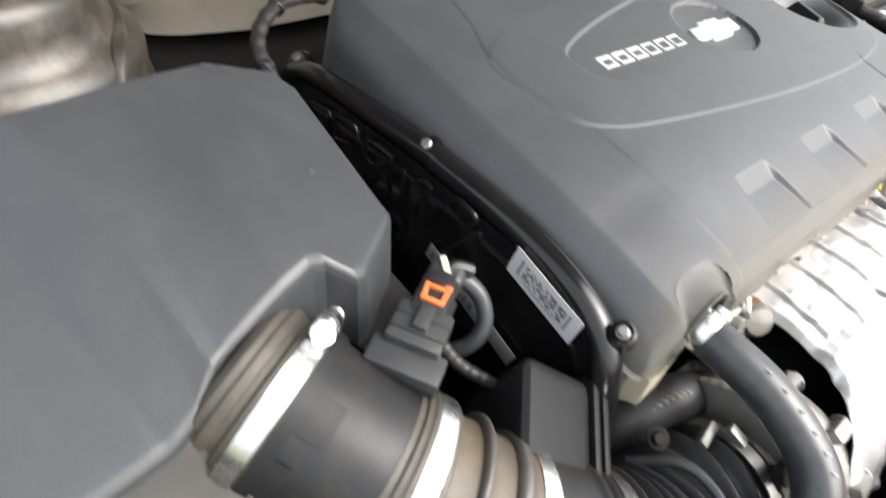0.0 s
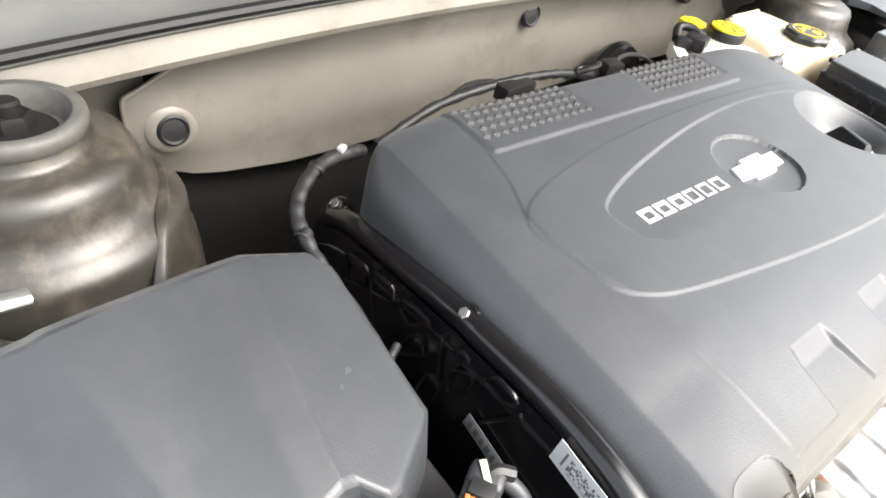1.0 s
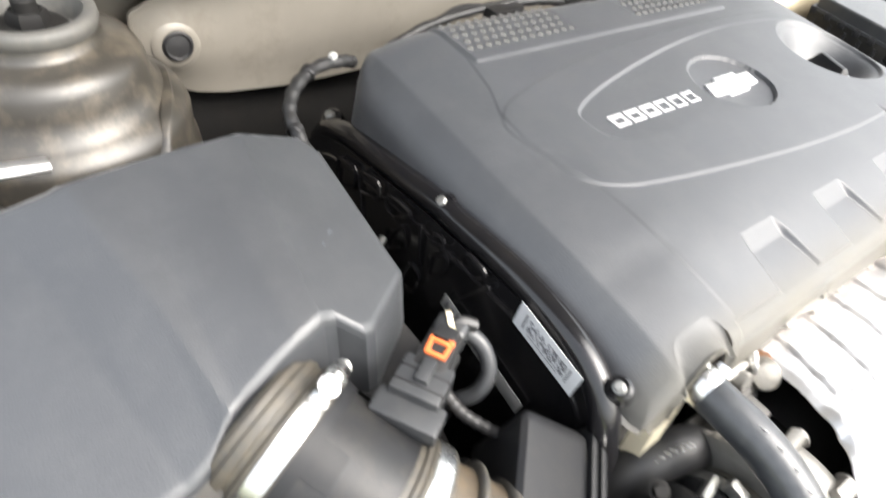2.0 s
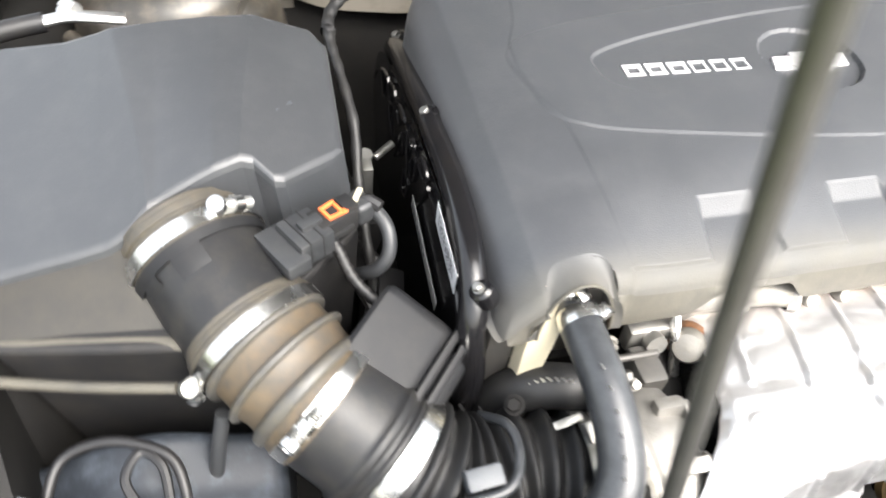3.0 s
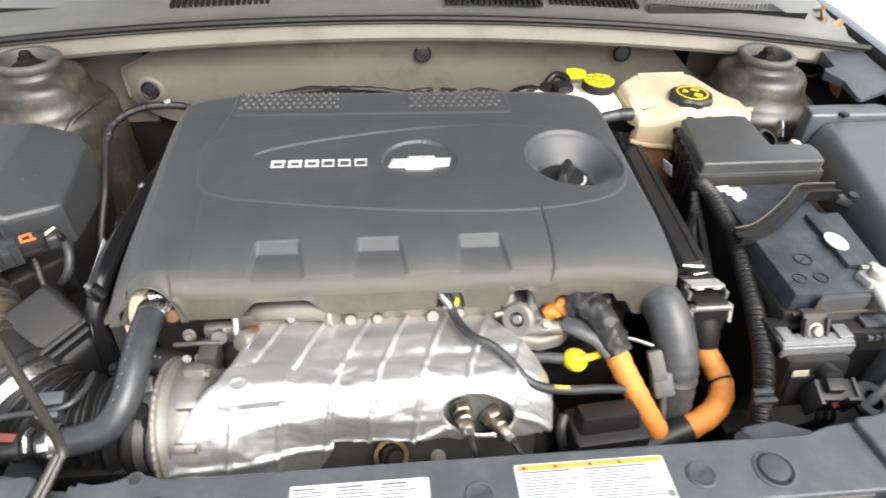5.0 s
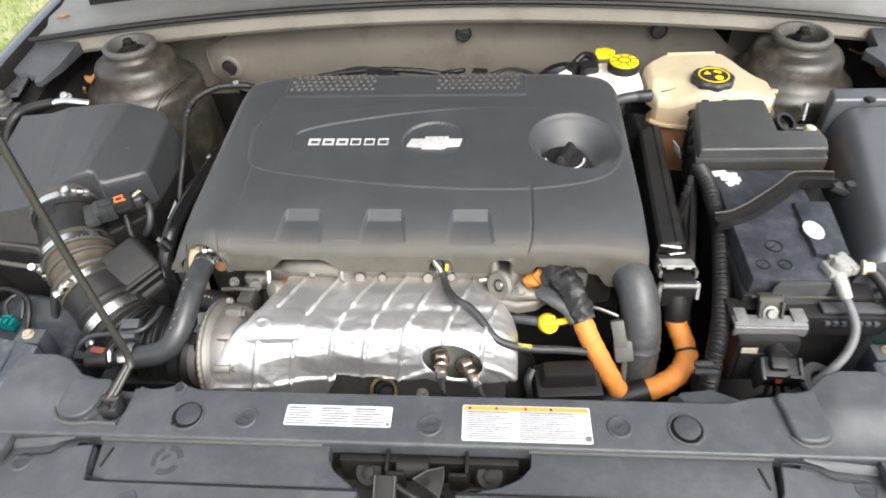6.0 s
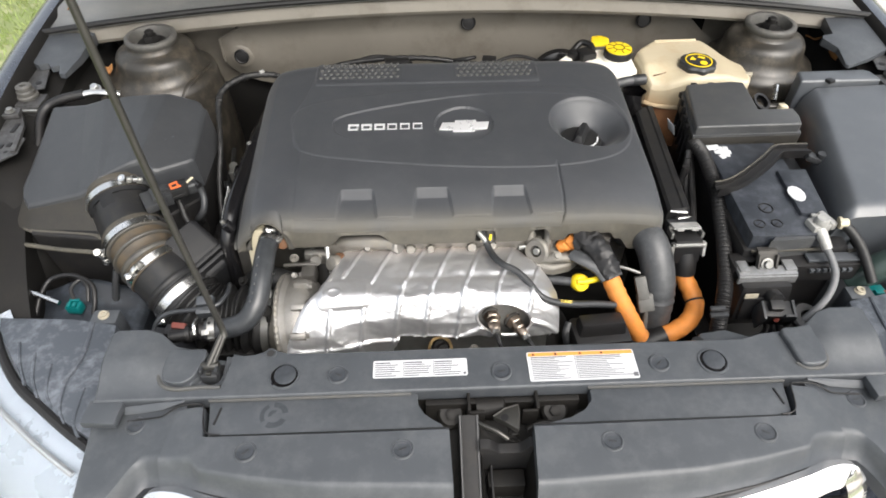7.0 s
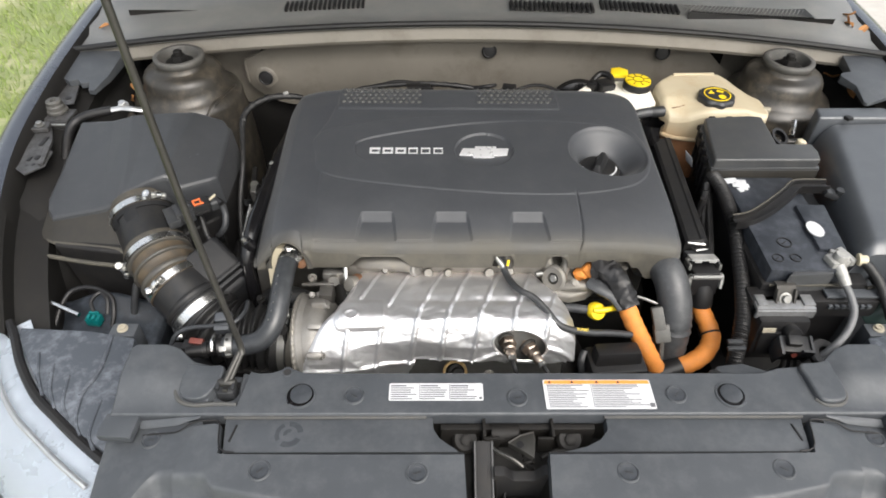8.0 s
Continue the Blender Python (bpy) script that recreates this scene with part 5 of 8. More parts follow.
def oil_cap():
    c = (0.169, 0.394, 0.842)
    t = thing("oil_filler_cap", c, "black oil filler cap with a wedge-shaped grip", "cap")
    part("disc", lathe([(0.030, -0.014), (0.0325, -0.002), (0.0325, 0.006), (0.030, 0.009), (0.022, 0.0098), (0.001, 0.0102)], c, sides=48, wobble=lambda a: 1 + 0.010 * math.cos(24 * a)), SMOOTHBLACK, t)
    bm = bmesh.new()
    bmesh.ops.create_cube(bm, size=1.0)
    for v in bm.verts:
        x, y, z = v.co
        v.co = Vector((x * (0.020 if z < 0 else 0.007), y * (0.058 if z < 0 else 0.040), (z + 0.5) * 0.017))
    bevelled(bm, 0.002, 2)
    bmesh.ops.transform(bm, matrix=pose(c[0], c[1], c[2] + 0.008, 0, 0, -24), verts=bm.verts)
    part("grip", bm, SMOOTHBLACK, t)
    for a in (188, 202, 216, 236, 256, 270, 288, 302, 318, 336, 352):
        x, y = c[0] + 0.0265 * math.cos(radians(a)), c[1] + 0.0265 * math.sin(radians(a))
        part("white_mark", box((0.007, 0.0026, 0.001), (x, y, c[2] + 0.0094), 0.0003, (0, 0, a + 90)), WHITE, t, "white printed mark")


oil_cap()


def engine_block():
    t = thing("engine_block", (-0.05, 0.40, 0.30), "dark grimy engine block under its cover", "engine")
    part("block", box((0.60, 0.34, 0.40), (-0.05, 0.42, 0.50), 0.02), DARK, t)
    part("cylinder_head", box((0.57, 0.30, 0.11), (-0.05, 0.41, 0.745), 0.012), CASTALU, t, "dull cast aluminium cylinder head")
    # camshaft housing edge seen below the cover's front lip
    part("head_flange", box((0.42, 0.03, 0.045), (-0.02, 0.236, 0.775), 0.006), DULLCAST, t)
    # rounded casting under the cover's edge
    part("cast_hump", tube([(-0.212, 0.236, 0.786), (-0.200, 0.229, 0.795), (-0.170, 0.226, 0.799), (-0.140, 0.224, 0.799), (-0.124, 0.222, 0.797)], lambda k: 0.0125 - 0.003 * (1 - k), 20), DULLCAST, t)
    part("hump_plug", lathe([(0.0130, -0.003), (0.0132, 0.003), (0.011, 0.0055), (0.001, 0.006)], (-0.122, 0.2195, 0.7965), (0.8, -0.5, 0.25), 24), TURBO, t, "pale rounded end plug")
    for x, z, r in ((-0.166, 0.789, 0.0048), (-0.104, 0.783, 0.0072), (-0.075, 0.783, 0.0060), (-0.015, 0.783, 0.0076), (0.015, 0.786, 0.0060)):
        b = lathe([(r * 1.5, -0.012), (r * 1.5, 0.0), (r, 0.003), (r, 0.010), (r * 0.8, 0.012), (0.001, 0.012)], (x, 0.222, z), (0, -0.7, 0.7), 20)
        part("manifold_bolt", b, DULLCAST, t, "dull flanged bolt")
    # lifting eye bracket
    eye = lathe([(0.0085, -0.005), (0.0085, 0.005), (0.016, 0.0058), (0.0195, 0.003), (0.0195, -0.003), (0.016, -0.0058), (0.0085, -0.005)], (0.078, 0.203, 0.792), (-0.62, -0.66, 0.42), 36)
    lift = part("lifting_eye", eye, DULLCAST, t, "grey cast lifting eye")
    part("eye_stud", lathe([(0.0084, -0.004), (0.0060, -0.003), (0.0058, 0.003), (0.0045, 0.0045), (0.001, 0.0045)], (0.078, 0.203, 0.792), (-0.62, -0.66, 0.42), 20), ZINC, lift, "dull stud in the eye")
    part("side_stud", tube([(0.060, 0.206, 0.799), (0.050, 0.203, 0.800)], lambda k: 0.0032 + 0.0006 * float(ease(0.4, 0.5, k)), 10, 4, smooth=False), ZINC, t, "small bright stud")
    part("cover_post", tube([(0.012, 0.226, 0.775), (0.011, 0.226, 0.800), (0.010, 0.230, 0.823)], lambda k: 0.0095 - 0.002 * k, 12), DULLCAST, t)
    arm = prism([(0.072, 0.188), (0.100, 0.180), (0.124, 0.186), (0.140, 0.200), (0.138, 0.222), (0.085, 0.230)], 0.764, 0.784, 0.005, lambda x, y: 0.25 * (y - 0.205), 3)
    part("bracket_arm", arm, DULLCAST, t)
    part("bracket_web", tube([(0.088, 0.196, 0.784), (0.105, 0.190, 0.790), (0.122, 0.192, 0.786), (0.136, 0.202, 0.776)], lambda k: 0.0085 - 0.002 * k, 12), DULLCAST, t)
    part("bracket_horn", tube([(0.070, 0.215, 0.786), (0.070, 0.222, 0.806), (0.066, 0.232, 0.822)], lambda k: 0.0085 - 0.003 * k, 10), DULLCAST, t)
    part("bracket_horn", tube([(0.090, 0.212, 0.788), (0.096, 0.220, 0.806), (0.092, 0.232, 0.822)], lambda k: 0.0085 - 0.003 * k, 10), DULLCAST, t)
    part("bracket_bolt", hex_bolt((0.104, 0.188, 0.796), (-0.1, -0.6, 0.8), 0.0045, 0.006), DULLCAST, t)
    part("front_plate", box((0.5, 0.012, 0.20), (-0.05, 0.205, 0.64), 0.004), DARK, t)
    # bits round the left end of the head
    part("corner_bracket", joined(box((0.034, 0.012, 0.022), (-0.240, 0.214, 0.783), 0.003), lathe([(0.008, 0), (0.008, 0.008), (0.001, 0.008)], (-0.240, 0.207, 0.786), (0, -1, 0.3), 14)), CASTALU, t, "small cast bracket with a bolt")
    part("oil_line", tube([(-0.2235, 0.215, 0.803), (-0.2225, 0.204, 0.785), (-0.2195, 0.192, 0.757)], 0.0040, 10), STEEL, t, "bright thin oil line")
    part("small_nut", hex_bolt((-0.272, 0.210, 0.785), (0, -1, 0.4), 0.0045, 0.008), DULLCAST, t)
    return t


engine_block()


def timing_cover():
    """The glossy black belt cover down the side of the engine, with its ribs."""
    t = thing("timing_belt_cover", (-0.37, 0.43, 0.55), "glossy black ribbed plastic timing belt cover", "belt cover")
    rim_line = spline([(-0.350, 0.625, 0.762), (-0.354, 0.60, 0.788), (-0.357, 0.55, 0.808), (-0.358, 0.43, 0.827), (-0.358, 0.40, 0.829), (-0.359, 0.33, 0.834), (-0.362, 0.275, 0.831), (-0.365, 0.245, 0.819), (-0.368, 0.228, 0.795), (-0.366, 0.22, 0.75), (-0.366, 0.22, 0.66)], 8)
    rows = [[(-0.3695 - 0.004 * min(1.0, 6 * k), p.y + (0.43 - p.y) * k * 0.10, p.z - 0.004 - (p.z - 0.60) * k * 0.95) for k in np.linspace(0, 1, 10)] for p in rim_line]
    part("face", grid_mesh(np.array(rows)), GLOSSBLACK, t)
    part("rim", tube([tuple(p) for p in rim_line], 0.0105, 12, smooth=False), GLOSSBLACK, t, "thick glossy rim")
    part("inner_rim", tube([(-0.3715, p.y + (0.43 - p.y) * 0.05, p.z - 0.019) for p in rim_line], 0.0024, 8, smooth=False), GLOSSBLACK, t)
    # raised outlines of the stiffening cells, by (y, z)
    cells = (
        [(0.379, 0.818), (0.360, 0.816), (0.349, 0.826), (0.351, 0.831), (0.370, 0.832)],
        [(0.408, 0.797), (0.389, 0.813), (0.387, 0.806), (0.393, 0.786), (0.407, 0.774)],
        [(0.410, 0.808), (0.394, 0.819), (0.398, 0.823), (0.411, 0.817)],
        [(0.444, 0.797), (0.437, 0.781), (0.462, 0.756), (0.467, 0.775)],
        [(0.474, 0.798), (0.459, 0.794), (0.437, 0.816), (0.455, 0.815), (0.472, 0.810)],
        [(0.484, 0.812), (0.482, 0.796), (0.513, 0.784), (0.512, 0.806)],
        [(0.520, 0.803), (0.520, 0.780), (0.548, 0.765), (0.550, 0.795)],
        [(0.430, 0.770), (0.415, 0.765), (0.420, 0.740), (0.440, 0.735)],
    )
    for ring in cells:
        pts = []
        n = len(ring)
        for i in range(n):
            y0, z0 = ring[i]
            for j in (ring[i - 1], ring[(i + 1) % n]):
                d = math.hypot(j[0] - y0, j[1] - z0)
                pts.append((-0.3742, y0 + (j[0] - y0) / d * 0.003, z0 + (j[1] - z0) / d * 0.003))
        part("cell_frame", tube(pts + [pts[0]], 0.0018, 6, smooth=False), GLOSSBLACK, t)
    for y0, z0, y1, z1 in ((0.344, 0.822, 0.400, 0.735), (0.425, 0.815, 0.418, 0.775), (0.452, 0.79, 0.475, 0.745), (0.515, 0.80, 0.50, 0.75)):
        part("rib", tube([(-0.3742, y0, z0), (-0.3745, (y0 + y1) / 2, (z0 + z1) / 2), (-0.3742, y1, z1)], 0.0018, 6), GLOSSBLACK, t)
    for (x, y, z), r in (((-0.360, 0.420, 0.834), 0.0054), ((-0.350, 0.606, 0.796), 0.0058), ((-0.3645, 0.2350, 0.8335), 0.0042)):
        wide = 1.9
        boss = lathe([(r * wide, -0.014), (r * wide, 0.0), (r * (wide - 0.5), 0.002), (r * 1.2, 0.001), (0.001, 0.001)], (x, y, z), (-0.5, 0, 0.85), 24)
        part("boss", boss, GLOSSBLACK, t)
        part("bolt", hex_bolt((x - 0.001, y, z + 0.001), (-0.5, 0, 0.85), r * 0.80, 0.005, 1.2), ZINC, t, "dull cover bolt")
    # pale barcode sticker
    a, b = Vector((-0.3744, 0.3135, 0.838)), Vector((-0.3744, 0.2535, 0.827))
    along = (b - a).normalized()
    across = Vector((0.02, 0.12, -1.0)).normalized()
    n = across.cross(along).normalized()
    if n.x > 0:
        n = -n

    def patch(u0, u1, w0, w1, lift):
        q = [a + along * u + across * w + n * lift for u, w in ((u0, w0), (u1, w0), (u1, w1), (u0, w1))]
        under = [p - n * 0.0003 for p in q]
        return Geo().add([tuple(p) for p in q + under], [(0, 1, 2, 3), (7, 6, 5, 4), (0, 4, 5, 1), (1, 5, 6, 2), (2, 6, 7, 3), (3, 7, 4, 0)])

    st = thing("barcode_sticker", tuple(b), "white printed sticker on the belt cover", "sticker")
    part("sheet", patch(0, 0.0610, 0.0, 0.0235, 0.0004), WHITE, st)
    rng = np.random.default_rng(3)
    for k in range(22):
        for w in range(7):
            if rng.random() < 0.55:
                u = 0.012 + 0.0017 * k
                part("print_dot", patch(u, u + 0.0015, 0.0055 + 0.0017 * w, 0.0070 + 0.0017 * w, 0.0006), PRINT, st)
    part("print_bar", patch(0.0075, 0.0090, 0.0045, 0.0185, 0.0006), PRINT, st)
    part("print_bar", patch(0.0515, 0.0530, 0.0045, 0.0185, 0.0006), PRINT, st)
    part("print_line", patch(0.014, 0.045, 0.0188, 0.0193, 0.0006), PRINT, st)
    return t


timing_cover()


# ---- heat shield and turbocharger ----
SH_PROFILE = spline([(0, 0.262, 0.752), (0, 0.243, 0.772), (0, 0.218, 0.784), (0, 0.178, 0.7945), (0, 0.140, 0.797), (0, 0.118, 0.7945), (0, 0.105, 0.777), (0, 0.097, 0.752), (0, 0.090, 0.725), (0, 0.083, 0.69)], 18)


def shield_left(k):
    return -0.205 - 0.061 * float(ease(0.20, 0.80, k)) - 0.022 * float(ease(0.65, 1.0, k))


def heat_shield():
    t = thing("exhaust_heat_shield", (-0.09, 0.16, 0.69), "bright embossed aluminium exhaust heat shield", "heat shield")
    n, m = len(SH_PROFILE), 230
    pts = np.zeros((n, m, 3))
    for i, p in enumerate(SH_PROFILE):
        k = i / (n - 1)
        j0, j1 = max(i - 1, 0), min(i + 1, n - 1)
        tang = (SH_PROFILE[j1] - SH_PROFILE[j0]).normalized()
        nor = Vector((0, tang.z, -tang.y))
        if nor.z < 0 and k < 0.6:
            nor = -nor
        if nor.y > 0 and k > 0.6:
            nor = -nor
        xl, xr = shield_left(k), 0.098 - 0.050 * float(ease(0.45, 0.0, k)) - 0.012 * float(ease(0.8, 1.0, k))
        for j in range(m):
            u = j / (m - 1)
            x = xl + (xr - xl) * u
            h = 0.0
            # pressed panel
            px, py = abs(x + 0.193), abs(k - 0.505) * 0.26
            rect = math.hypot(max(px - 0.023, 0.0), max(py - 0.015, 0.0)) - 0.008
            h += 0.0042 * float(ease(0.0022, -0.0022, rect)) + 0.0018 * math.exp(-(((rect - 0.002) / 0.0018) ** 2))
            ring = math.hypot(x + 0.207, (k - 0.505) * 0.26)
            h += 0.0011 * math.exp(-(((ring - 0.0085) / 0.0020) ** 2))
            # slanting beads
            for c in (-0.205, -0.161, -0.115, -0.075, -0.031, 0.015, 0.062):
                d = x - c - (0.135 if k < 0.45 else 0.035) * (0.45 - k)
                h += 0.0030 * math.exp(-((d / 0.0022) ** 2)) * (1 if rect > 0.004 else 0) * float(ease(0.05, 0.18, k)) * float(ease(0.98, 0.9, k))
            # crease along the edge and along the crown
            h += 0.003 * math.exp(-(((k - 0.83 + 0.10 * float(ease(-0.05, 0.02, x))) / 0.016) ** 2))
            h -= 0.0025 * math.exp(-(((k - 0.40) / 0.02) ** 2)) * float(ease(-0.14, -0.10, x))
            q = Vector((x * 9, p.y * 14, p.z * 14))
            calm = 0.25 + 0.75 * float(ease(-0.004, 0.004, rect))
            h += calm * (0.0020 * (1 - 2.2 * abs(noise.noise(Vector((x * 11, p.y * 26, p.z * 26))))) * float(ease(0.38, 0.52, k)) + 0.0013 * noise.noise(q) + 0.0008 * noise.noise(q * 3.1) + 0.0008 * noise.noise(q * 7.3) + 0.0004 * noise.noise(q * 16.0) + 0.0012 * abs(noise.noise(q * 2.0 + Vector((5, 0, 0)))) * 1.5)
            round_r = 0.030 * max(0.0, (u - 0.86) / 0.14) ** 2.2
            round_l = 0.004 * max(0.0, (0.02 - u) / 0.02)
            wave = 0.004 * math.sin(x * 75) * float(ease(0.10, 0.0, k)) - 0.010 * float(ease(-0.045, -0.03, x) * ease(-0.005, -0.02, x)) * float(ease(0.2, 0.0, k))
            pts[i, j] = (x, p.y + nor.y * h + wave - 0.018 * float(ease(-0.13, -0.24, x) * ease(0.55, 0.85, k)), p.z + nor.z * h - round_r - round_l)
    # opening for the probes
    keep = Geo()
    keep.v = [tuple(q) for q in pts.reshape(-1, 3)]
    for i in range(n - 1):
        for j in range(m - 1):
            c = (pts[i, j] + pts[i + 1, j + 1]) / 2
            a, b = (c[0] - 0.021) / 0.037, ((i + 0.5) / (n - 1) - 0.715 - 0.6 * (c[0] - 0.021)) / 0.105
            if a * a + b * b < 1:
                continue
            cut = float(np.interp(c[0], [-0.150, -0.136, -0.120, -0.02, 0.06], [0.66, 0.715, 0.745, 0.742, 0.738]))
            if i > n * 0.6 and c[2] < cut:
                continue
            keep.f.append((i * m + j, i * m + j + 1, (i + 1) * m + j + 1, (i + 1) * m + j))
    sheet = part("sheet", keep, SHIELD, t, sharp=70)
    mod = sheet.modifiers.new("thickness", "SOLIDIFY")
    mod.thickness = 0.0012
    ring = []
    for a in np.linspace(0, 2 * math.pi, 40):
        x = 0.021 + 0.0375 * math.cos(a)
        k = 0.715 + 0.105 * math.sin(a) * 1.02 + 0.6 * (x - 0.021)
        f = min(max(k, 0), 0.999) * (n - 1)
        i = int(f)
        p = SH_PROFILE[i].lerp(SH_PROFILE[i + 1], f - i)
        ring.append((x, p.y - 0.001, p.z - 0.045 * max(0.0, ((x - shield_left(k)) / (0.098 - shield_left(k)) - 0.86) / 0.14) ** 2.2 + 0.001))
    part("opening_rim", tube(ring, 0.0022, 8, smooth=False), SHIELD, t)
    under = np.array([[(x, y + 0.006 * noise.noise(Vector((x * 20, y * 30, 1))), z) for x in np.linspace(-0.15, 0.085, 24)] for y, z in ((0.124, 0.775), (0.114, 0.752), (0.108, 0.73), (0.104, 0.70), (0.10, 0.66))])
    part("lower_sheet", grid_mesh(under), ZINC, t, "dull grey lower sheet")
    return t


heat_shield()


def exhaust_manifold():
    t = thing("exhaust_manifold", (-0.08, 0.17, 0.60), "dark heat-stained exhaust manifold behind the shield", "manifold")
    part("runner", tube([(-0.20, 0.165, 0.70), (-0.08, 0.165, 0.715), (0.04, 0.16, 0.705), (0.085, 0.15, 0.66)], 0.052, 18), DARK, t)
    part("flange", box((0.30, 0.02, 0.10), (-0.07, 0.215, 0.70), 0.004), DARK, t)
    part("heat_stained_elbow", tube([(-0.232, 0.225, 0.760), (-0.226, 0.205, 0.745), (-0.222, 0.17, 0.715), (-0.22, 0.14, 0.66)], 0.018, 14), DARK, t, "dark heat-stained elbow")
    part("large_stud", lathe([(0.0125, -0.03), (0.0125, 0.0), (0.010, 0.0045), (0.001, 0.006)], (-0.2155, 0.1975, 0.784), (-0.55, -0.55, 0.55), 24), DULLCAST, t, "dull round stud")
    part("rusty_collar", lathe([(0.0145, -0.022), (0.0155, -0.012), (0.013, -0.006)], (-0.2155, 0.1975, 0.784), (-0.55, -0.55, 0.55), 24), RUSTY, t, "rust-stained collar")
    for c, ax in (((0.006, 0.113, 0.757), (0.10, -0.93, 0.12)), ((0.037, 0.109, 0.749), (0.42, -0.86, 0.02))):
        pr = thing("exhaust_probe", c, "bronze-coloured exhaust gas probe with its lead", "probe", group="exhaust probes")
        v = Vector(ax).normalized()
        part("hex_body", lathe([(0.0118, -0.02), (0.0118, 0.004), (0.0100, 0.006), (0.0085, 0.007)], c, ax, 6), BRONZE, pr)
        part("washer", lathe([(0.0135, -0.006), (0.0135, -0.003), (0.011, -0.002)], c, ax, 20), GRIMEMETAL, pr)
        part("barrel", lathe([(0.0088, 0.006), (0.0088, 0.014), (0.0070, 0.016), (0.0070, 0.026), (0.0055, 0.028), (0.001, 0.028)], c, ax, 20), BRONZE, pr)
        e = Vector(c) + v * 0.028
        part("crimp", lathe([(0.0056, 0.027), (0.0058, 0.034), (0.001, 0.035)], c, ax, 16), ZINC, pr)
        part("lead", tube([tuple(e), tuple(e + v * 0.015), tuple(e + v * 0.024 + Vector((0.003, 0, -0.012))), tuple(e + v * 0.028 + Vector((0.008, 0.004, -0.05)))], 0.0030, 8), BLACK, pr)
    part("lower_bolt", hex_bolt((-0.018, 0.094, 0.708), (0, -0.8, 0.6), 0.0055, 0.006), DULLCAST, t)
    part("ring_flange", lathe([(0.0135, 0), (0.0135, 0.006), (0.0175, 0.006), (0.0175, 0)], (-0.066, 0.098, 0.711), (0, -0.75, 0.65), 30), BRASSRING, t, "brassy ring flange")
    part("ring_plug", lathe([(0.0125, -0.01), (0.0125, 0.002), (0.0085, 0.004), (0.0080, 0.012), (0.001, 0.013)], (-0.064, 0.098, 0.710), (0.2, -0.75, 0.6), 20), DARK, t, "dark plug in the ring")
    return t


exhaust_manifold()


def turbocharger():
    c = Vector((-0.267, 0.140, 0.722))
    t = thing("turbocharger", tuple(c - Vector((0, 0, 0.09))), "cast aluminium turbocharger housing with flange bolts", "turbocharger")
    prof = [(0.030, -0.018), (0.040, -0.017), (0.058, -0.0165), (0.066, -0.015), (0.0715, -0.012), (0.0715, -0.006), (0.069, -0.003), (0.0655, 0.000), (0.0665, 0.010), (0.0650, 0.019), (0.061, 0.027), (0.053, 0.033), (0.042, 0.037), (0.030, 0.039), (0.012, 0.040)]
    part("housing", lathe(prof, c, (1, 0, 0.12), 64), TURBO, t)
    for k in range(11):
        a = radians(12 + 360 / 11 * k)
        p = c + Vector((0.008, 0.0655 * math.cos(a), 0.0655 * math.sin(a) + 0.001))
        part("flange_bolt", joined(box((0.020, 0.016, 0.010), tuple(p + Vector((0.004, 0, 0))), 0.003, (math.degrees(a), 0, 0)), hex_bolt(tuple(p + Vector((0.013, 0, 0))), (1, 0, 0), 0.0048, 0.006)), TURBO, t)
    part("seal_ring", lathe([(0.0725, -0.0135), (0.0735, -0.011), (0.0725, -0.0085)], c, (1, 0, 0.12), 220, lambda a: 1 + 0.008 * math.sin(54 * a)), DULLCAST, t, "toothed flange edge")
    part("actuator", joined(box((0.02, 0.03, 0.03), (-0.25, 0.190, 0.770), 0.004), tube([(-0.285, 0.197, 0.784), (-0.26, 0.196, 0.786), (-0.240, 0.197, 0.784)], 0.0028, 10)), GRIMEMETAL, t)
    part("actuator_bolt", hex_bolt((-0.268, 0.176, 0.785), (0, -0.5, 0.8), 0.0036, 0.005, 1.2), TURBO, t)
    part("bracket", joined(box((0.006, 0.012, 0.05), (-0.300, 0.118, 0.748), 0.002, (-20, 0, 0)), lathe([(0.008, 0), (0.008, 0.006), (0.001, 0.006)], (-0.302, 0.125, 0.772), (0, -0.7, 0.7), 14)), DARK, t, "dull zinc bracket")
    # ribbed inlet bellows
    line = spline([(-0.284, 0.142, 0.720), (-0.31, 0.145, 0.720), (-0.345, 0.152, 0.722), (-0.375, 0.152, 0.726), (-0.400, 0.156, 0.733), (-0.424, 0.170, 0.744)], 40)
    h = thing("inlet_bellows", (-0.34, 0.135, 0.65), "black ribbed rubber inlet bellows", "hose")
    part("bellows", tube([tuple(p) for p in line], lambda k: 0.0445 + 0.0042 * math.sin(k * 62) * float(ease(0.16, 0.26, k)), 32, smooth=False), BLACKRUBBER, h)
    part("clamp_band", band((-0.304, 0.1445, 0.7205), (-1, 0.1, 0.02), 0.0462, 0.010), ZINC, h, "bright steel clamp band")
    part("tan_ring", band((-0.292, 0.143, 0.720), (-1, 0.1, 0.02), 0.0455, 0.008, 0.0016), LIP, h, "dust-stained ring")
    part("band_lug", joined(box((0.022, 0.006, 0.008), (-0.314, 0.168, 0.764), 0.0015, (20, 0, 10)), box((0.008, 0.014, 0.010), (-0.303, 0.156, 0.769), 0.0015, (20, 0, 10))), ZINC, h)
    o = thing("printed_hose", (-0.305, 0.20, 0.70), "black rubber hose with pale printing behind the bellows", "hose")
    bend = [(-0.350, 0.215, 0.70), (-0.340, 0.210, 0.735), (-0.318, 0.203, 0.752), (-0.292, 0.196, 0.752), (-0.270, 0.192, 0.735)]
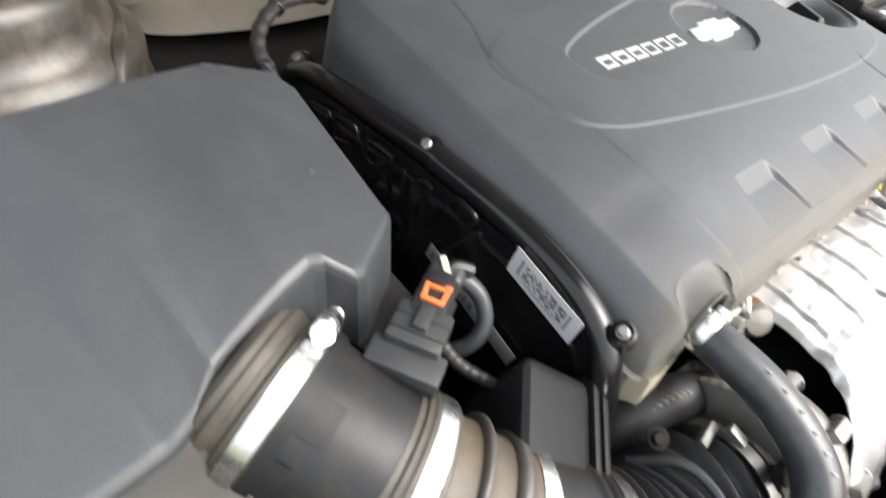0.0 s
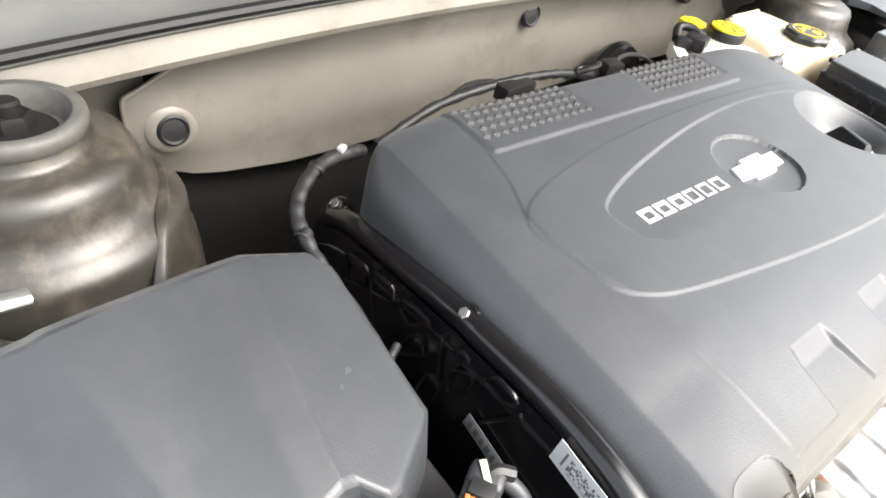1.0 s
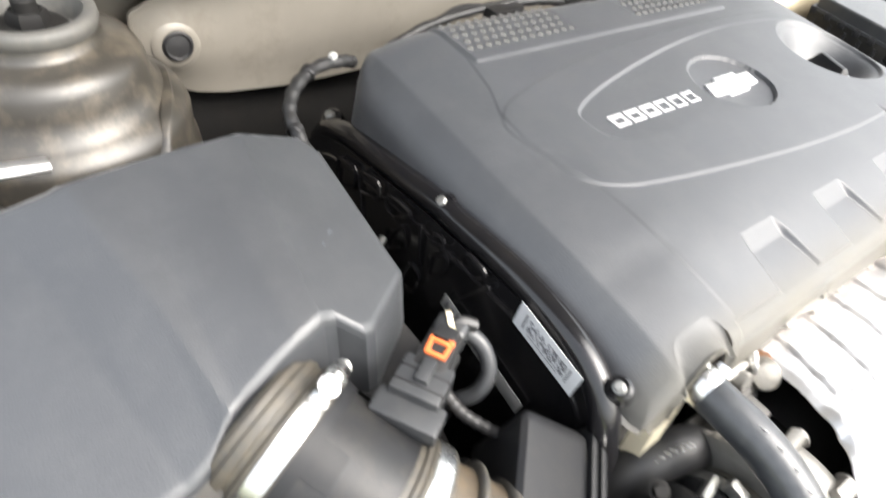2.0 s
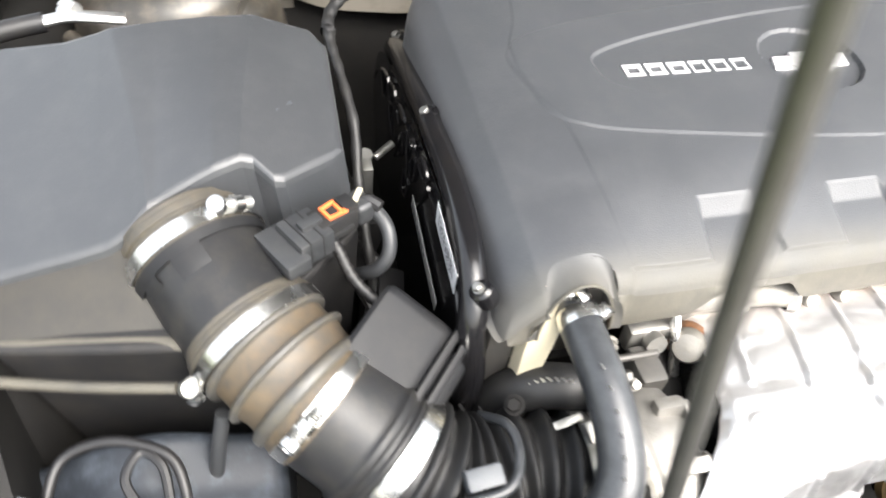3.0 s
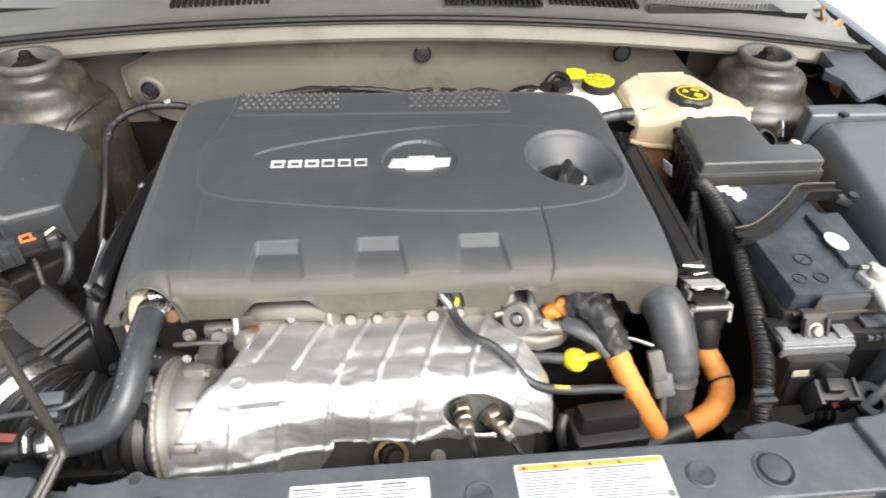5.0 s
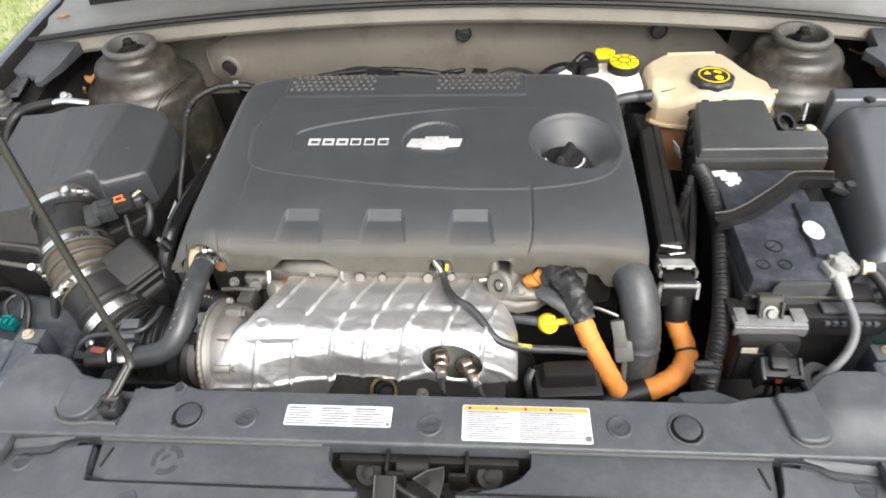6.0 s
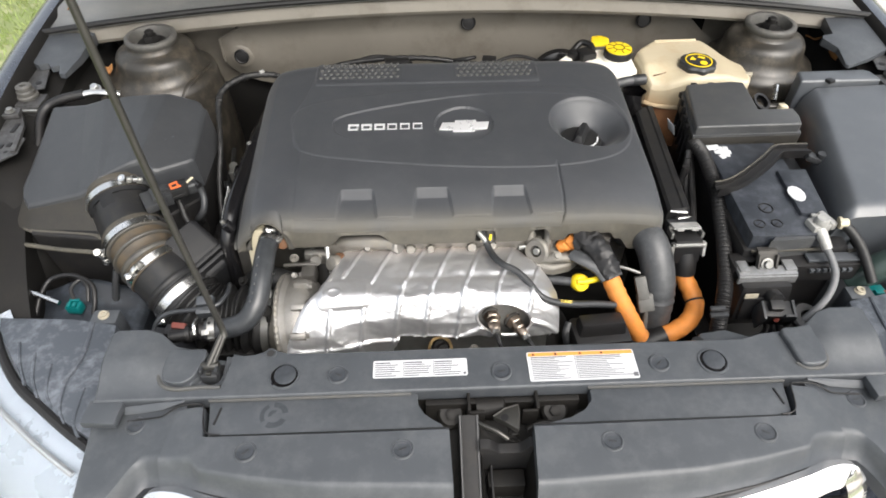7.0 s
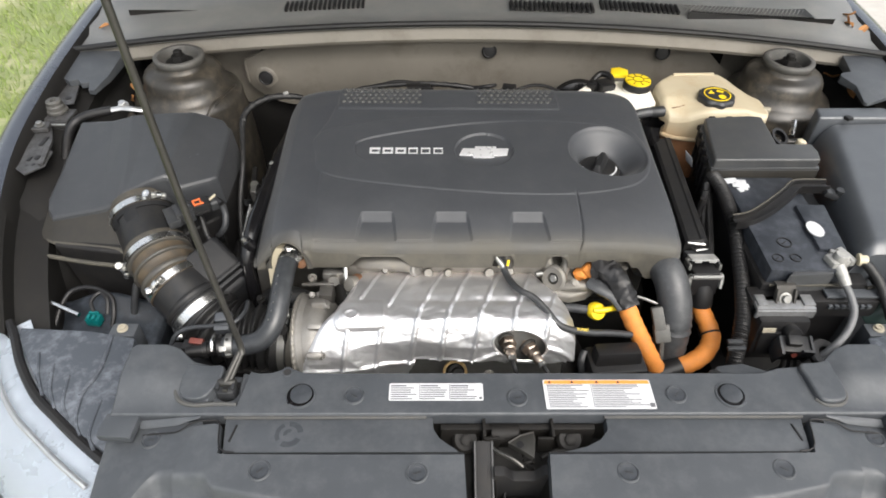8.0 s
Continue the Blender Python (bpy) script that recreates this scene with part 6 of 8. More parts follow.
    part("hose", tube(bend, 0.017, 24), BLACKRUBBER, o)
    for k in range(7):
        p, d = along(bend, 0.40 + 0.045 * k)
        part("print_dash", box((0.0022, 0.0055, 0.0006), (p.x - 0.002, p.y - 0.004, p.z + 0.0168), 0.0002, (-14, 0, 12 + 14 * (k % 2))), SILVERPIPE, o)


turbocharger()


# ---- air intake ----
def air_filter_box():
    t = thing("air_filter_box", (-0.57, 0.40, 0.66), "dusty dark grey plastic air filter box", "air filter box")
    front = table([-0.694, -0.685, -0.674, -0.633, -0.608, -0.590, -0.578, -0.568, -0.556, -0.535, -0.514, -0.504, -0.497, -0.491, -0.485, -0.478, -0.469, -0.455, -0.442, -0.434], [0.343, 0.315, 0.300, 0.302, 0.303, 0.305, 0.309, 0.318, 0.325, 0.332, 0.338, 0.341, 0.341, 0.335, 0.329, 0.330, 0.337, 0.348, 0.358, 0.367])
    back = table([-0.694, -0.685, -0.66, -0.60, -0.53, -0.50, -0.449, -0.438], [0.505, 0.515, 0.512, 0.498, 0.498, 0.500, 0.491, 0.476])
    crest = table([-0.70, -0.60, -0.51, -0.444], [0.498, 0.476, 0.478, 0.484])
    fall = table([-0.69, -0.60, -0.56, -0.50, -0.44], [0.21, 0.245, 0.26, 0.19, 0.15])
    swing = table([-0.575, -0.50], [-2.2, 1.4])
    across = table([-0.70, -0.616, -0.580, -0.520, -0.497, -0.44, -0.43], [0.8600, 0.8770, 0.8910, 0.8960, 0.8950, 0.8710, 0.867])
    height = lambda x, y: across(x - 0.09 * (y - 0.42) * swing(x)) - fall(x) * max(0.0, crest(x) - y) - 0.75 * max(0.0, y - crest(x))  # noqa: E731
    lid = part("lid", field_block(-0.694, -0.434, front, back, height, 0.0065, 0.800, 150, 50, 0.004), LIDPLASTIC, t, "smooth faceted lid", sharp=12)
    xs = np.linspace(-0.690, -0.560, 28)
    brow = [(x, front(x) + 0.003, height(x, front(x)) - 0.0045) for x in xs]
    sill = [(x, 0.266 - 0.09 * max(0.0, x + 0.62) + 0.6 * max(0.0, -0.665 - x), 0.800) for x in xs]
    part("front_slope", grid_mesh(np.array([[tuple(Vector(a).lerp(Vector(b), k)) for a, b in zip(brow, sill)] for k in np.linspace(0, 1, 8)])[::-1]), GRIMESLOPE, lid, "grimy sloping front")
    lf = table([-0.69, -0.66, -0.60, -0.52, -0.43], [0.33, 0.262, 0.252, 0.240, 0.33])
    lb = table([-0.70, -0.60, -0.50, -0.43], [0.515, 0.535, 0.53, 0.485])
    # lower half near black, much darker than the lid
    part("lower_box", field_block(-0.686, -0.430, lf, lb, lambda x, y: 0.801, 0.004, 0.66, 50, 30, -0.008), MATTBLACK, t, "black lower half")
    part("joint_flange", tube([(-0.705, 0.31, 0.799), (-0.668, 0.272, 0.799), (-0.615, 0.262, 0.799), (-0.569, 0.255, 0.799), (-0.545, 0.245, 0.800)], 0.0042, 8, squash=0.6), LIP, t, "dust-filled joint flange")
    part("lower_web", tube([(-0.668, 0.250, 0.789), (-0.61, 0.232, 0.795), (-0.553, 0.216, 0.803)], 0.0034, 10), LIP, t)
    part("web_bolt", lathe([(0.001, -0.004), (0.0052, -0.004), (0.0056, 0.002), (0.0048, 0.0045), (0.001, 0.005)], (-0.5465, 0.2135, 0.8045), (0.4, -0.5, 0.75), 18), ZINC, t, "bright bolt head")
    part("scuff_mark", box((0.006, 0.003, 0.0003), (-0.470, 0.399, height(-0.470, 0.399)), 0.0001, (4.8, 2, 20)), PANEL, lid)
    part("scuff_mark", box((0.003, 0.002, 0.0003), (-0.478, 0.391, height(-0.478, 0.391)), 0.0001, (4.8, 2, 60)), PANEL, lid)
    for x, y in ((-0.69, 0.40), (-0.60, 0.53), (-0.432, 0.44)):
        part("foot", tube([(x * 0.98, y * 0.98 + 0.01, 0.67), (x, y, 0.5), (x, y, 0.26)], 0.012, 10), DARK, t)
    return t


air_filter_box()

DUCT_LINE = [(-0.558, 0.346, 0.824), (-0.541, 0.3135, 0.812), (-0.523, 0.281, 0.801), (-0.5045, 0.2507, 0.7905), (-0.488, 0.229, 0.783), (-0.4706, 0.209, 0.774), (-0.449, 0.193, 0.760)]


def intake_duct():
    t = thing("intake_duct", (-0.50, 0.24, 0.74), "dusty rubber intake duct with steel clamps", "intake duct")
    seg = lambda a, b, n: [tuple(along(DUCT_LINE, a + (b - a) * i / n)[0]) for i in range(n + 1)]  # noqa: E731
    part("outlet_collar", tube(seg(0.065, 0.20, 60), lambda k: 0.0385 + 0.0040 * float(ease(0.0, 0.10, k)) + 0.0020 * float(ease(0.20, 0.24, k)) - 0.0016 * float(ease(0.36, 0.40, k) * ease(0.50, 0.46, k)) + 0.0018 * float(ease(0.48, 0.52, k)), 48, smooth=False), COLLARRUBBER, t, "dusty ridged collar")
    part("collar_lip", tube(seg(0.196, 0.228, 6), lambda k: 0.0472 - 0.0012 * k, 48, smooth=False), RESONATOR, t, "black collar lip")
    part("sensor_housing", tube(seg(0.20, 0.52, 24), 0.0440, 48, smooth=False), SMOOTHBLACK, t, "smooth dark sensor tube")
    for a0, a1, wide in ((58, 84, 0.030), (150, 172, 0.034), (20, 40, 0.018)):
        p, d = along(DUCT_LINE, 0.225 + wide * 0.2)
        u = d.cross(Vector((0, 0, 1))).normalized()
        w = u.cross(d)
        rows = [[tuple(p + d * (q * wide * 0.5) + (u * math.cos(radians(g)) + w * math.sin(radians(g))) * r) for g in np.linspace(a0, a1, 8)] for q, r in ((-1, 0.0438), (-1, 0.0458), (0.6, 0.0458), (1, 0.0438))]
        part("collar_tab", grid_mesh(np.array(rows)[:, ::-1]), RESONATOR, t)
    part("housing_step", tube(seg(0.425, 0.482, 12), lambda k: 0.0446 + 0.0020 * float(ease(0.25, 0.35, k)) + 0.0012 * float(ease(0.55, 0.65, k)), 44, smooth=False), COLLARRUBBER, t, "dusty stepped ring")
    part("bellows", tube(seg(0.50, 0.86, 130), lambda k: 0.0450 - 0.0022 * math.sin(math.pi * min(1.0, k * 2.1) if k < 0.42 else math.pi * (k - 0.42) / 0.36) - 0.002 * k, 48, smooth=False), DUSTYRUBBER, t, "ribbed dusty rubber bellows")
    for k, r, half in ((0.538, 0.0476, 0.016), (0.650, 0.0478, 0.015), (0.770, 0.0466, 0.024)):
        part("bellows_rib", tube(seg(k - half, k + half, 10), lambda q, r=r: r - 0.0034 * abs(2 * q - 1) ** 3, 48, smooth=False), BELLOWSRIB, t, "worn dark rib")
    part("end_cuff", tube(seg(0.80, 1.0, 10), 0.0425, 40, smooth=False), SMOOTHBLACK, t)
    for k, r, w in ((1 / 6, 0.0473, 0.0100), (0.5, 0.0470, 0.0095), (5 / 6, 0.0440, 0.0105)):
        p, d = along(DUCT_LINE, k)
        b = part("clamp_band", band(p, d, r, w, 0.0014, 48), STEEL, t, "bright steel clamp band")
        side = Vector((0.60, -0.01, 0.80)) if k < 0.3 else Vector((-0.85, -0.5, -0.05)) if k < 0.7 else Vector((-0.5, -0.3, 0.75))
        side = (side - d * side.dot(d)).normalized()
        c = p + side * (r + 0.004)
        turn_dir = d.cross(side)
        worm = [tuple(c - turn_dir * 0.014 + turn_dir * 0.026 * q) for q in np.linspace(0, 1, 40)]
        part("worm_housing", tube(worm, lambda q: 0.0040 + 0.0005 * math.sin(q * 75), 10, smooth=False), ZINC, b)
        part("housing_strap", band(c - turn_dir * 0.002, turn_dir, 0.0050, 0.007, 0.0008, 16), STEEL, b)
        part("screw_head", lathe([(0.0060, 0), (0.0062, 0.0040), (0.0056, 0.0058), (0.0026, 0.0062), (0.0022, 0.0050), (0.001, 0.0050)], tuple(c + turn_dir * 0.012 - side * 0.001), tuple(turn_dir + side * 0.8), 20), STEEL, b)
    # resonator box at the duct's end: a tilted tray with a doubled rim
    wide = Vector((0.673, 0.710, 0.208)).normalized()
    axis = Vector((0.783, -0.374, -0.498))
    axis = (axis - wide * axis.dot(wide)).normalized()
    high = axis.cross(wide).normalized()
    if high.z < 0:
        high = -high
    mid = Vector((-0.4585, 0.199, 0.802))

    def block(s0, s1, w0, w1, top, low, shrink):
        bm = bmesh.new()
        bmesh.ops.create_cube(bm, size=1.0)
        for v in bm.verts:
            a, b, c = v.co
            k = shrink if a < 0 else 1.0
            v.co = mid + axis * ((s0 if a < 0 else s1) + (0.030 if c < 0 else 0.0)) + wide * ((w0 if b < 0 else w1) * k) + high * ((top if c > 0 else low) * k)
        bmesh.ops.recalc_face_normals(bm, faces=bm.faces)
        return bm

    part("resonator", bevelled(block(-0.016, 0.044, -0.022, 0.078, 0.002, -0.080, 0.97), 0.010, 3), RESONATOR, t, "dark faceted resonator box")
    part("resonator_rim", bevelled(block(0.040, 0.046, -0.014, 0.083, 0.006, -0.085, 1.0), 0.0028, 2), RESONATOR, t)
    part("resonator_rim", bevelled(block(0.049, 0.055, -0.014, 0.083, 0.006, -0.085, 1.0), 0.0028, 2), RESONATOR, t)
    part("resonator_back", bevelled(block(0.045, 0.066, -0.010, 0.068, -0.004, -0.078, 1.0), 0.008, 3), RESONATOR, t)
    start, c4 = Vector((-0.4706, 0.209, 0.774)), Vector((-0.4298, 0.1745, 0.748))
    axis = (c4 - start).normalized()
    barrel = [tuple(start.lerp(c4, q)) for q in np.linspace(-0.1, 1.3, 40)]
    part("barrel", tube(barrel, lambda k: 0.0435 + 0.0025 * float(ease(0.50, 0.54, k) * ease(0.62, 0.58, k)) + 0.0020 * float(ease(0.64, 0.67, k) * ease(0.73, 0.70, k)), 40, smooth=False), SMOOTHBLACK, t, "dark glossy barrel with two rings")
    part("clamp_band", band(c4, axis, 0.0450, 0.0125, 0.0016, 48), STEEL, t, "bright steel clamp band")
    left = c4 + Vector((-0.024, -0.036, -0.008))
    part("cuff_screw", joined(lathe([(0.0066, 0), (0.0068, 0.006), (0.005, 0.008), (0.001, 0.008)], tuple(left), (-0.35, -0.6, 0.7), 16), tube([tuple(left), tuple(left + Vector((0.012, 0.012, 0.006)))], 0.0048, 10, 2)), STEEL, t)
    return t


intake_duct()


def airflow_sensor():
    t = thing("airflow_sensor", (-0.468, 0.305, 0.80), "grey airflow sensor with an orange connector clip", "sensor")
    d = Vector((0.83, 0.50, -0.02)).normalized()
    turn = (0, 0, math.degrees(math.atan2(d.y, d.x)))
    at = lambda k, h: tuple(Vector((-0.484, 0.286, 0.836)) + d * k + Vector((0, 0, h)))  # noqa: E731
    part("flange", box((0.018, 0.040, 0.012), at(0.0, -0.002), 0.002, turn), GREYCON, t)
    part("neck", box((0.026, 0.030, 0.020), at(0.018, 0.0), 0.002, turn), GREYCON, t)
    for k in range(2):
        part("rib", box((0.0012, 0.0304, 0.0204), at(0.012 + 0.010 * k, 0.0002), 0.0004, turn), BLACK, t)
    part("latch", box((0.016, 0.008, 0.004), at(0.022, 0.0115), 0.001, turn), GREYCON, t)
    part("connector", joined(box((0.030, 0.020, 0.018), at(0.040, 0.002), 0.002, turn), box((0.024, 0.024, 0.005), at(0.038, -0.002), 0.001, turn), box((0.010, 0.014, 0.003), at(0.052, 0.0118), 0.0008, turn)), SMOOTHBLACK, t, "dark plug")
    side = Vector((-d.y, d.x, 0))
    clipg = joined(box((0.0026, 0.013, 0.003), at(0.0345, 0.0115), 0.0008, turn), box((0.0026, 0.009, 0.0026), at(0.0445, 0.0115), 0.0008, turn), box((0.012, 0.0026, 0.003), tuple(Vector(at(0.040, 0.0115)) + side * 0.0056), 0.0008, (0, 0, turn[2] + 4)), box((0.010, 0.0026, 0.0026), tuple(Vector(at(0.0395, 0.0115)) - side * 0.0056), 0.0008, (0, 0, turn[2] - 3)), box((0.004, 0.004, 0.004), tuple(Vector(at(0.0465, 0.011)) - side * 0.0056), 0.001, turn))
    part("orange_clip", clipg, ORANGECLIP, t, "orange locking clip")
    part("cap", box((0.016, 0.021, 0.018), at(0.063, 0.001), 0.005, turn, segments=3), GREYCON, t)
    part("pale_tape", box((0.020, 0.0040, 0.0012), at(0.060, 0.0108), 0.0004, (0, -4, turn[2] + 32)), CREAM, t, "pale tape strip")
    part("wire", tube([at(0.066, -0.002), (-0.418, 0.316, 0.831), (-0.412, 0.304, 0.824), (-0.413, 0.294, 0.811), (-0.421, 0.292, 0.798), (-0.430, 0.300, 0.785), (-0.436, 0.32, 0.76)], 0.0052, 12), GREYCON, t, "looped grey lead")
    part("wire", tube([(-0.456, 0.312, 0.825), (-0.448, 0.300, 0.815), (-0.439, 0.283, 0.800), (-0.421, 0.264, 0.785), (-0.41, 0.255, 0.765)], lambda k: 0.0042 + 0.0004 * math.sin(k * 110), 10, 14), BLACK, t, "black corrugated lead")
    part("wire_stub", tube([at(0.062, 0.004), (-0.424, 0.318, 0.842), (-0.416, 0.312, 0.84)], 0.0045, 8), BLACK, t)
    return t


airflow_sensor()


def left_lines():
    t = thing("breather_pipe", (-0.42, 0.50, 0.77), "black ribbed breather pipe beside the air filter box", "pipe")
    part("pipe", tube([(-0.336, 0.596, 0.856), (-0.352, 0.590, 0.863), (-0.384, 0.578, 0.868), (-0.411, 0.559, 0.866), (-0.426, 0.538, 0.859), (-0.428, 0.514, 0.849), (-0.424, 0.486, 0.837), (-0.418, 0.44, 0.815), (-0.420, 0.40, 0.780), (-0.418, 0.36, 0.74), (-0.415, 0.33, 0.69)], lambda k: 0.0054 - 0.0009 * float(ease(0.45, 0.55, k)) + 0.0004 * math.sin(k * 120), 14, 12), BLACKRUBBER, t)
    for k in ((-0.392, 0.573, 0.8685), (-0.4285, 0.524, 0.853)):
        part("pipe_clip", lathe([(0.0058, -0.004), (0.0066, -0.003), (0.0066, 0.003), (0.0058, 0.004)], k, (0.6, 0.6, 0.1), 16), BLACK, t)
    part("pale_clip", box((0.009, 0.006, 0.006), (-0.362, 0.5865, 0.8705), 0.002, (0, 0, 30)), GREYTAPE, t, "pale grey plastic clip")
    s = thing("steel_bracket", (-0.395, 0.40, 0.70), "small dull steel bracket with a threaded stud", "bracket")
    part("plate", box((0.010, 0.016, 0.05), (-0.408, 0.440, 0.748), 0.002, (10, 0, 0)), ZINC, s)
    part("ear", lathe([(0.007, 0), (0.007, 0.004), (0.001, 0.004)], (-0.408, 0.447, 0.771), (0, -0.3, 1), 16), ZINC, s)
    part("stud", tube([(-0.398, 0.452, 0.765), (-0.380, 0.462, 0.772)], lambda k: 0.0036 + 0.0004 * math.sin(k * 60), 10, 20, smooth=True), ZINC, s)
    w = thing("wiring_harness", (-0.41, 0.40, 0.60), "black taped wiring harness down the engine's side", "wiring")
    for k in range(6):
        y = 0.50 - 0.05 * k
        part("wire", tube([(-0.432 + 0.004 * k, y + 0.04, 0.74 - 0.008 * k), (-0.428, y, 0.73 - 0.006 * k), (-0.420 + 0.006 * (k % 3), y - 0.03, 0.71), (-0.41, y - 0.05, 0.66), (-0.40, y - 0.05, 0.55)], 0.0045 + 0.0015 * (k % 2), 8), BLACK, w)
    part("loom_block", box((0.03, 0.07, 0.05), (-0.418, 0.44, 0.70), 0.006, (0, 20, 10)), BLACK, w)
    part("connector", box((0.025, 0.035, 0.03), (-0.405, 0.345, 0.70), 0.004, (0, 20, -10)), BLACK, w)
    part("tape_collar", lathe([(0.010, -0.006), (0.0105, 0.006)], (-0.432, 0.455, 0.73), (0.2, 0.4, 1), 12), GREYCON, w)
    strip = thing("printed_strip", (-0.385, 0.33, 0.73), "pale printed tape strip in the wiring", "sticker")
    part("strip", box((0.0006, 0.100, 0.015), (-0.3772, 0.333, 0.763), 0.0001, (13, 0, 0)), GREYTAPE, strip)
    for k in range(8):
        part("print_mark", box((0.0006, 0.003 + 0.0015 * (k % 2), 0.008), (-0.3776, 0.376 - 0.0065 * k, 0.7728 - 0.0015 * k), 0.0002, (13, 0, 0)), PRINT, strip)


left_lines()


def coolant_hose():
    t = thing("coolant_hose", (-0.31, 0.15, 0.75), "grey rubber coolant hose with a faint printed stripe", "hose")
    line = [(-0.302, 0.235, 0.812), (-0.302, 0.218, 0.817), (-0.303, 0.195, 0.819), (-0.303, 0.165, 0.817), (-0.304, 0.136, 0.808), (-0.309, 0.113, 0.796), (-0.324, 0.099, 0.782), (-0.348, 0.0945, 0.775), (-0.374, 0.0935, 0.773)]
    part("hose", tube(line, 0.0140, 28), HOSEGREY, t)
    part("top_ferrule", lathe([(0.0148, -0.004), (0.0155, 0.004), (0.0150, 0.0065), (0.0120, 0.007), (0.0115, 0.014), (0.0135, 0.0145), (0.0135, 0.018), (0.009, 0.019), (0.001, 0.019)], (-0.302, 0.209, 0.819), (0, 0.9, 0.05), 24), STEEL, t, "bright crimped ferrule")
    part("spring_clip", joined(box((0.006, 0.008, 0.004), (-0.301, 0.219, 0.8345), 0.001, (30, 0, 25)), box((0.006, 0.009, 0.012), (-0.2865, 0.211, 0.824), 0.001, (0, 35, 8))), STEEL, t)
    part("amber_plug", lathe([(0.0085, -0.012), (0.0090, 0.004), (0.0070, 0.008), (0.001, 0.009)], (-0.287, 0.222, 0.805), (0.1, -0.6, 0.3), 18), RUSTY, t, "amber-brown plug behind the hose")
    part("end_ferrule", band((-0.366, 0.094, 0.776), (-1, -0.1, 0.05), 0.0146, 0.009, 0.0010, 28), ZINC, t, "dull crimped ferrule")
    part("end_fitting", lathe([(0.011, 0), (0.013, 0.005), (0.013, 0.010), (0.009, 0.013), (0.009, 0.022), (0.011, 0.023), (0.011, 0.028), (0.008, 0.029), (0.008, 0.05), (0.001, 0.05)], (-0.372, 0.094, 0.773), (-1, -0.2, -0.02), 20), BLACK, t)
    part("clip_ear", joined(box((0.009, 0.007, 0.002), (-0.371, 0.081, 0.785), 0.0006, (35, 0, 8)), box((0.007, 0.003, 0.008), (-0.365, 0.0785, 0.774), 0.0006, (10, 0, 12))), ZINC, t, "bright spring clip ears")
    part("clip_hole", lathe([(0.0022, 0), (0.0022, 0.0006), (0.0005, 0.0006)], (-0.366, 0.0905, 0.7922), (0, -0.25, 1), 12), BLACK, t)
    part("fitting_clip", tube([(-0.384, 0.098, 0.790), (-0.384, 0.086, 0.793), (-0.384, 0.078, 0.785)], 0.0025, 8), STEEL, t)
    for k in range(6):
        p, d = along(line, 0.34 + 0.055 * k)
        part("print_dash", box((0.0012, 0.006, 0.0006), (p.x - 0.004, p.y - 0.004, p.z + 0.0133), 0.0002, (-15, 0, 0)), SILVERPIPE, t)
    r = thing("red_connector", (-0.412, 0.098, 0.75), "black plug with a faded red lock", "connector")
    part("plug", joined(box((0.034, 0.017, 0.016), (-0.414, 0.097, 0.766), 0.003, (0, 0, -5)), box((0.016, 0.012, 0.012), (-0.437, 0.098, 0.764), 0.002, (0, 0, -5)), box((0.006, 0.020, 0.018), (-0.404, 0.096, 0.766), 0.001, (0, 0, -5))), BLACK, r)
    part("red_lock", box((0.019, 0.008, 0.006), (-0.412, 0.1005, 0.7755), 0.0012, (20, 0, -8)), REDPLASTIC, r, "faded red lock tab")
    h = thing("vacuum_hose", (-0.40, 0.12, 0.75), "thin grey vacuum hose in a loop", "hose")
    part("hose", tube([(-0.456, 0.098, 0.735), (-0.454, 0.111, 0.755), (-0.444, 0.118, 0.770), (-0.426, 0.1225, 0.777), (-0.393, 0.124, 0.780), (-0.368, 0.128, 0.782), (-0.357, 0.147, 0.782), (-0.358, 0.168, 0.778), (-0.368, 0.188, 0.755)], 0.0033, 10), HOSEGREY, h)
    part("holder", joined(box((0.020, 0.010, 0.05), (-0.384, 0.129, 0.758), 0.002, (18, 0, 4)), box((0.023, 0.013, 0.012), (-0.383, 0.136, 0.782), 0.002, (18, 0, 4))), PANEL, h)
    c = thing("cream_block", (-0.325, 0.212, 0.74), "pale cream cast block beside the hose", "casting")
    levels = ((0.727, -0.3370, -0.3225, 0.2085), (0.762, -0.3358, -0.3180, 0.2095), (0.806, -0.3335, -0.3120, 0.2125), (0.830, -0.3270, -0.3085, 0.2240))
    sides = [[(x0, y, z), (x1, y, z), (x1, y + 0.014, z), (x0, y + 0.014, z), (x0, y, z)] for z, x0, x1, y in levels]
    lid = [[sides[k][0], sides[k][1]] for k in (0, -1)], [[sides[k][3], sides[k][2]] for k in (0, -1)]
    part("block", joined(grid_mesh(np.array(sides)), *(grid_mesh(np.array([lid[0][k], lid[1][k]])) for k in (0, 1))), CREAM, c, sharp=30)
    e = thing("end_casting", (-0.349, 0.236, 0.70), "dull brown cast engine end under the cover's corner", "casting")
    part("casting", box((0.022, 0.030, 0.110), (-0.3470, 0.238, 0.744), 0.006, (0, 2, 0)), GRIMEMETAL, e)
    part("stud", hex_bolt((-0.342, 0.2215, 0.735), (0, -0.9, 0.3), 0.0036, 0.006), DULLCAST, e)
    f = thing("ribbed_tray", (-0.37, 0.20, 0.70), "black ribbed plastic tray under the hoses", "tray")
    for k in range(7):
        part("fin", box((0.003, 0.07, 0.03), (-0.335 - 0.014 * k, 0.17 + 0.004 * k, 0.715), 0.001, (0, 0, 18)), BLACK, f)
    part("floor", box((0.14, 0.13, 0.02), (-0.38, 0.17, 0.69), 0.004), BLACK, f)
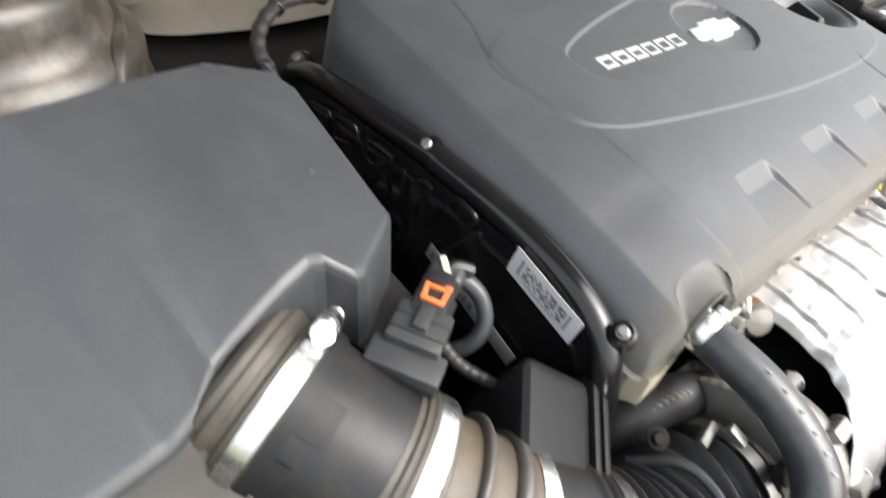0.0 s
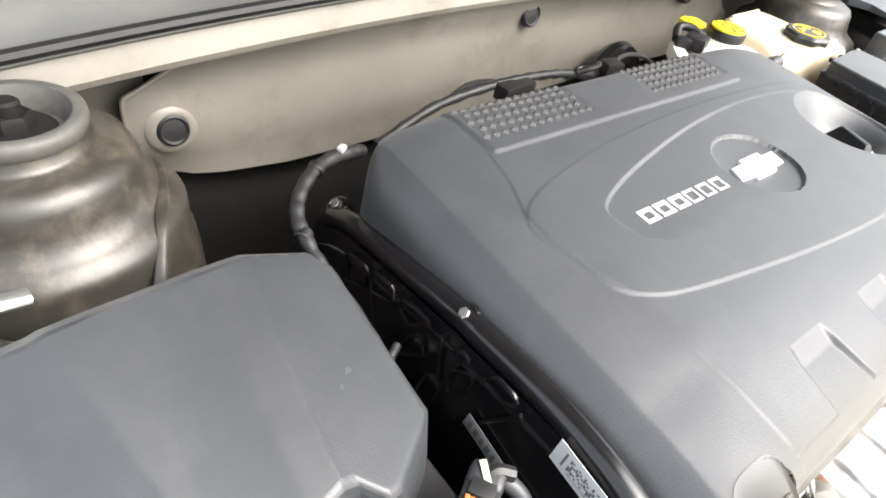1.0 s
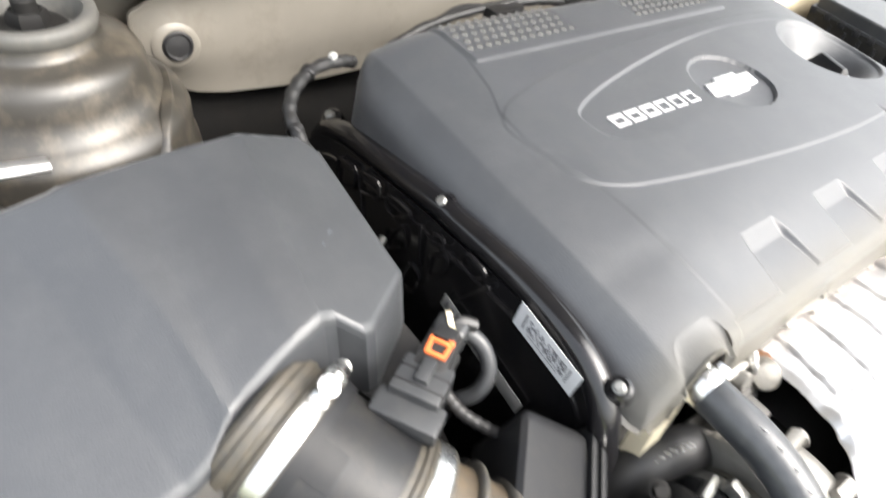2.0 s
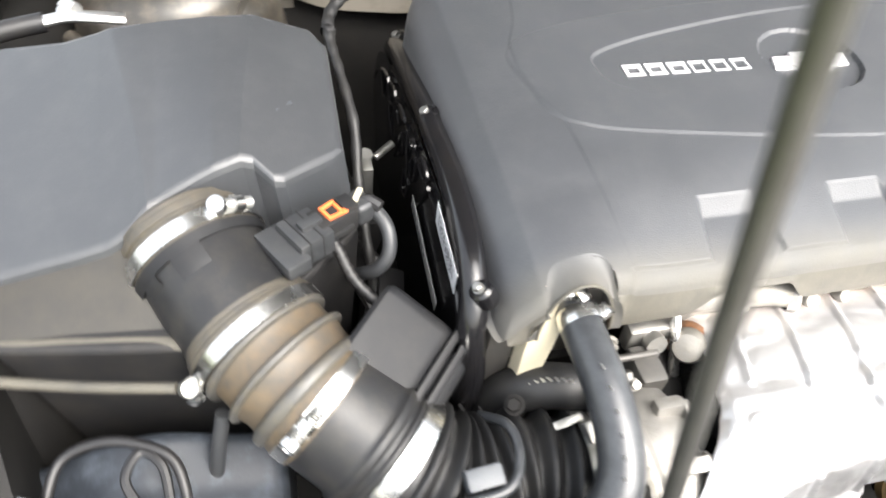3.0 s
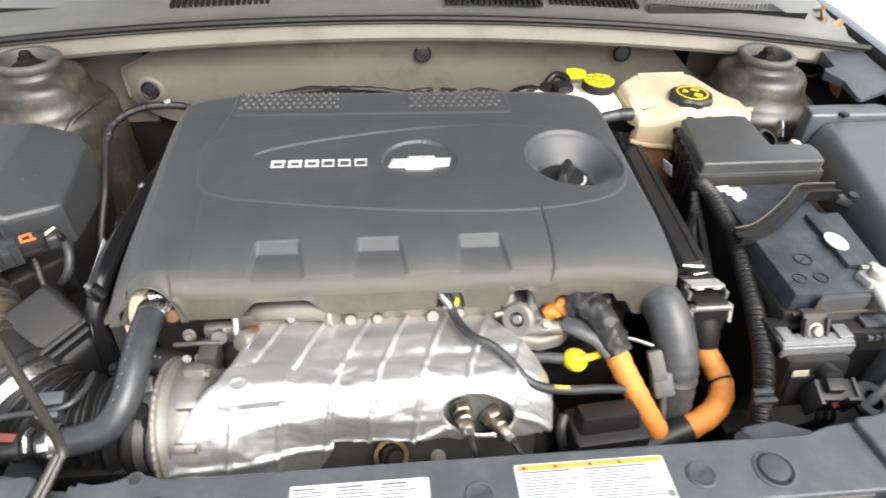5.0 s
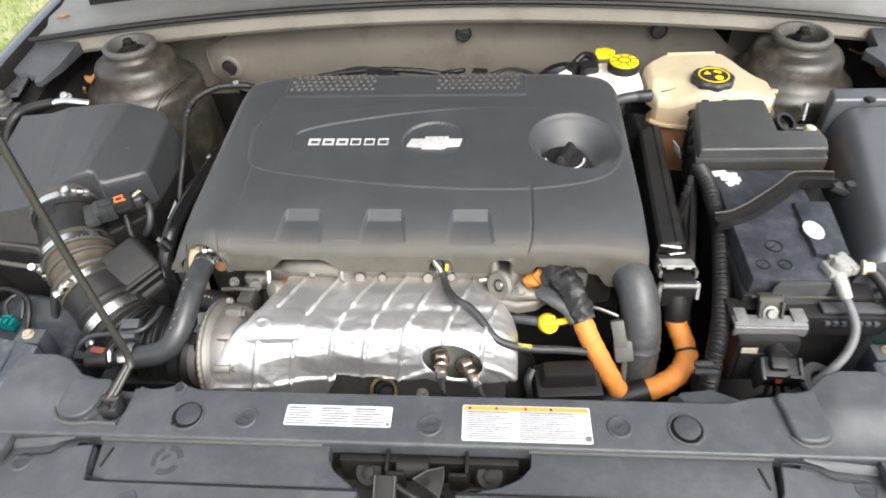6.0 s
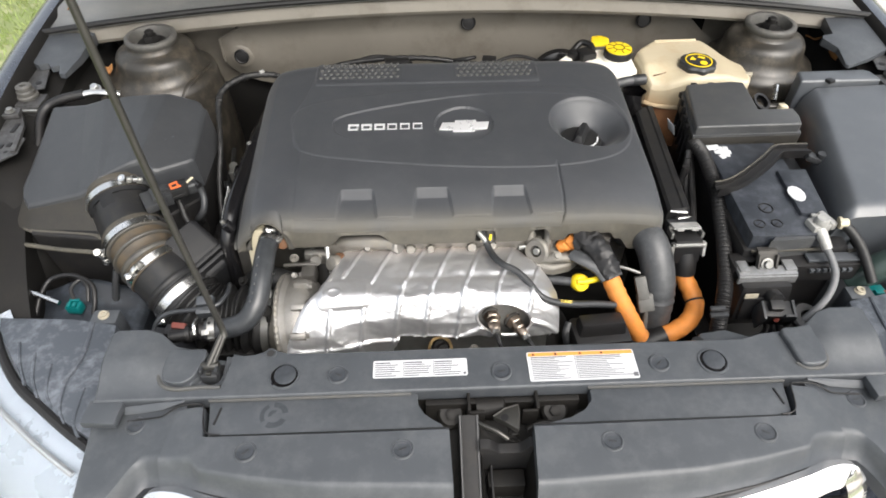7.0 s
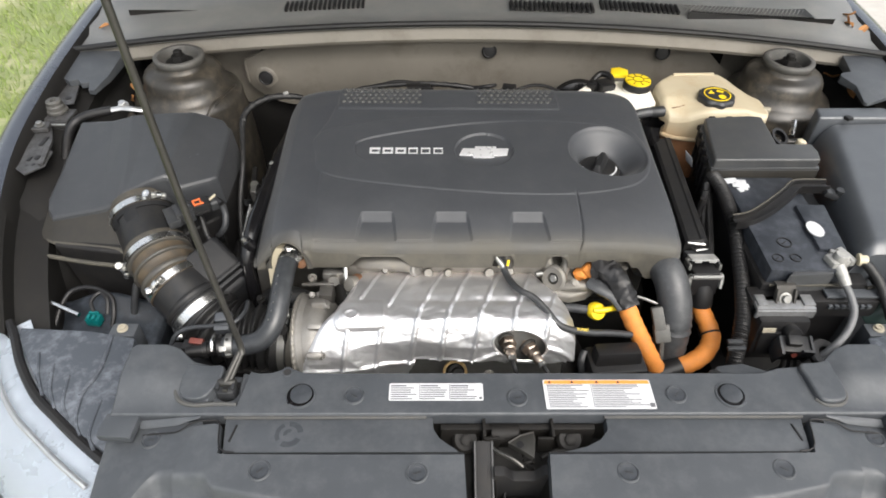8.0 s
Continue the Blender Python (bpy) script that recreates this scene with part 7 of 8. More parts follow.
    bolt = thing("flange_bolt", (-0.342, 0.198, 0.76), "dull steel flange bolt", "bolt")
    part("bolt", hex_bolt((-0.345, 0.186, 0.765), (-0.4, -0.3, 0.8), 0.005, 0.006), DARK, bolt)


coolant_hose()


def prop_rod():
    t = thing("bonnet_prop_rod", (-0.345, 0.006, 0.80), "dark steel bonnet prop rod standing on the front panel", "prop rod")
    part("pivot", joined(box((0.0205, 0.017, 0.022), (-0.3445, 0.0085, 0.793), 0.0035), box((0.004, 0.010, 0.008), (-0.3535, 0.0085, 0.805), 0.0015), box((0.004, 0.010, 0.008), (-0.3355, 0.0085, 0.805), 0.0015)), GREYCON, t, "greasy grey pivot block")
    part("pivot_pin", lathe([(0.001, -0.0105), (0.0048, -0.0105), (0.0052, -0.0095), (0.0052, 0.0095), (0.0048, 0.0105), (0.001, 0.0105)], (-0.3445, 0.0150, 0.8045), (1, 0, 0), 20), RODSTEEL, t, "worn pivot pin")
    part("latch_tongue", box((0.006, 0.006, 0.004), (-0.344, 0.0045, 0.8055), 0.001, (-25, 0, 0)), RODSTEEL, t)
    part("foot_arm", tube([(-0.3465, 0.014, 0.806), (-0.341, 0.030, 0.812), (-0.334, 0.050, 0.820)], 0.0040, 10), RODSTEEL, t)
    part("foot_arm", tube([(-0.3415, 0.014, 0.806), (-0.3365, 0.030, 0.812), (-0.3305, 0.050, 0.820)], 0.0032, 10), RODSTEEL, t)
    rod = [(-0.331, 0.047, 0.818), (-0.333, 0.054, 0.828), (-0.3375, 0.060, 0.86), (-0.356, 0.082, 1.0), (-0.378, 0.115, 1.2), (-0.410, 0.166, 1.5), (-0.448, 0.226, 1.852)]
    part("rod", tube(rod, 0.0041, 12, 6), RODSTEEL, t)
    return t


prop_rod()


def lamp_rear():
    t = thing("lamp_wiring", (-0.58, 0.18, 0.68), "black headlamp wiring loop with a teal connector", "wiring")
    part("back_box", field_block(-0.68, -0.50, lambda x: 0.125, lambda x: 0.225, lambda x, y: 0.724 + 0.012 * math.sin(40 * x) + 0.25 * max(0.0, y - 0.185), 0.012, 0.60, 40, 24), LAMPBACK, t, "dark dusty moulded box")
    part("teal_connector", joined(box((0.020, 0.014, 0.014), (-0.583, 0.164, 0.745), 0.002, (0, 0, -6)), box((0.005, 0.008, 0.006), (-0.587, 0.161, 0.754), 0.001), box((0.005, 0.008, 0.006), (-0.579, 0.160, 0.754), 0.001), box((0.014, 0.004, 0.005), (-0.583, 0.170, 0.753), 0.001)), TEAL, t, "teal plug")
    part("loop", tube([(-0.641, 0.160, 0.735), (-0.637, 0.181, 0.75), (-0.628, 0.205, 0.76), (-0.599, 0.209, 0.765), (-0.567, 0.196, 0.761), (-0.558, 0.176, 0.75), (-0.560, 0.160, 0.735)], 0.0034, 10), BLACK, t)
    part("loop", tube([(-0.583, 0.170, 0.752), (-0.590, 0.184, 0.762), (-0.582, 0.199, 0.764), (-0.570, 0.190, 0.760), (-0.567, 0.172, 0.748)], 0.0030, 8), BLACK, t)
    part("silver_rod", tube([(-0.665, 0.189, 0.760), (-0.642, 0.180, 0.761), (-0.600, 0.163, 0.757)], 0.0036, 10), STEEL, t, "bright adjuster rod")
    part("grey_sleeve", tube([(-0.672, 0.192, 0.760), (-0.655, 0.185, 0.7605)], 0.006, 12, 1, smooth=False), GREYCON, t)
    b = thing("cream_bolt", (-0.523, 0.131, 0.72), "cream plastic bolt on a grey post", "bolt")
    part("post", box((0.036, 0.024, 0.045), (-0.521, 0.127, 0.746), 0.004), PANEL, b)
    part("head", lathe([(0.0074, 0), (0.0074, 0.0015), (0.0056, 0.002), (0.0054, 0.005), (0.003, 0.0048), (0.0028, 0.003), (0.001, 0.003)], (-0.522, 0.128, 0.7685), sides=20), DULLCREAM, b)
    copy_thing(b, pose(0.523, 0.131, 0.72))
    u = thing("green_plug", (0.558, 0.135, 0.72), "teal plug with a red lock behind the headlamp", "connector")
    part("plug", joined(box((0.024, 0.018, 0.020), (0.558, 0.137, 0.750), 0.002, (0, 0, 8)), box((0.012, 0.008, 0.006), (0.556, 0.130, 0.762), 0.001)), TEAL, u)
    part("red_lock", box((0.010, 0.006, 0.005), (0.566, 0.131, 0.761), 0.001, (0, 0, 8)), REDPLASTIC, u, "small red lock")
    v = thing("green_bottle", (0.575, 0.160, 0.70), "dark green plastic bottle behind the headlamp", "bottle")
    ax = Vector((0.62, -0.05, 0.58)).normalized()
    part("body", lathe([(0.001, -0.050), (0.017, -0.049), (0.0195, -0.045), (0.0200, 0.0), (0.0200, 0.038), (0.018, 0.041), (0.001, 0.042)], (0.562, 0.158, 0.786), tuple(ax), 32), BOTTLEGREEN, v)
    part("cap", lathe([(0.0215, 0.036), (0.0220, 0.038), (0.0220, 0.056), (0.020, 0.059), (0.001, 0.060)], (0.562, 0.158, 0.786), tuple(ax), 32), GREYCON, v, "grey screw cap")
    part("bracket", box((0.016, 0.020, 0.12), (0.556, 0.160, 0.715), 0.003), BLACK, v)
    p = thing("steel_tube", (-0.50, 0.16, 0.62), "thin dark upright steel tube", "tube")
    part("tube", tube([(-0.533, 0.214, 0.768), (-0.543, 0.199, 0.73), (-0.556, 0.18, 0.66), (-0.556, 0.18, 0.58)], 0.0050, 10), GREYCON, p)
    hs = thing("lamp_hose", (-0.62, 0.54, 0.80), "dark hose with a bright fitting behind the air filter box", "hose")
    part("hose", tube([(-0.708, 0.40, 0.80), (-0.712, 0.455, 0.832), (-0.715, 0.490, 0.850), (-0.706, 0.510, 0.860), (-0.682, 0.519, 0.867), (-0.65, 0.527, 0.870)], 0.0078, 14), BLACK, hs)
    part("bright_fitting", tube([(-0.660, 0.524, 0.870), (-0.634, 0.528, 0.873), (-0.612, 0.526, 0.873), (-0.592, 0.530, 0.868)], 0.0060, 12, squash=0.7), SILVERPIPE, hs, "bright metal fitting")
    part("fitting_nut", hex_bolt((-0.632, 0.536, 0.873), (0, -0.3, 1), 0.0065, 0.010), SILVERPIPE, hs)


lamp_rear()


# ---- right side of the bay ----
def brake_reservoir():
    t = thing("brake_fluid_reservoir", (0.266, 0.625, 0.78), "milky white brake fluid reservoir with a yellow cap", "fluid reservoir")
    shape = [(0.215, 0.595), (0.235, 0.580), (0.297, 0.578), (0.312, 0.592), (0.312, 0.64), (0.302, 0.667), (0.25, 0.672), (0.222, 0.645)]
    part("body", prism(shape, 0.79, 0.856, 0.008, segments=3), RESERVOIR, t)
    c = (0.283, 0.634, 0.851)
    part("neck", lathe([(0.026, -0.01), (0.026, 0.010), (0.001, 0.010)], c, sides=30), RESERVOIR, t)
    cap = part("cap_skirt", lathe([(0.0255, 0.006), (0.026, 0.010), (0.026, 0.020), (0.0245, 0.023), (0.001, 0.0235)], c, sides=40, wobble=lambda a: 1 + 0.012 * math.sin(20 * a)), BLACK, t, "black ribbed cap edge")
    part("cap_top", lathe([(0.0238, 0.0225), (0.0232, 0.0255), (0.014, 0.0265), (0.001, 0.0265)], c, sides=40), YELLOW, cap, "yellow cap top")
    for k in range(8):
        a = radians(45 * k + 10)
        part("cap_mark", box((0.012, 0.0013, 0.001), (c[0] + 0.016 * math.cos(a), c[1] + 0.016 * math.sin(a), c[2] + 0.0264), 0.0002, (0, 0, math.degrees(a))), BLACK, cap)
    part("cap_ring", lathe([(0.0105, 0.0262), (0.0105, 0.0271), (0.009, 0.0271), (0.009, 0.0262)], c, sides=28), BLACK, cap)
    part("yellow_flag", prism([(0.238, 0.660), (0.272, 0.660), (0.276, 0.682), (0.262, 0.694), (0.244, 0.690)], 0.866, 0.872, 0.003), YELLOW, t, "yellow tab")
    part("connector", joined(box((0.030, 0.030, 0.020), (0.226, 0.642, 0.858), 0.005, (0, 0, 20)), box((0.018, 0.02, 0.02), (0.205, 0.648, 0.855), 0.004, (0, 0, 40))), BLACK, t, "black plug")
    part("hose", tube([(0.205, 0.66, 0.858), (0.222, 0.672, 0.868), (0.238, 0.658, 0.868), (0.235, 0.635, 0.855), (0.225, 0.615, 0.83)], 0.006, 10), BLACK, t)
    b = thing("brake_booster", (0.21, 0.71, 0.68), "black brake booster shell behind the reservoir", "brake booster")
    part("shell", lathe([(0.055, 0.0), (0.060, 0.01), (0.056, 0.02), (0.04, 0.028), (0.03, 0.03), (0.001, 0.03)], (0.20, 0.745, 0.76), (0, -1, 0.1), 40), GLOSSBLACK, b)
    part("bright_wedge", prism([(0.155, 0.615), (0.178, 0.612), (0.215, 0.655), (0.205, 0.668)], 0.835, 0.853, 0.003), RESERVOIR, b, "pale plastic wedge")


brake_reservoir()


def coolant_tank():
    t = thing("coolant_tank", (0.41, 0.60, 0.70), "yellowed translucent coolant tank with a dark cap", "coolant tank")
    front = table([0.318, 0.33, 0.36, 0.40, 0.50, 0.512], [0.575, 0.556, 0.545, 0.540, 0.545, 0.565])
    back = table([0.318, 0.335, 0.36, 0.45, 0.475, 0.50, 0.512], [0.64, 0.662, 0.684, 0.684, 0.648, 0.618, 0.60])
    height = lambda x, y: 0.866 - 0.012 * float(ease(0.45, 0.50, x)) - 0.020 * float(ease(0.60, 0.545, y)) * float(ease(0.40, 0.33, x)) + 0.001 * math.sin(50 * x)  # noqa: E731
    part("tank", field_block(0.318, 0.512, front, back, height, 0.012, 0.806, 60, 40), TANK, t)
    part("lower_shell", field_block(0.319, 0.511, lambda x: front(x) + 0.001, lambda x: back(x) - 0.001, lambda x, y: 0.808, 0.002, 0.72, 40, 20), TANKLOW, t, "coolant-stained lower half")
    part("seam", tube([(0.316, 0.60, 0.815), (0.32, 0.56, 0.81), (0.36, 0.541, 0.808), (0.44, 0.537, 0.808), (0.51, 0.555, 0.81)], 0.004, 8), TANK, t)
    part("cover_lip", tube([(0.362, 0.674, 0.866), (0.44, 0.675, 0.867)], 0.003, 8, 2), TANK, t)
    part("side_stub", tube([(0.503, 0.575, 0.850), (0.515, 0.572, 0.851)], 0.0048, 10, 1, smooth=False), DULLCREAM, t)
    c = (0.413, 0.580, 0.858)
    cap = part("cap", lathe([(0.027, -0.002), (0.031, 0.002), (0.032, 0.015), (0.029, 0.019), (0.001, 0.0195)], c, sides=48, wobble=lambda a: 1 + 0.045 * math.cos(8 * a)), GREYCON, t, "dark lobed cap")
    part("ring_mark", lathe([(0.0235, 0.0192), (0.0235, 0.0203), (0.0217, 0.0203), (0.0217, 0.0192)], c, sides=40), YELLOW, cap, "yellow ring mark")
    part("sign_mark", prism([(c[0] - 0.015, c[1] + 0.003), (c[0] - 0.004, c[1] + 0.003), (c[0] - 0.008, c[1] + 0.013)], c[2] + 0.019, c[2] + 0.0202, 0), YELLOW, cap)
    part("sign_mark", lathe([(0.0065, 0.0192), (0.0065, 0.0202), (0.001, 0.0202)], (c[0] + 0.006, c[1] - 0.009, c[2]), sides=20), YELLOW, cap)
    part("sign_mark", box((0.012, 0.006, 0.001), (c[0] + 0.008, c[1] + 0.010, c[2] + 0.0197), 0.0003, (0, 0, -30)), YELLOW, cap)
    part("rust_stain", joined(box((0.022, 0.005, 0.0008), (0.345, 0.573, 0.8560), 0.0003, (-14, -6, 14)), box((0.010, 0.004, 0.0008), (0.357, 0.576, 0.8585), 0.0003, (-14, -6, 34))), RUSTY, t, "rusty stain")
    p = thing("rubber_pipe", (0.29, 0.565, 0.78), "grey rubber pipe with a crimped end", "pipe")
    part("pipe", tube([(0.235, 0.555, 0.82), (0.262, 0.560, 0.842), (0.285, 0.563, 0.849), (0.308, 0.565, 0.850)], 0.0085, 14), RUBBER, p)
    part("sleeve", lathe([(0.009, 0), (0.0098, 0.002), (0.0098, 0.022), (0.008, 0.024), (0.001, 0.024)], (0.296, 0.564, 0.850), (1, 0.06, 0.03), 18), GREYCON, p)
    bag = thing("black_wrap", (0.295, 0.548, 0.74), "crumpled black protective wrap", "wrap")
    rows = []
    for i, h in enumerate(np.linspace(0.74, 0.842, 10)):
        rows.append([(0.295 + (0.026 - 0.006 * (i / 9)) * math.cos(a) * (1 + 0.15 * math.sin(5 * a + i)), 0.545 + 0.022 * math.sin(a) * (1 + 0.12 * math.sin(4 * a + 2 * i)), h) for a in np.linspace(0, 2 * math.pi, 25)])
    part("wrap", grid_mesh(np.array(rows)), GLOSSBLACK, bag)


coolant_tank()


def fuse_box():
    t = thing("fuse_box", (0.43, 0.46, 0.74), "dark grey plastic fuse box with a stepped lid", "fuse box")
    lid = [(0.352, 0.394), (0.523, 0.396), (0.529, 0.42), (0.527, 0.441), (0.470, 0.441), (0.476, 0.524), (0.455, 0.528), (0.375, 0.520)]
    part("lid", prism(lid, 0.846, 0.866, 0.004, segments=3), PLASTIC, t, "flat stepped lid")
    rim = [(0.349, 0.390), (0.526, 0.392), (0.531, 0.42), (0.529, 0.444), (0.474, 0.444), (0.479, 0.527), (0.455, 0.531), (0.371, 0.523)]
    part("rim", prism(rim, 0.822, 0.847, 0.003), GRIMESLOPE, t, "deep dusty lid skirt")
    part("rim_step", prism([(x, y + 0.001) for x, y in rim], 0.8465, 0.8505, 0.0015), PLASTIC, t)
    body = [(0.352, 0.398), (0.515, 0.399), (0.515, 0.435), (0.465, 0.437), (0.470, 0.515), (0.378, 0.512)]
    part("body", prism(body, 0.70, 0.840, 0.003), BLACK, t, "black box body")
    for k in range(5):
        x, y = 0.349 + 0.0052 * k, 0.412 + 0.024 * k
        part("side_rib", box((0.006, 0.004, 0.055), (x + 0.001, y, 0.812), 0.001, (0, 0, 12)), BLACK, t)
        part("side_clip", box((0.006, 0.009, 0.009), (x + 0.001, y + 0.010, 0.846), 0.0015, (0, 0, 12)), BLACK, t)
    part("white_tag", box((0.001, 0.022, 0.022), (0.346, 0.468, 0.815), 0.0003, (0, -18, 12)), WHITE, t, "white paper tag")
    for x in (0.39, 0.42, 0.452):
        part("lid_clip", box((0.010, 0.006, 0.006), (x, 0.524, 0.862), 0.001), BLACK, t)
    return t


fuse_box()


def battery():
    t = thing("car_battery", (0.43, 0.27, 0.64), "black car battery with a grey cable clamp", "battery")
    case = [(0.362, 0.172), (0.512, 0.172), (0.525, 0.385), (0.362, 0.385)]
    part("case", prism(case, 0.64, 0.812, 0.004), BLACK, t)
    lid = [(0.368, 0.176), (0.470, 0.176), (0.480, 0.30), (0.485, 0.388), (0.372, 0.388)]
    part("lid", prism(lid, 0.805, 0.836, 0.003), BATTERYLID, t, "dark dusty battery lid")
    grey = [(0.449, 0.213), (0.487, 0.211), (0.500, 0.312), (0.455, 0.312)]
    part("terminal_cover", prism(grey, 0.80, 0.842, 0.003), BATTERYLID, t, "black terminal cover")
    part("white_dot", prism([(0.460 + 0.019 * math.cos(a) * 0.62, 0.2545 + 0.017 * math.sin(a)) for a in np.linspace(0, 2 * math.pi, 12, endpoint=False)], 0.8415, 0.8430, 0), WHITE, t, "white round sticker")
    wedge = [(0.390, 0.168), (0.455, 0.172), (0.449, 0.206), (0.439, 0.208)]
    part("front_wedge", prism(wedge, 0.80, 0.833, 0.002), PLASTIC, t, "dark wedge cover")
    for x, y, r in ((0.408, 0.232, 0.0105), (0.411, 0.200, 0.008), (0.386, 0.200, 0.008)):
        part("cell_ring", lathe([(r, 0), (r, 0.0012), (r * 0.84, 0.0012), (r * 0.84, 0)], (x, y, 0.836), sides=26), BLACK, t)
        part("cell_mark", box((r, 0.0015, 0.0012), (x, y, 0.8362), 0.0002, (0, 0, 35)), BLACK, t)
    ledge = [(0.345, 0.150), (0.525, 0.150), (0.525, 0.180), (0.345, 0.180)]
    part("front_ledge", prism(ledge, 0.77, 0.800, 0.003), BLACK, t)
    part("ledge_strip", box((0.085, 0.016, 0.004), (0.492, 0.163, 0.803), 0.0015), PANEL, t)
    for k in range(7):
        part("ledge_rib", box((0.006, 0.006, 0.006), (0.455 + 0.009 * k, 0.149, 0.792), 0.001), PANEL, t)
    part("step_edge", box((0.098, 0.003, 0.003), (0.420, 0.1705, 0.8120), 0.001), LIP, t, "dusty moulded edge")
    part("side_tray", joined(box((0.004, 0.060, 0.010), (0.530, 0.200, 0.806), 0.001, (0, 0, -6)), box((0.020, 0.004, 0.010), (0.520, 0.172, 0.804), 0.001, (0, 0, 10))), GRIMESLOPE, t, "dusty tray rim")
    part("tray", prism([(0.335, 0.140), (0.54, 0.140), (0.54, 0.40), (0.335, 0.40)], 0.60, 0.645, 0.004), BLACK, t)
    for x in (0.37, 0.50):
        part("tray_leg", box((0.03, 0.2, 0.35), (x, 0.28, 0.43), 0.004), DARK, t)
    # hold-down strap
    line = spline([(0.350, 0.276, 0.842), (0.372, 0.279, 0.844), (0.395, 0.291, 0.846), (0.42, 0.309, 0.848), (0.448, 0.331, 0.850), (0.465, 0.347, 0.851), (0.480, 0.352, 0.851), (0.520, 0.353, 0.850)], 6)
    channel = []
    for i, p in enumerate(line):
        d = line[min(i + 1, len(line) - 1)] - line[max(i - 1, 0)]
        n = Vector((-d.y, d.x, 0)).normalized()
        channel.append([tuple(p + n * w + Vector((0, 0, h))) for w, h in ((-0.0095, -0.012), (-0.0095, 0.002), (-0.0075, 0.002), (-0.0070, -0.003), (0.0040, -0.003), (0.0046, 0.003), (0.0080, 0.003), (0.0085, -0.012))])
    s = part("strap", grid_mesh(np.array(channel)), BLACK, t, "black channel-shaped hold-down strap", sharp=30)
    # thin lighter strip along the channel's raised edge
    part("strap_edge", tube([tuple(Vector(r[6]) + Vector((-0.001, -0.001, 0.0002))) for r in channel], 0.0011, 6, smooth=False), LIP, s, "lighter strap edge")
    part("strap_end", joined(box((0.03, 0.018, 0.010), (0.528, 0.342, 0.838), 0.003, (0, 20, -10)), lathe([(0.007, 0), (0.007, 0.006), (0.001, 0.006)], (0.537, 0.340, 0.842), (0, 0, 1), 10)), GREYCON, s)
    star = joined(box((0.020, 0.012, 0.001), (0.381, 0.378, 0.8368), 0.0002, (0, 0, 8)), box((0.008, 0.026, 0.001), (0.398, 0.366, 0.8374), 0.0002, (0, 0, -9)), box((0.008, 0.010, 0.001), (0.388, 0.354, 0.8369), 0.0002, (0, 0, 20)), box((0.010, 0.022, 0.001), (0.392, 0.368, 0.8370), 0.0002, (0, 0, 12)), box((0.026, 0.009, 0.001), (0.392, 0.365, 0.8372), 0.0002, (0, 0, -4)))
    part("torn_sticker", star, WHITE, t, "torn white sticker")
    # clamp and cable
    term = part("terminal_clamp", joined(box((0.028, 0.022, 0.014), (0.464, 0.192, 0.838), 0.004, (0, 0, 12)), lathe([(0.009, 0), (0.010, 0.012), (0.008, 0.016), (0.001, 0.016)], (0.465, 0.190, 0.838), sides=18), box((0.010, 0.030, 0.012), (0.479, 0.199, 0.840), 0.003, (0, 0, 20)), box((0.022, 0.008, 0.010), (0.472, 0.206, 0.838), 0.002, (0, 0, -15))), LEAD, t, "dull pale lead terminal clamp")
    part("clamp_bolt", hex_bolt((0.489, 0.188, 0.845), (1, -0.2, 0.2), 0.006, 0.012), CREAM, term)
    part("cable_lug", tube([(0.464, 0.184, 0.836), (0.467, 0.172, 0.830), (0.470, 0.160, 0.822)], lambda k: 0.0085 - 0.002 * k, 12), LEAD, term)
    part("cable", tube([(0.468, 0.162, 0.824), (0.475, 0.147, 0.812), (0.476, 0.130, 0.800), (0.466, 0.112, 0.786), (0.447, 0.096, 0.775), (0.43, 0.09, 0.755)], 0.0049, 14), BRAID, t, "pale grey earth cable")
    part("positive_cable", tube([(0.495, 0.195, 0.84), (0.510, 0.186, 0.832), (0.524, 0.164, 0.815), (0.535, 0.13, 0.785)], 0.0068, 12), BLACKRUBBER, t)
    part("cable_eye", lathe([(0.010, 0), (0.022, 0), (0.023, 0.006), (0.021, 0.009), (0.011, 0.009)], (0.436, 0.094, 0.752), (0.2, -0.3, 1), 26), BLACK, t)
    return t


battery()


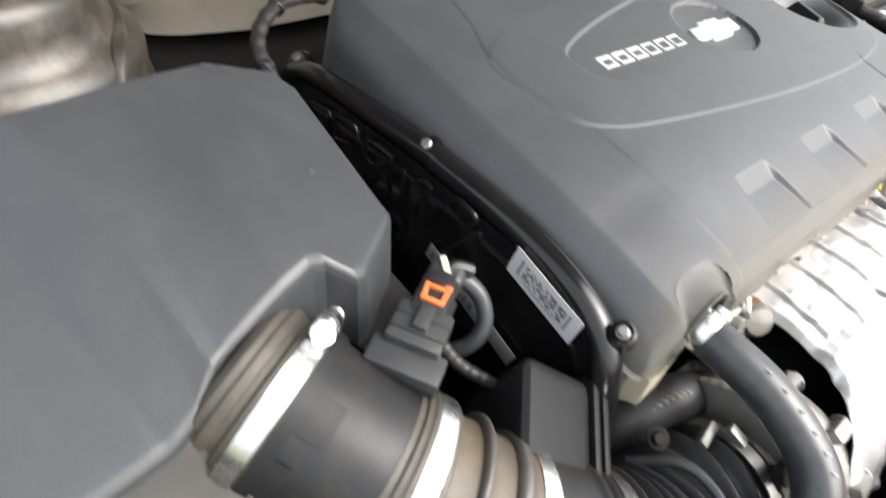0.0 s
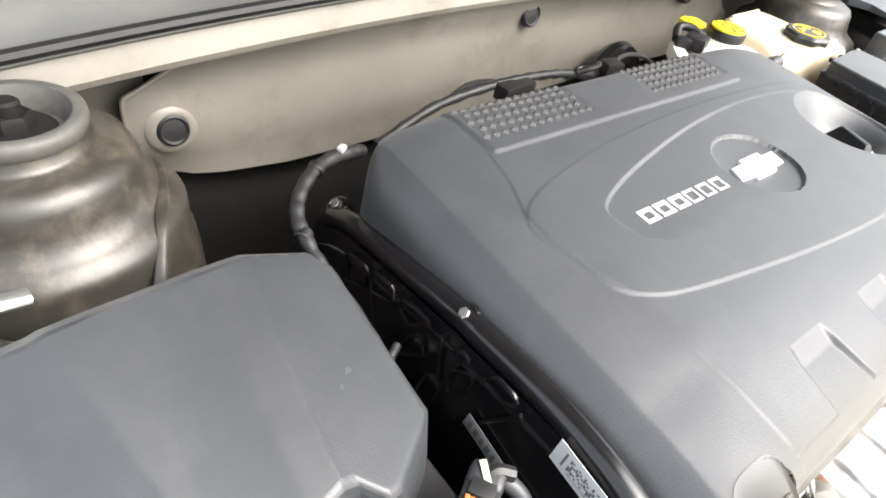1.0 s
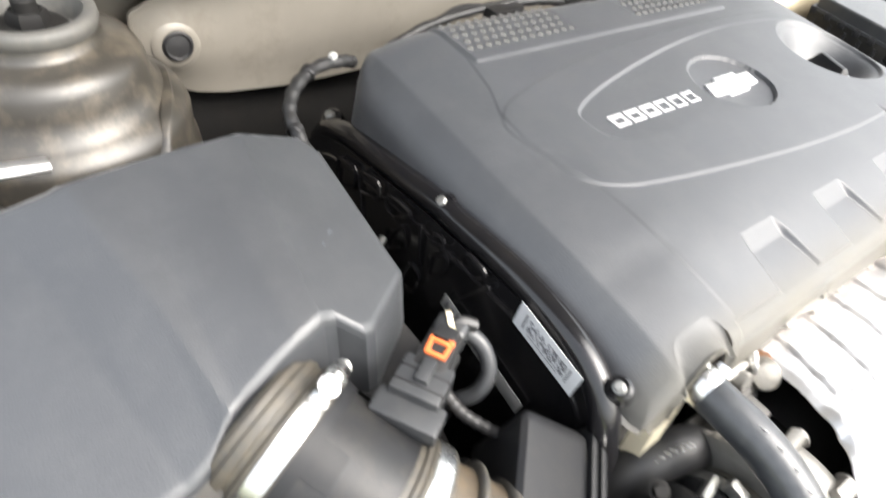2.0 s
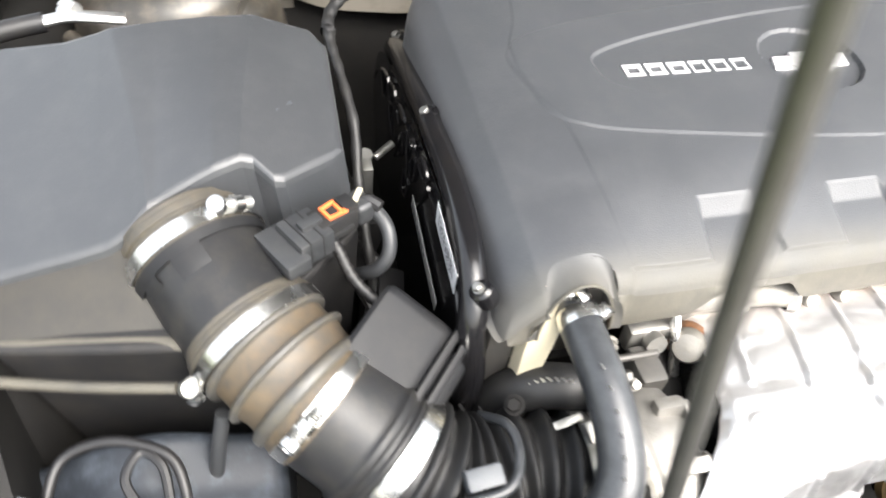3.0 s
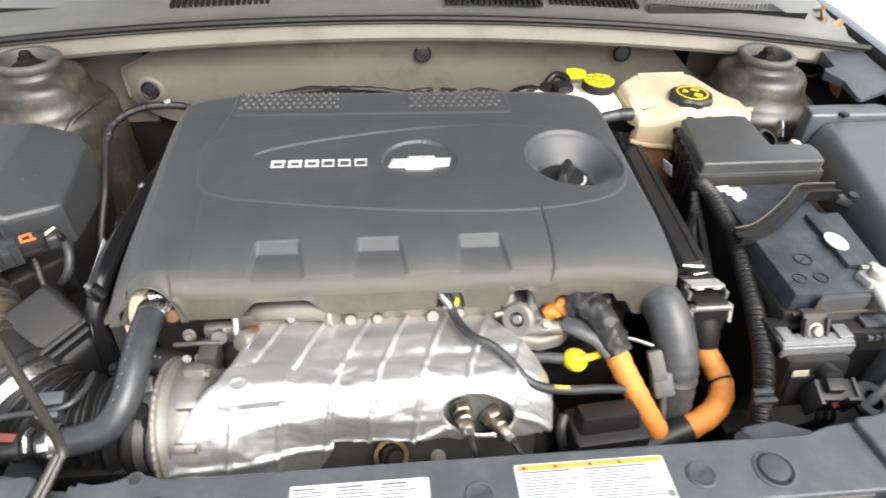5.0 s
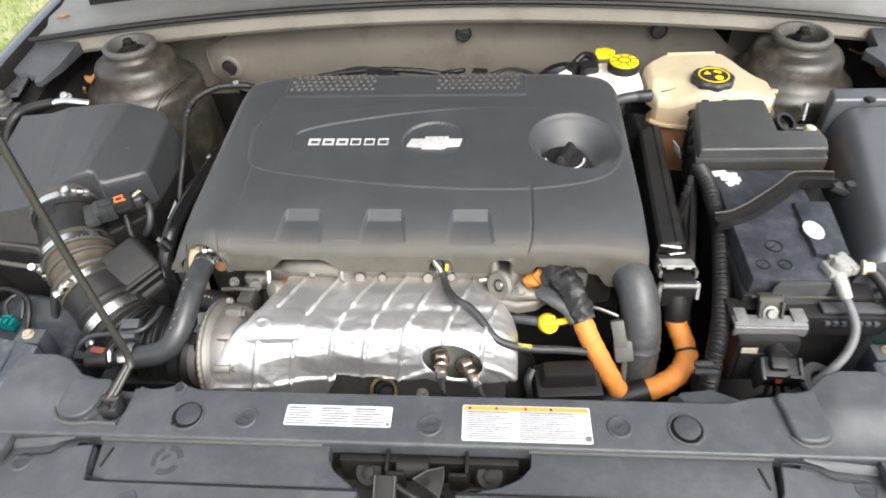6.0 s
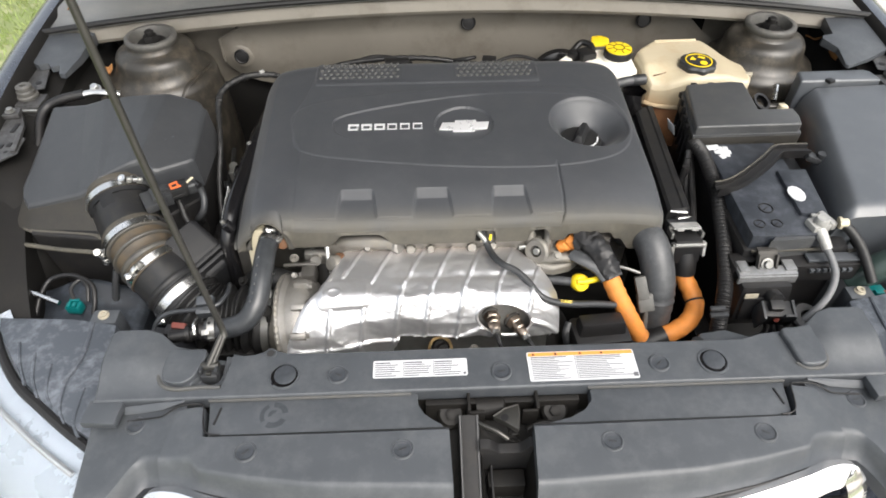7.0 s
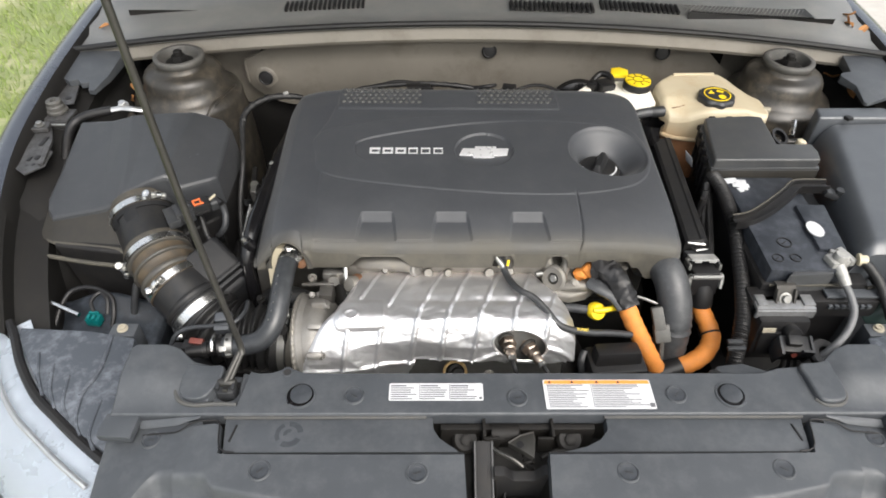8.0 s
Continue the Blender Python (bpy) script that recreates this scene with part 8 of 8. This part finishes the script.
def relay():
    t = thing("relay_bracket", (0.387, 0.145, 0.73), "black relay under a grey steel bracket", "relay")
    part("plate", joined(box((0.082, 0.026, 0.006), (0.388, 0.150, 0.797), 0.002), box((0.082, 0.004, 0.014), (0.388, 0.137, 0.790), 0.0015), box((0.014, 0.020, 0.004), (0.356, 0.152, 0.801), 0.0015), box((0.016, 0.020, 0.004), (0.421, 0.152, 0.801), 0.0015)), WORNPLATE, t, "worn grey steel bracket")
    part("lug", joined(box((0.027, 0.004, 0.029), (0.389, 0.157, 0.806), 0.0012, (-25, 0, 0)), box((0.027, 0.010, 0.003), (0.389, 0.167, 0.8185), 0.001, (-12, 0, 0)), box((0.003, 0.008, 0.028), (0.3765, 0.153, 0.804), 0.001, (-25, 0, 0)), box((0.003, 0.008, 0.028), (0.4015, 0.153, 0.804), 0.001, (-25, 0, 0))), GRIMEMETAL, t, "upright square lug")
    part("lug_bolt", hex_bolt((0.389, 0.153, 0.804), (0, -0.85, 0.5), 0.0060, 0.007), ZINC, t, "worn bolt head")
    part("body", joined(box((0.076, 0.036, 0.062), (0.386, 0.136, 0.756), 0.005, (-8, 0, 0), 0.92), box((0.060, 0.006, 0.040), (0.384, 0.117, 0.752), 0.003, (-8, 0, 0))), BLACK, t)
    part("socket", lathe([(0.011, 0), (0.011, 0.012), (0.0095, 0.016), (0.001, 0.016)], (0.394, 0.122, 0.774), (0, -0.9, 0.35), 20), SMOOTHBLACK, t, "round dark socket")
    plug = part("plug", joined(box((0.040, 0.024, 0.034), (0.394, 0.104, 0.757), 0.003, (18, 0, -4)), box((0.018, 0.014, 0.012), (0.390, 0.100, 0.777), 0.002, (18, 0, -4))), SMOOTHBLACK, t, "dark plug")
    for x in (0.3735, 0.4150):
        part("plug_lever", box((0.004, 0.026, 0.036), (x, 0.101, 0.758), 0.001, (18, 0, -4)), GREYCON, plug)
    part("plug_clip", box((0.014, 0.004, 0.022), (0.4060, 0.0885, 0.764), 0.001, (18, 0, -4)), GREYCON, plug)
    for k in range(3):
        part("wire", tube([(0.388 + 0.008 * k, 0.098, 0.742), (0.388 + 0.010 * k, 0.094, 0.728), (0.386 + 0.012 * k, 0.10, 0.71), (0.384 + 0.01 * k, 0.12, 0.67)], 0.0026, 8), BLACK, t)
    part("pale_mark", box((0.018, 0.0010, 0.008), (0.362, 0.1165, 0.7795), 0.0003, (-8, 0, 0)), DULLCREAM, t, "pale printed patch")
    part("red_end", lathe([(0.004, 0), (0.004, 0.004), (0.001, 0.004)], (0.392, 0.092, 0.76), (0, -1, 0.4), 10), REDPLASTIC, t)
    l = thing("corrugated_loom", (0.35, 0.22, 0.60), "dark corrugated cable loom beside the battery", "loom")
    line = spline([(0.356, 0.395, 0.835), (0.360, 0.36, 0.835), (0.362, 0.32, 0.826), (0.364, 0.285, 0.812), (0.357, 0.24, 0.800), (0.349, 0.196, 0.790), (0.338, 0.15, 0.779), (0.326, 0.115, 0.765), (0.322, 0.095, 0.73)], 60)
    part("sleeve", tube([tuple(p) for p in line], lambda k: 0.0102 + 0.0009 * math.sin(k * 680), 16, smooth=False), BLACK, l)
    part("clip", joined(box((0.020, 0.006, 0.005), (0.303, 0.090, 0.788), 0.001), box((0.024, 0.006, 0.005), (0.304, 0.083, 0.783), 0.001)), GREYCON, l)
    w = thing("cable_bundle", (0.345, 0.34, 0.60), "thin black cables between duct and fuse box", "wiring")
    for k in range(4):
        part("cable", tube([(0.352 - 0.008 * k, 0.40 - 0.02 * k, 0.83), (0.342 - 0.006 * k, 0.33, 0.80 - 0.01 * k), (0.33 - 0.003 * k, 0.26, 0.77), (0.325, 0.20, 0.70)], 0.0055, 8), BLACK, w)


relay()


def right_box():
    t = thing("washer_side_box", (0.60, 0.36, 0.60), "large smooth dark grey plastic box by the wing", "box")
    left = lambda y: 0.4935 + 0.082 * (y - 0.205) / 0.30  # noqa: E731
    rows = []
    for y in np.linspace(0.195, 0.508, 40):
        x0 = left(y)
        row = []
        dip = 0.012 * (1 - min((y - 0.195) / 0.02, 1)) ** 2
        for k in np.linspace(0, 1, 24):
            a = min(k / 0.35, 1) * math.pi / 2
            x = x0 + 0.028 * (1 - math.cos(a)) * 1.0 + max(0, k - 0.35) / 0.65 * 0.115
            z = 0.80 + 0.060 * math.sin(a) - dip + 0.006 * max(0, k - 0.35)
            row.append((x, y, z))
        row.append((x0 + 0.150, y, 0.835 - dip))
        row.append((x0 + 0.152, y, 0.62))
        row.insert(0, (x0 - 0.002, y, 0.64))
        rows.append(row)
    pts = np.array(rows)
    front = [[(p[0], p[1] - 0.001 * k, p[2] + (0.64 - p[2]) * k / 3) for p in pts[0]] for k in range(4)]
    part("shell", joined(grid_mesh(pts), grid_mesh(np.array(front))), SIDEBOX, t)
    part("rear_cap", prism([(0.570, 0.512), (0.712, 0.512), (0.706, 0.542), (0.695, 0.548), (0.578, 0.546)], 0.64, 0.872, 0.005, segments=3), SIDEBOX, t, "separate rear cap")
    part("cap_catch", box((0.012, 0.012, 0.006), (0.620, 0.511, 0.872), 0.002, (0, 0, 20)), BLACK, t)
    part("foot", box((0.12, 0.28, 0.38), (0.59, 0.36, 0.44), 0.01), DARK, t)
    b = thing("brake_line_clip", (0.545, 0.50, 0.82), "bright metal clip and hose below the strut tower", "clip")
    part("strip", tube([(0.553, 0.548, 0.842), (0.545, 0.53, 0.838), (0.538, 0.515, 0.832)], 0.0045, 8), STEEL, b)
    part("ring", lathe([(0.012, -0.004), (0.017, -0.004), (0.017, 0.006), (0.012, 0.006)], (0.508, 0.505, 0.835), (0.3, -0.4, 0.85), 22), BLACK, b)
    part("pale_stub", lathe([(0.008, 0), (0.008, 0.008), (0.005, 0.010), (0.001, 0.010)], (0.530, 0.472, 0.842), (0.2, 0.1, 1), 18), CREAM, b)
    part("red_cable", tube([(0.545, 0.495, 0.83), (0.555, 0.488, 0.828), (0.56, 0.47, 0.80)], 0.004, 8), REDPLASTIC, b)


right_box()


def charge_duct():
    t = thing("flat_cable_duct", (0.305, 0.40, 0.72), "long flat black cable duct beside the engine cover", "cable duct")
    rows = []
    for y in np.linspace(0.262, 0.535, 20):
        c = 0.300 + 0.019 * (y - 0.262) / 0.273
        z = 0.812
        rows.append([(c - 0.019, y, 0.74), (c - 0.018, y, z - 0.004), (c - 0.014, y, z), (c + 0.002, y, z + 0.001), (c + 0.004, y, z + 0.003), (c + 0.012, y, z + 0.003), (c + 0.016, y, z - 0.003), (c + 0.018, y, 0.74)])
    pts = np.array(rows)
    ends = [np.array([pts[i], pts[i] * (1, 1, 0) + (0, 0, 0.74)]) for i in (0, -1)]
    part("trough", joined(grid_mesh(pts), *(grid_mesh(e) for e in ends)), SMOOTHBLACK, t)
    part("bright_tab", joined(box((0.026, 0.012, 0.003), (0.297, 0.262, 0.808), 0.001, (-25, 0, -8)), box((0.02, 0.016, 0.002), (0.302, 0.254, 0.803), 0.0005, (-30, 0, 10))), STEEL, t, "bright foil tab")
    c = thing("locking_connector", (0.299, 0.225, 0.74), "black connector with grey locking levers", "connector")
    part("body", box((0.040, 0.046, 0.040), (0.299, 0.222, 0.778), 0.004, (-12, 0, 0)), BLACK, c)
    part("rear_block", box((0.042, 0.016, 0.030), (0.299, 0.243, 0.788), 0.003, (-12, 0, 0)), GREYCON, c)
    part("lever", joined(box((0.046, 0.006, 0.004), (0.299, 0.232, 0.803), 0.001, (-12, 0, 0)), box((0.004, 0.020, 0.010), (0.277, 0.225, 0.799), 0.001, (-12, 0, 0)), box((0.004, 0.020, 0.010), (0.321, 0.225, 0.799), 0.001, (-12, 0, 0))), ZINC, c, "pale grey locking lever")
    part("lever", joined(box((0.048, 0.010, 0.005), (0.299, 0.206, 0.792), 0.001, (-20, 0, 0)), box((0.005, 0.008, 0.022), (0.276, 0.202, 0.782), 0.001, (-20, 0, 0))), ZINC, c, "pale grey locking lever")
    part("lever_plate", joined(box((0.040, 0.020, 0.003), (0.299, 0.231, 0.8065), 0.001, (-18, 0, 0)), box((0.010, 0.006, 0.006), (0.289, 0.2235, 0.808), 0.001, (-18, 0, 0)), box((0.010, 0.006, 0.006), (0.310, 0.2235, 0.808), 0.001, (-18, 0, 0))), GREYTAPE, c, "pale grey lever plate")
    part("lever_plate", joined(box((0.042, 0.014, 0.003), (0.299, 0.205, 0.7955), 0.001, (-26, 0, 0)), box((0.004, 0.010, 0.022), (0.322, 0.204, 0.786), 0.001, (-20, 0, 0))), GREYTAPE, c, "pale grey lever plate")
    part("boot", tube([(0.300, 0.212, 0.772), (0.302, 0.204, 0.758), (0.303, 0.198, 0.742)], 0.017, 18), BLACK, c)
    o = thing("orange_cable", (0.30, 0.17, 0.62), "orange sheathed high-voltage style cable in an arc", "cable")
    part("sheath", tube([(0.302, 0.203, 0.750), (0.305, 0.190, 0.735), (0.312, 0.170, 0.724), (0.312, 0.150, 0.716), (0.297, 0.130, 0.708), (0.272, 0.118, 0.70), (0.245, 0.112, 0.692)], lambda k: 0.0135 + 0.0005 * math.sin(k * 60), 20), ORANGE, o)
    part("tape_band", band((0.3125, 0.158, 0.720), (0.1, -1, -0.3), 0.0138, 0.003, 0.0006, 24), BLACK, o)
    part("lower_wrap", tube([(0.262, 0.115, 0.697), (0.238, 0.110, 0.690), (0.21, 0.105, 0.68)], 0.0165, 18), BLACK, o)


charge_duct()


def right_front():
    p = thing("charge_pipe", (0.245, 0.17, 0.60), "grey rubber pipe emerging below the engine cover", "pipe")
    part("pipe", tube([(0.225, 0.26, 0.77), (0.235, 0.235, 0.793), (0.242, 0.212, 0.798), (0.248, 0.190, 0.786), (0.252, 0.168, 0.760), (0.252, 0.152, 0.725), (0.252, 0.145, 0.67), (0.25, 0.14, 0.60)], lambda k: 0.024 + 0.0012 * math.sin(k * 150) * float(ease(0.55, 0.65, k)), 28), RUBBER, p)
    e = thing("wrapped_cable", (0.16, 0.17, 0.66), "orange cable in black wrapping over the engine front", "cable")
    part("orange_root", crumpled(tube([(0.114, 0.215, 0.787), (0.123, 0.213, 0.793), (0.131, 0.212, 0.800), (0.144, 0.211, 0.806)], lambda k: 0.0085 + 0.0045 * k, 18, 12), 0.004, 0.012), ORANGE, e, "orange sleeve end")
    part("black_wrap", crumpled(tube([(0.136, 0.214, 0.800), (0.150, 0.208, 0.805), (0.163, 0.193, 0.802), (0.172, 0.176, 0.792), (0.178, 0.160, 0.778)], lambda k: 0.0185 - 0.003 * k, 24, 16), 0.0035, 0.012), BLACK, e, "black taped elbow")
    part("black_strap", tube([(0.128, 0.196, 0.792), (0.140, 0.185, 0.792), (0.160, 0.172, 0.787), (0.172, 0.158, 0.778)], 0.012, 14, squash=0.6), RUBBER, e)
    part("sheath", tube([(0.176, 0.163, 0.780), (0.185, 0.148, 0.763), (0.198, 0.134, 0.742), (0.213, 0.122, 0.718), (0.228, 0.112, 0.695)], lambda k: 0.0128 + 0.0004 * math.sin(k * 50), 20), ORANGE, e, "orange cable sheath")
    g = thing("inline_connector", (0.228, 0.15, 0.70), "grey inline connector on a thin lead", "connector")
    part("shell", joined(box((0.016, 0.014, 0.034), (0.222, 0.150, 0.765), 0.003, (-40, -14, 0)), box((0.022, 0.016, 0.026), (0.228, 0.138, 0.747), 0.003, (-40, -10, 0))), PUSHRUBBER, g)
    part("lead", tube([(0.230, 0.134, 0.738), (0.230, 0.120, 0.715), (0.228, 0.112, 0.68)], 0.0035, 8), PUSHRUBBER, g)
    part("pale_rod", tube([(0.178, 0.184, 0.778), (0.200, 0.176, 0.780), (0.222, 0.168, 0.776)], 0.0022, 8), ZINC, g, "pale thin rod")
    d = thing("dipstick", (0.14, 0.17, 0.70), "yellow dipstick handle in its tube", "dipstick")
    part("tube", tube([(0.075, 0.185, 0.748), (0.10, 0.180, 0.754), (0.128, 0.172, 0.758)], 0.0065, 12), RUBBER, d)
    part("handle", joined(lathe([(0.0120, -0.007), (0.0128, -0.004), (0.0128, 0.004), (0.0110, 0.007), (0.001, 0.008)], (0.138, 0.168, 0.760), (0.3, -0.75, 0.55), 26), tube([(0.132, 0.162, 0.768), (0.146, 0.162, 0.769), (0.164, 0.166, 0.770)], 0.0042, 10)), YELLOW, d, "yellow moulded handle")
    f = thing("boost_line", (0.07, 0.16, 0.74), "thin black hose with yellow print across the shield", "hose")
    line = [(0.0, 0.224, 0.815), (0.003, 0.213, 0.808), (0.008, 0.198, 0.803), (0.014, 0.180, 0.805), (0.024, 0.163, 0.808), (0.040, 0.153, 0.806), (0.055, 0.138, 0.800), (0.070, 0.120, 0.791), (0.088, 0.117, 0.781), (0.12, 0.120, 0.770), (0.15, 0.126, 0.762), (0.182, 0.131, 0.752)]
    part("hose", tube(line, 0.0048, 14), GREYCON, f)
    part("top_crimp", tube([(-0.010, 0.226, 0.824), (-0.006, 0.219, 0.817), (0.001, 0.213, 0.810), (0.005, 0.206, 0.805)], 0.0041, 12), ZINC, f, "bright crimped end")
    part("yellow_tag", box((0.0035, 0.002, 0.009), (0.010, 0.2115, 0.814), 0.0006, (-20, 8, 0)), YELLOW, f, "small yellow tag")
    part("pale_tie", band((0.003, 0.215, 0.805), (0.3, -0.8, -0.7), 0.0066, 0.003, 0.0005, 16), CREAM, f)
    txt = bpy.data.curves.new("print", "FONT")
    txt.body = "TURBO"
    txt.size = 0.0052
    txt.extrude = 0.0002
    txt.align_x = "CENTER"
    ob = new("print", txt)
    ob.parent = f
    ob.matrix_world = Matrix.Identity(4)
    ob.location = Vector((0.106, 0.1140, 0.7812)) - Vector(f.location)
    ob.rotation_euler = (radians(38), radians(9), 0)
    txt.materials.append(YELLOW)
    tagged(ob, "yellow printed word")
    k = thing("black_module", (0.16, 0.115, 0.62), "black stepped plastic module behind the front panel", "module")
    part("upper", box((0.070, 0.028, 0.030), (0.160, 0.108, 0.734), 0.005, (-10, 0, 4), 0.88), BLACK, k)
    part("lower", box((0.080, 0.050, 0.05), (0.160, 0.106, 0.706), 0.006, (0, 0, 4)), BLACK, k)
    part("lip", box((0.06, 0.006, 0.006), (0.160, 0.094, 0.727), 0.002, (0, 0, 4)), GREYCON, k)
    b = thing("bent_bracket", (0.118, 0.11, 0.66), "thin dark bent bracket", "bracket")
    part("bracket", tube([(0.118, 0.12, 0.73), (0.112, 0.108, 0.722), (0.115, 0.10, 0.705), (0.122, 0.098, 0.69)], 0.005, 8, squash=0.4), GREYCON, b)
    part("strut", tube([(0.040, 0.205, 0.758), (0.056, 0.196, 0.768), (0.078, 0.190, 0.773)], 0.0028, 8), STEEL, b, "thin bright rod")
    s = thing("corner_shield", (0.32, 0.06, 0.74), "dark plastic corner shield behind the front panel", "shield")
    part("shield", prism([(0.256, 0.036), (0.36, 0.036), (0.34, 0.055), (0.31, 0.068), (0.275, 0.064)], 0.75, 0.772, 0.004), PANEL, s)
    part("slot", lathe([(0.009, 0), (0.009, 0.0012), (0.001, 0.0012)], (0.268, 0.048, 0.7718), sides=16), BLACK, s)


right_front()


def rear_wiring():
    w = thing("rear_wiring_loom", (-0.08, 0.64, 0.80), "black taped wiring loom behind the engine cover", "wiring")
    part("loom", tube([(-0.30, 0.625, 0.835), (-0.225, 0.640, 0.852), (-0.152, 0.642, 0.860), (-0.10, 0.640, 0.862), (-0.049, 0.640, 0.858), (0.007, 0.645, 0.845), (0.05, 0.65, 0.84)], lambda k: 0.0050 + 0.0006 * math.sin(k * 90), 10), BLACKRUBBER, w)
    part("branch", tube([(-0.21, 0.642, 0.853), (-0.17, 0.655, 0.858), (-0.13, 0.66, 0.852), (-0.10, 0.68, 0.83)], 0.0035, 8), BLACK, w)
    part("branch", tube([(-0.02, 0.64, 0.855), (0.0, 0.632, 0.862), (0.018, 0.64, 0.860), (0.012, 0.655, 0.85), (-0.005, 0.655, 0.845)], 0.0035, 8), BLACK, w)
    part("plug", box((0.045, 0.020, 0.018), (-0.125, 0.632, 0.856), 0.003, (0, 0, 4)), BLACK, w, "black plug")
    part("plug", box((0.026, 0.020, 0.022), (0.045, 0.640, 0.848), 0.003, (0, 0, -12)), BLACK, w, "black plug")
    part("wire", tube([(0.055, 0.645, 0.845), (0.075, 0.655, 0.848), (0.10, 0.66, 0.850), (0.13, 0.655, 0.846), (0.16, 0.65, 0.83)], 0.0032, 8), BLACK, w)


rear_wiring()
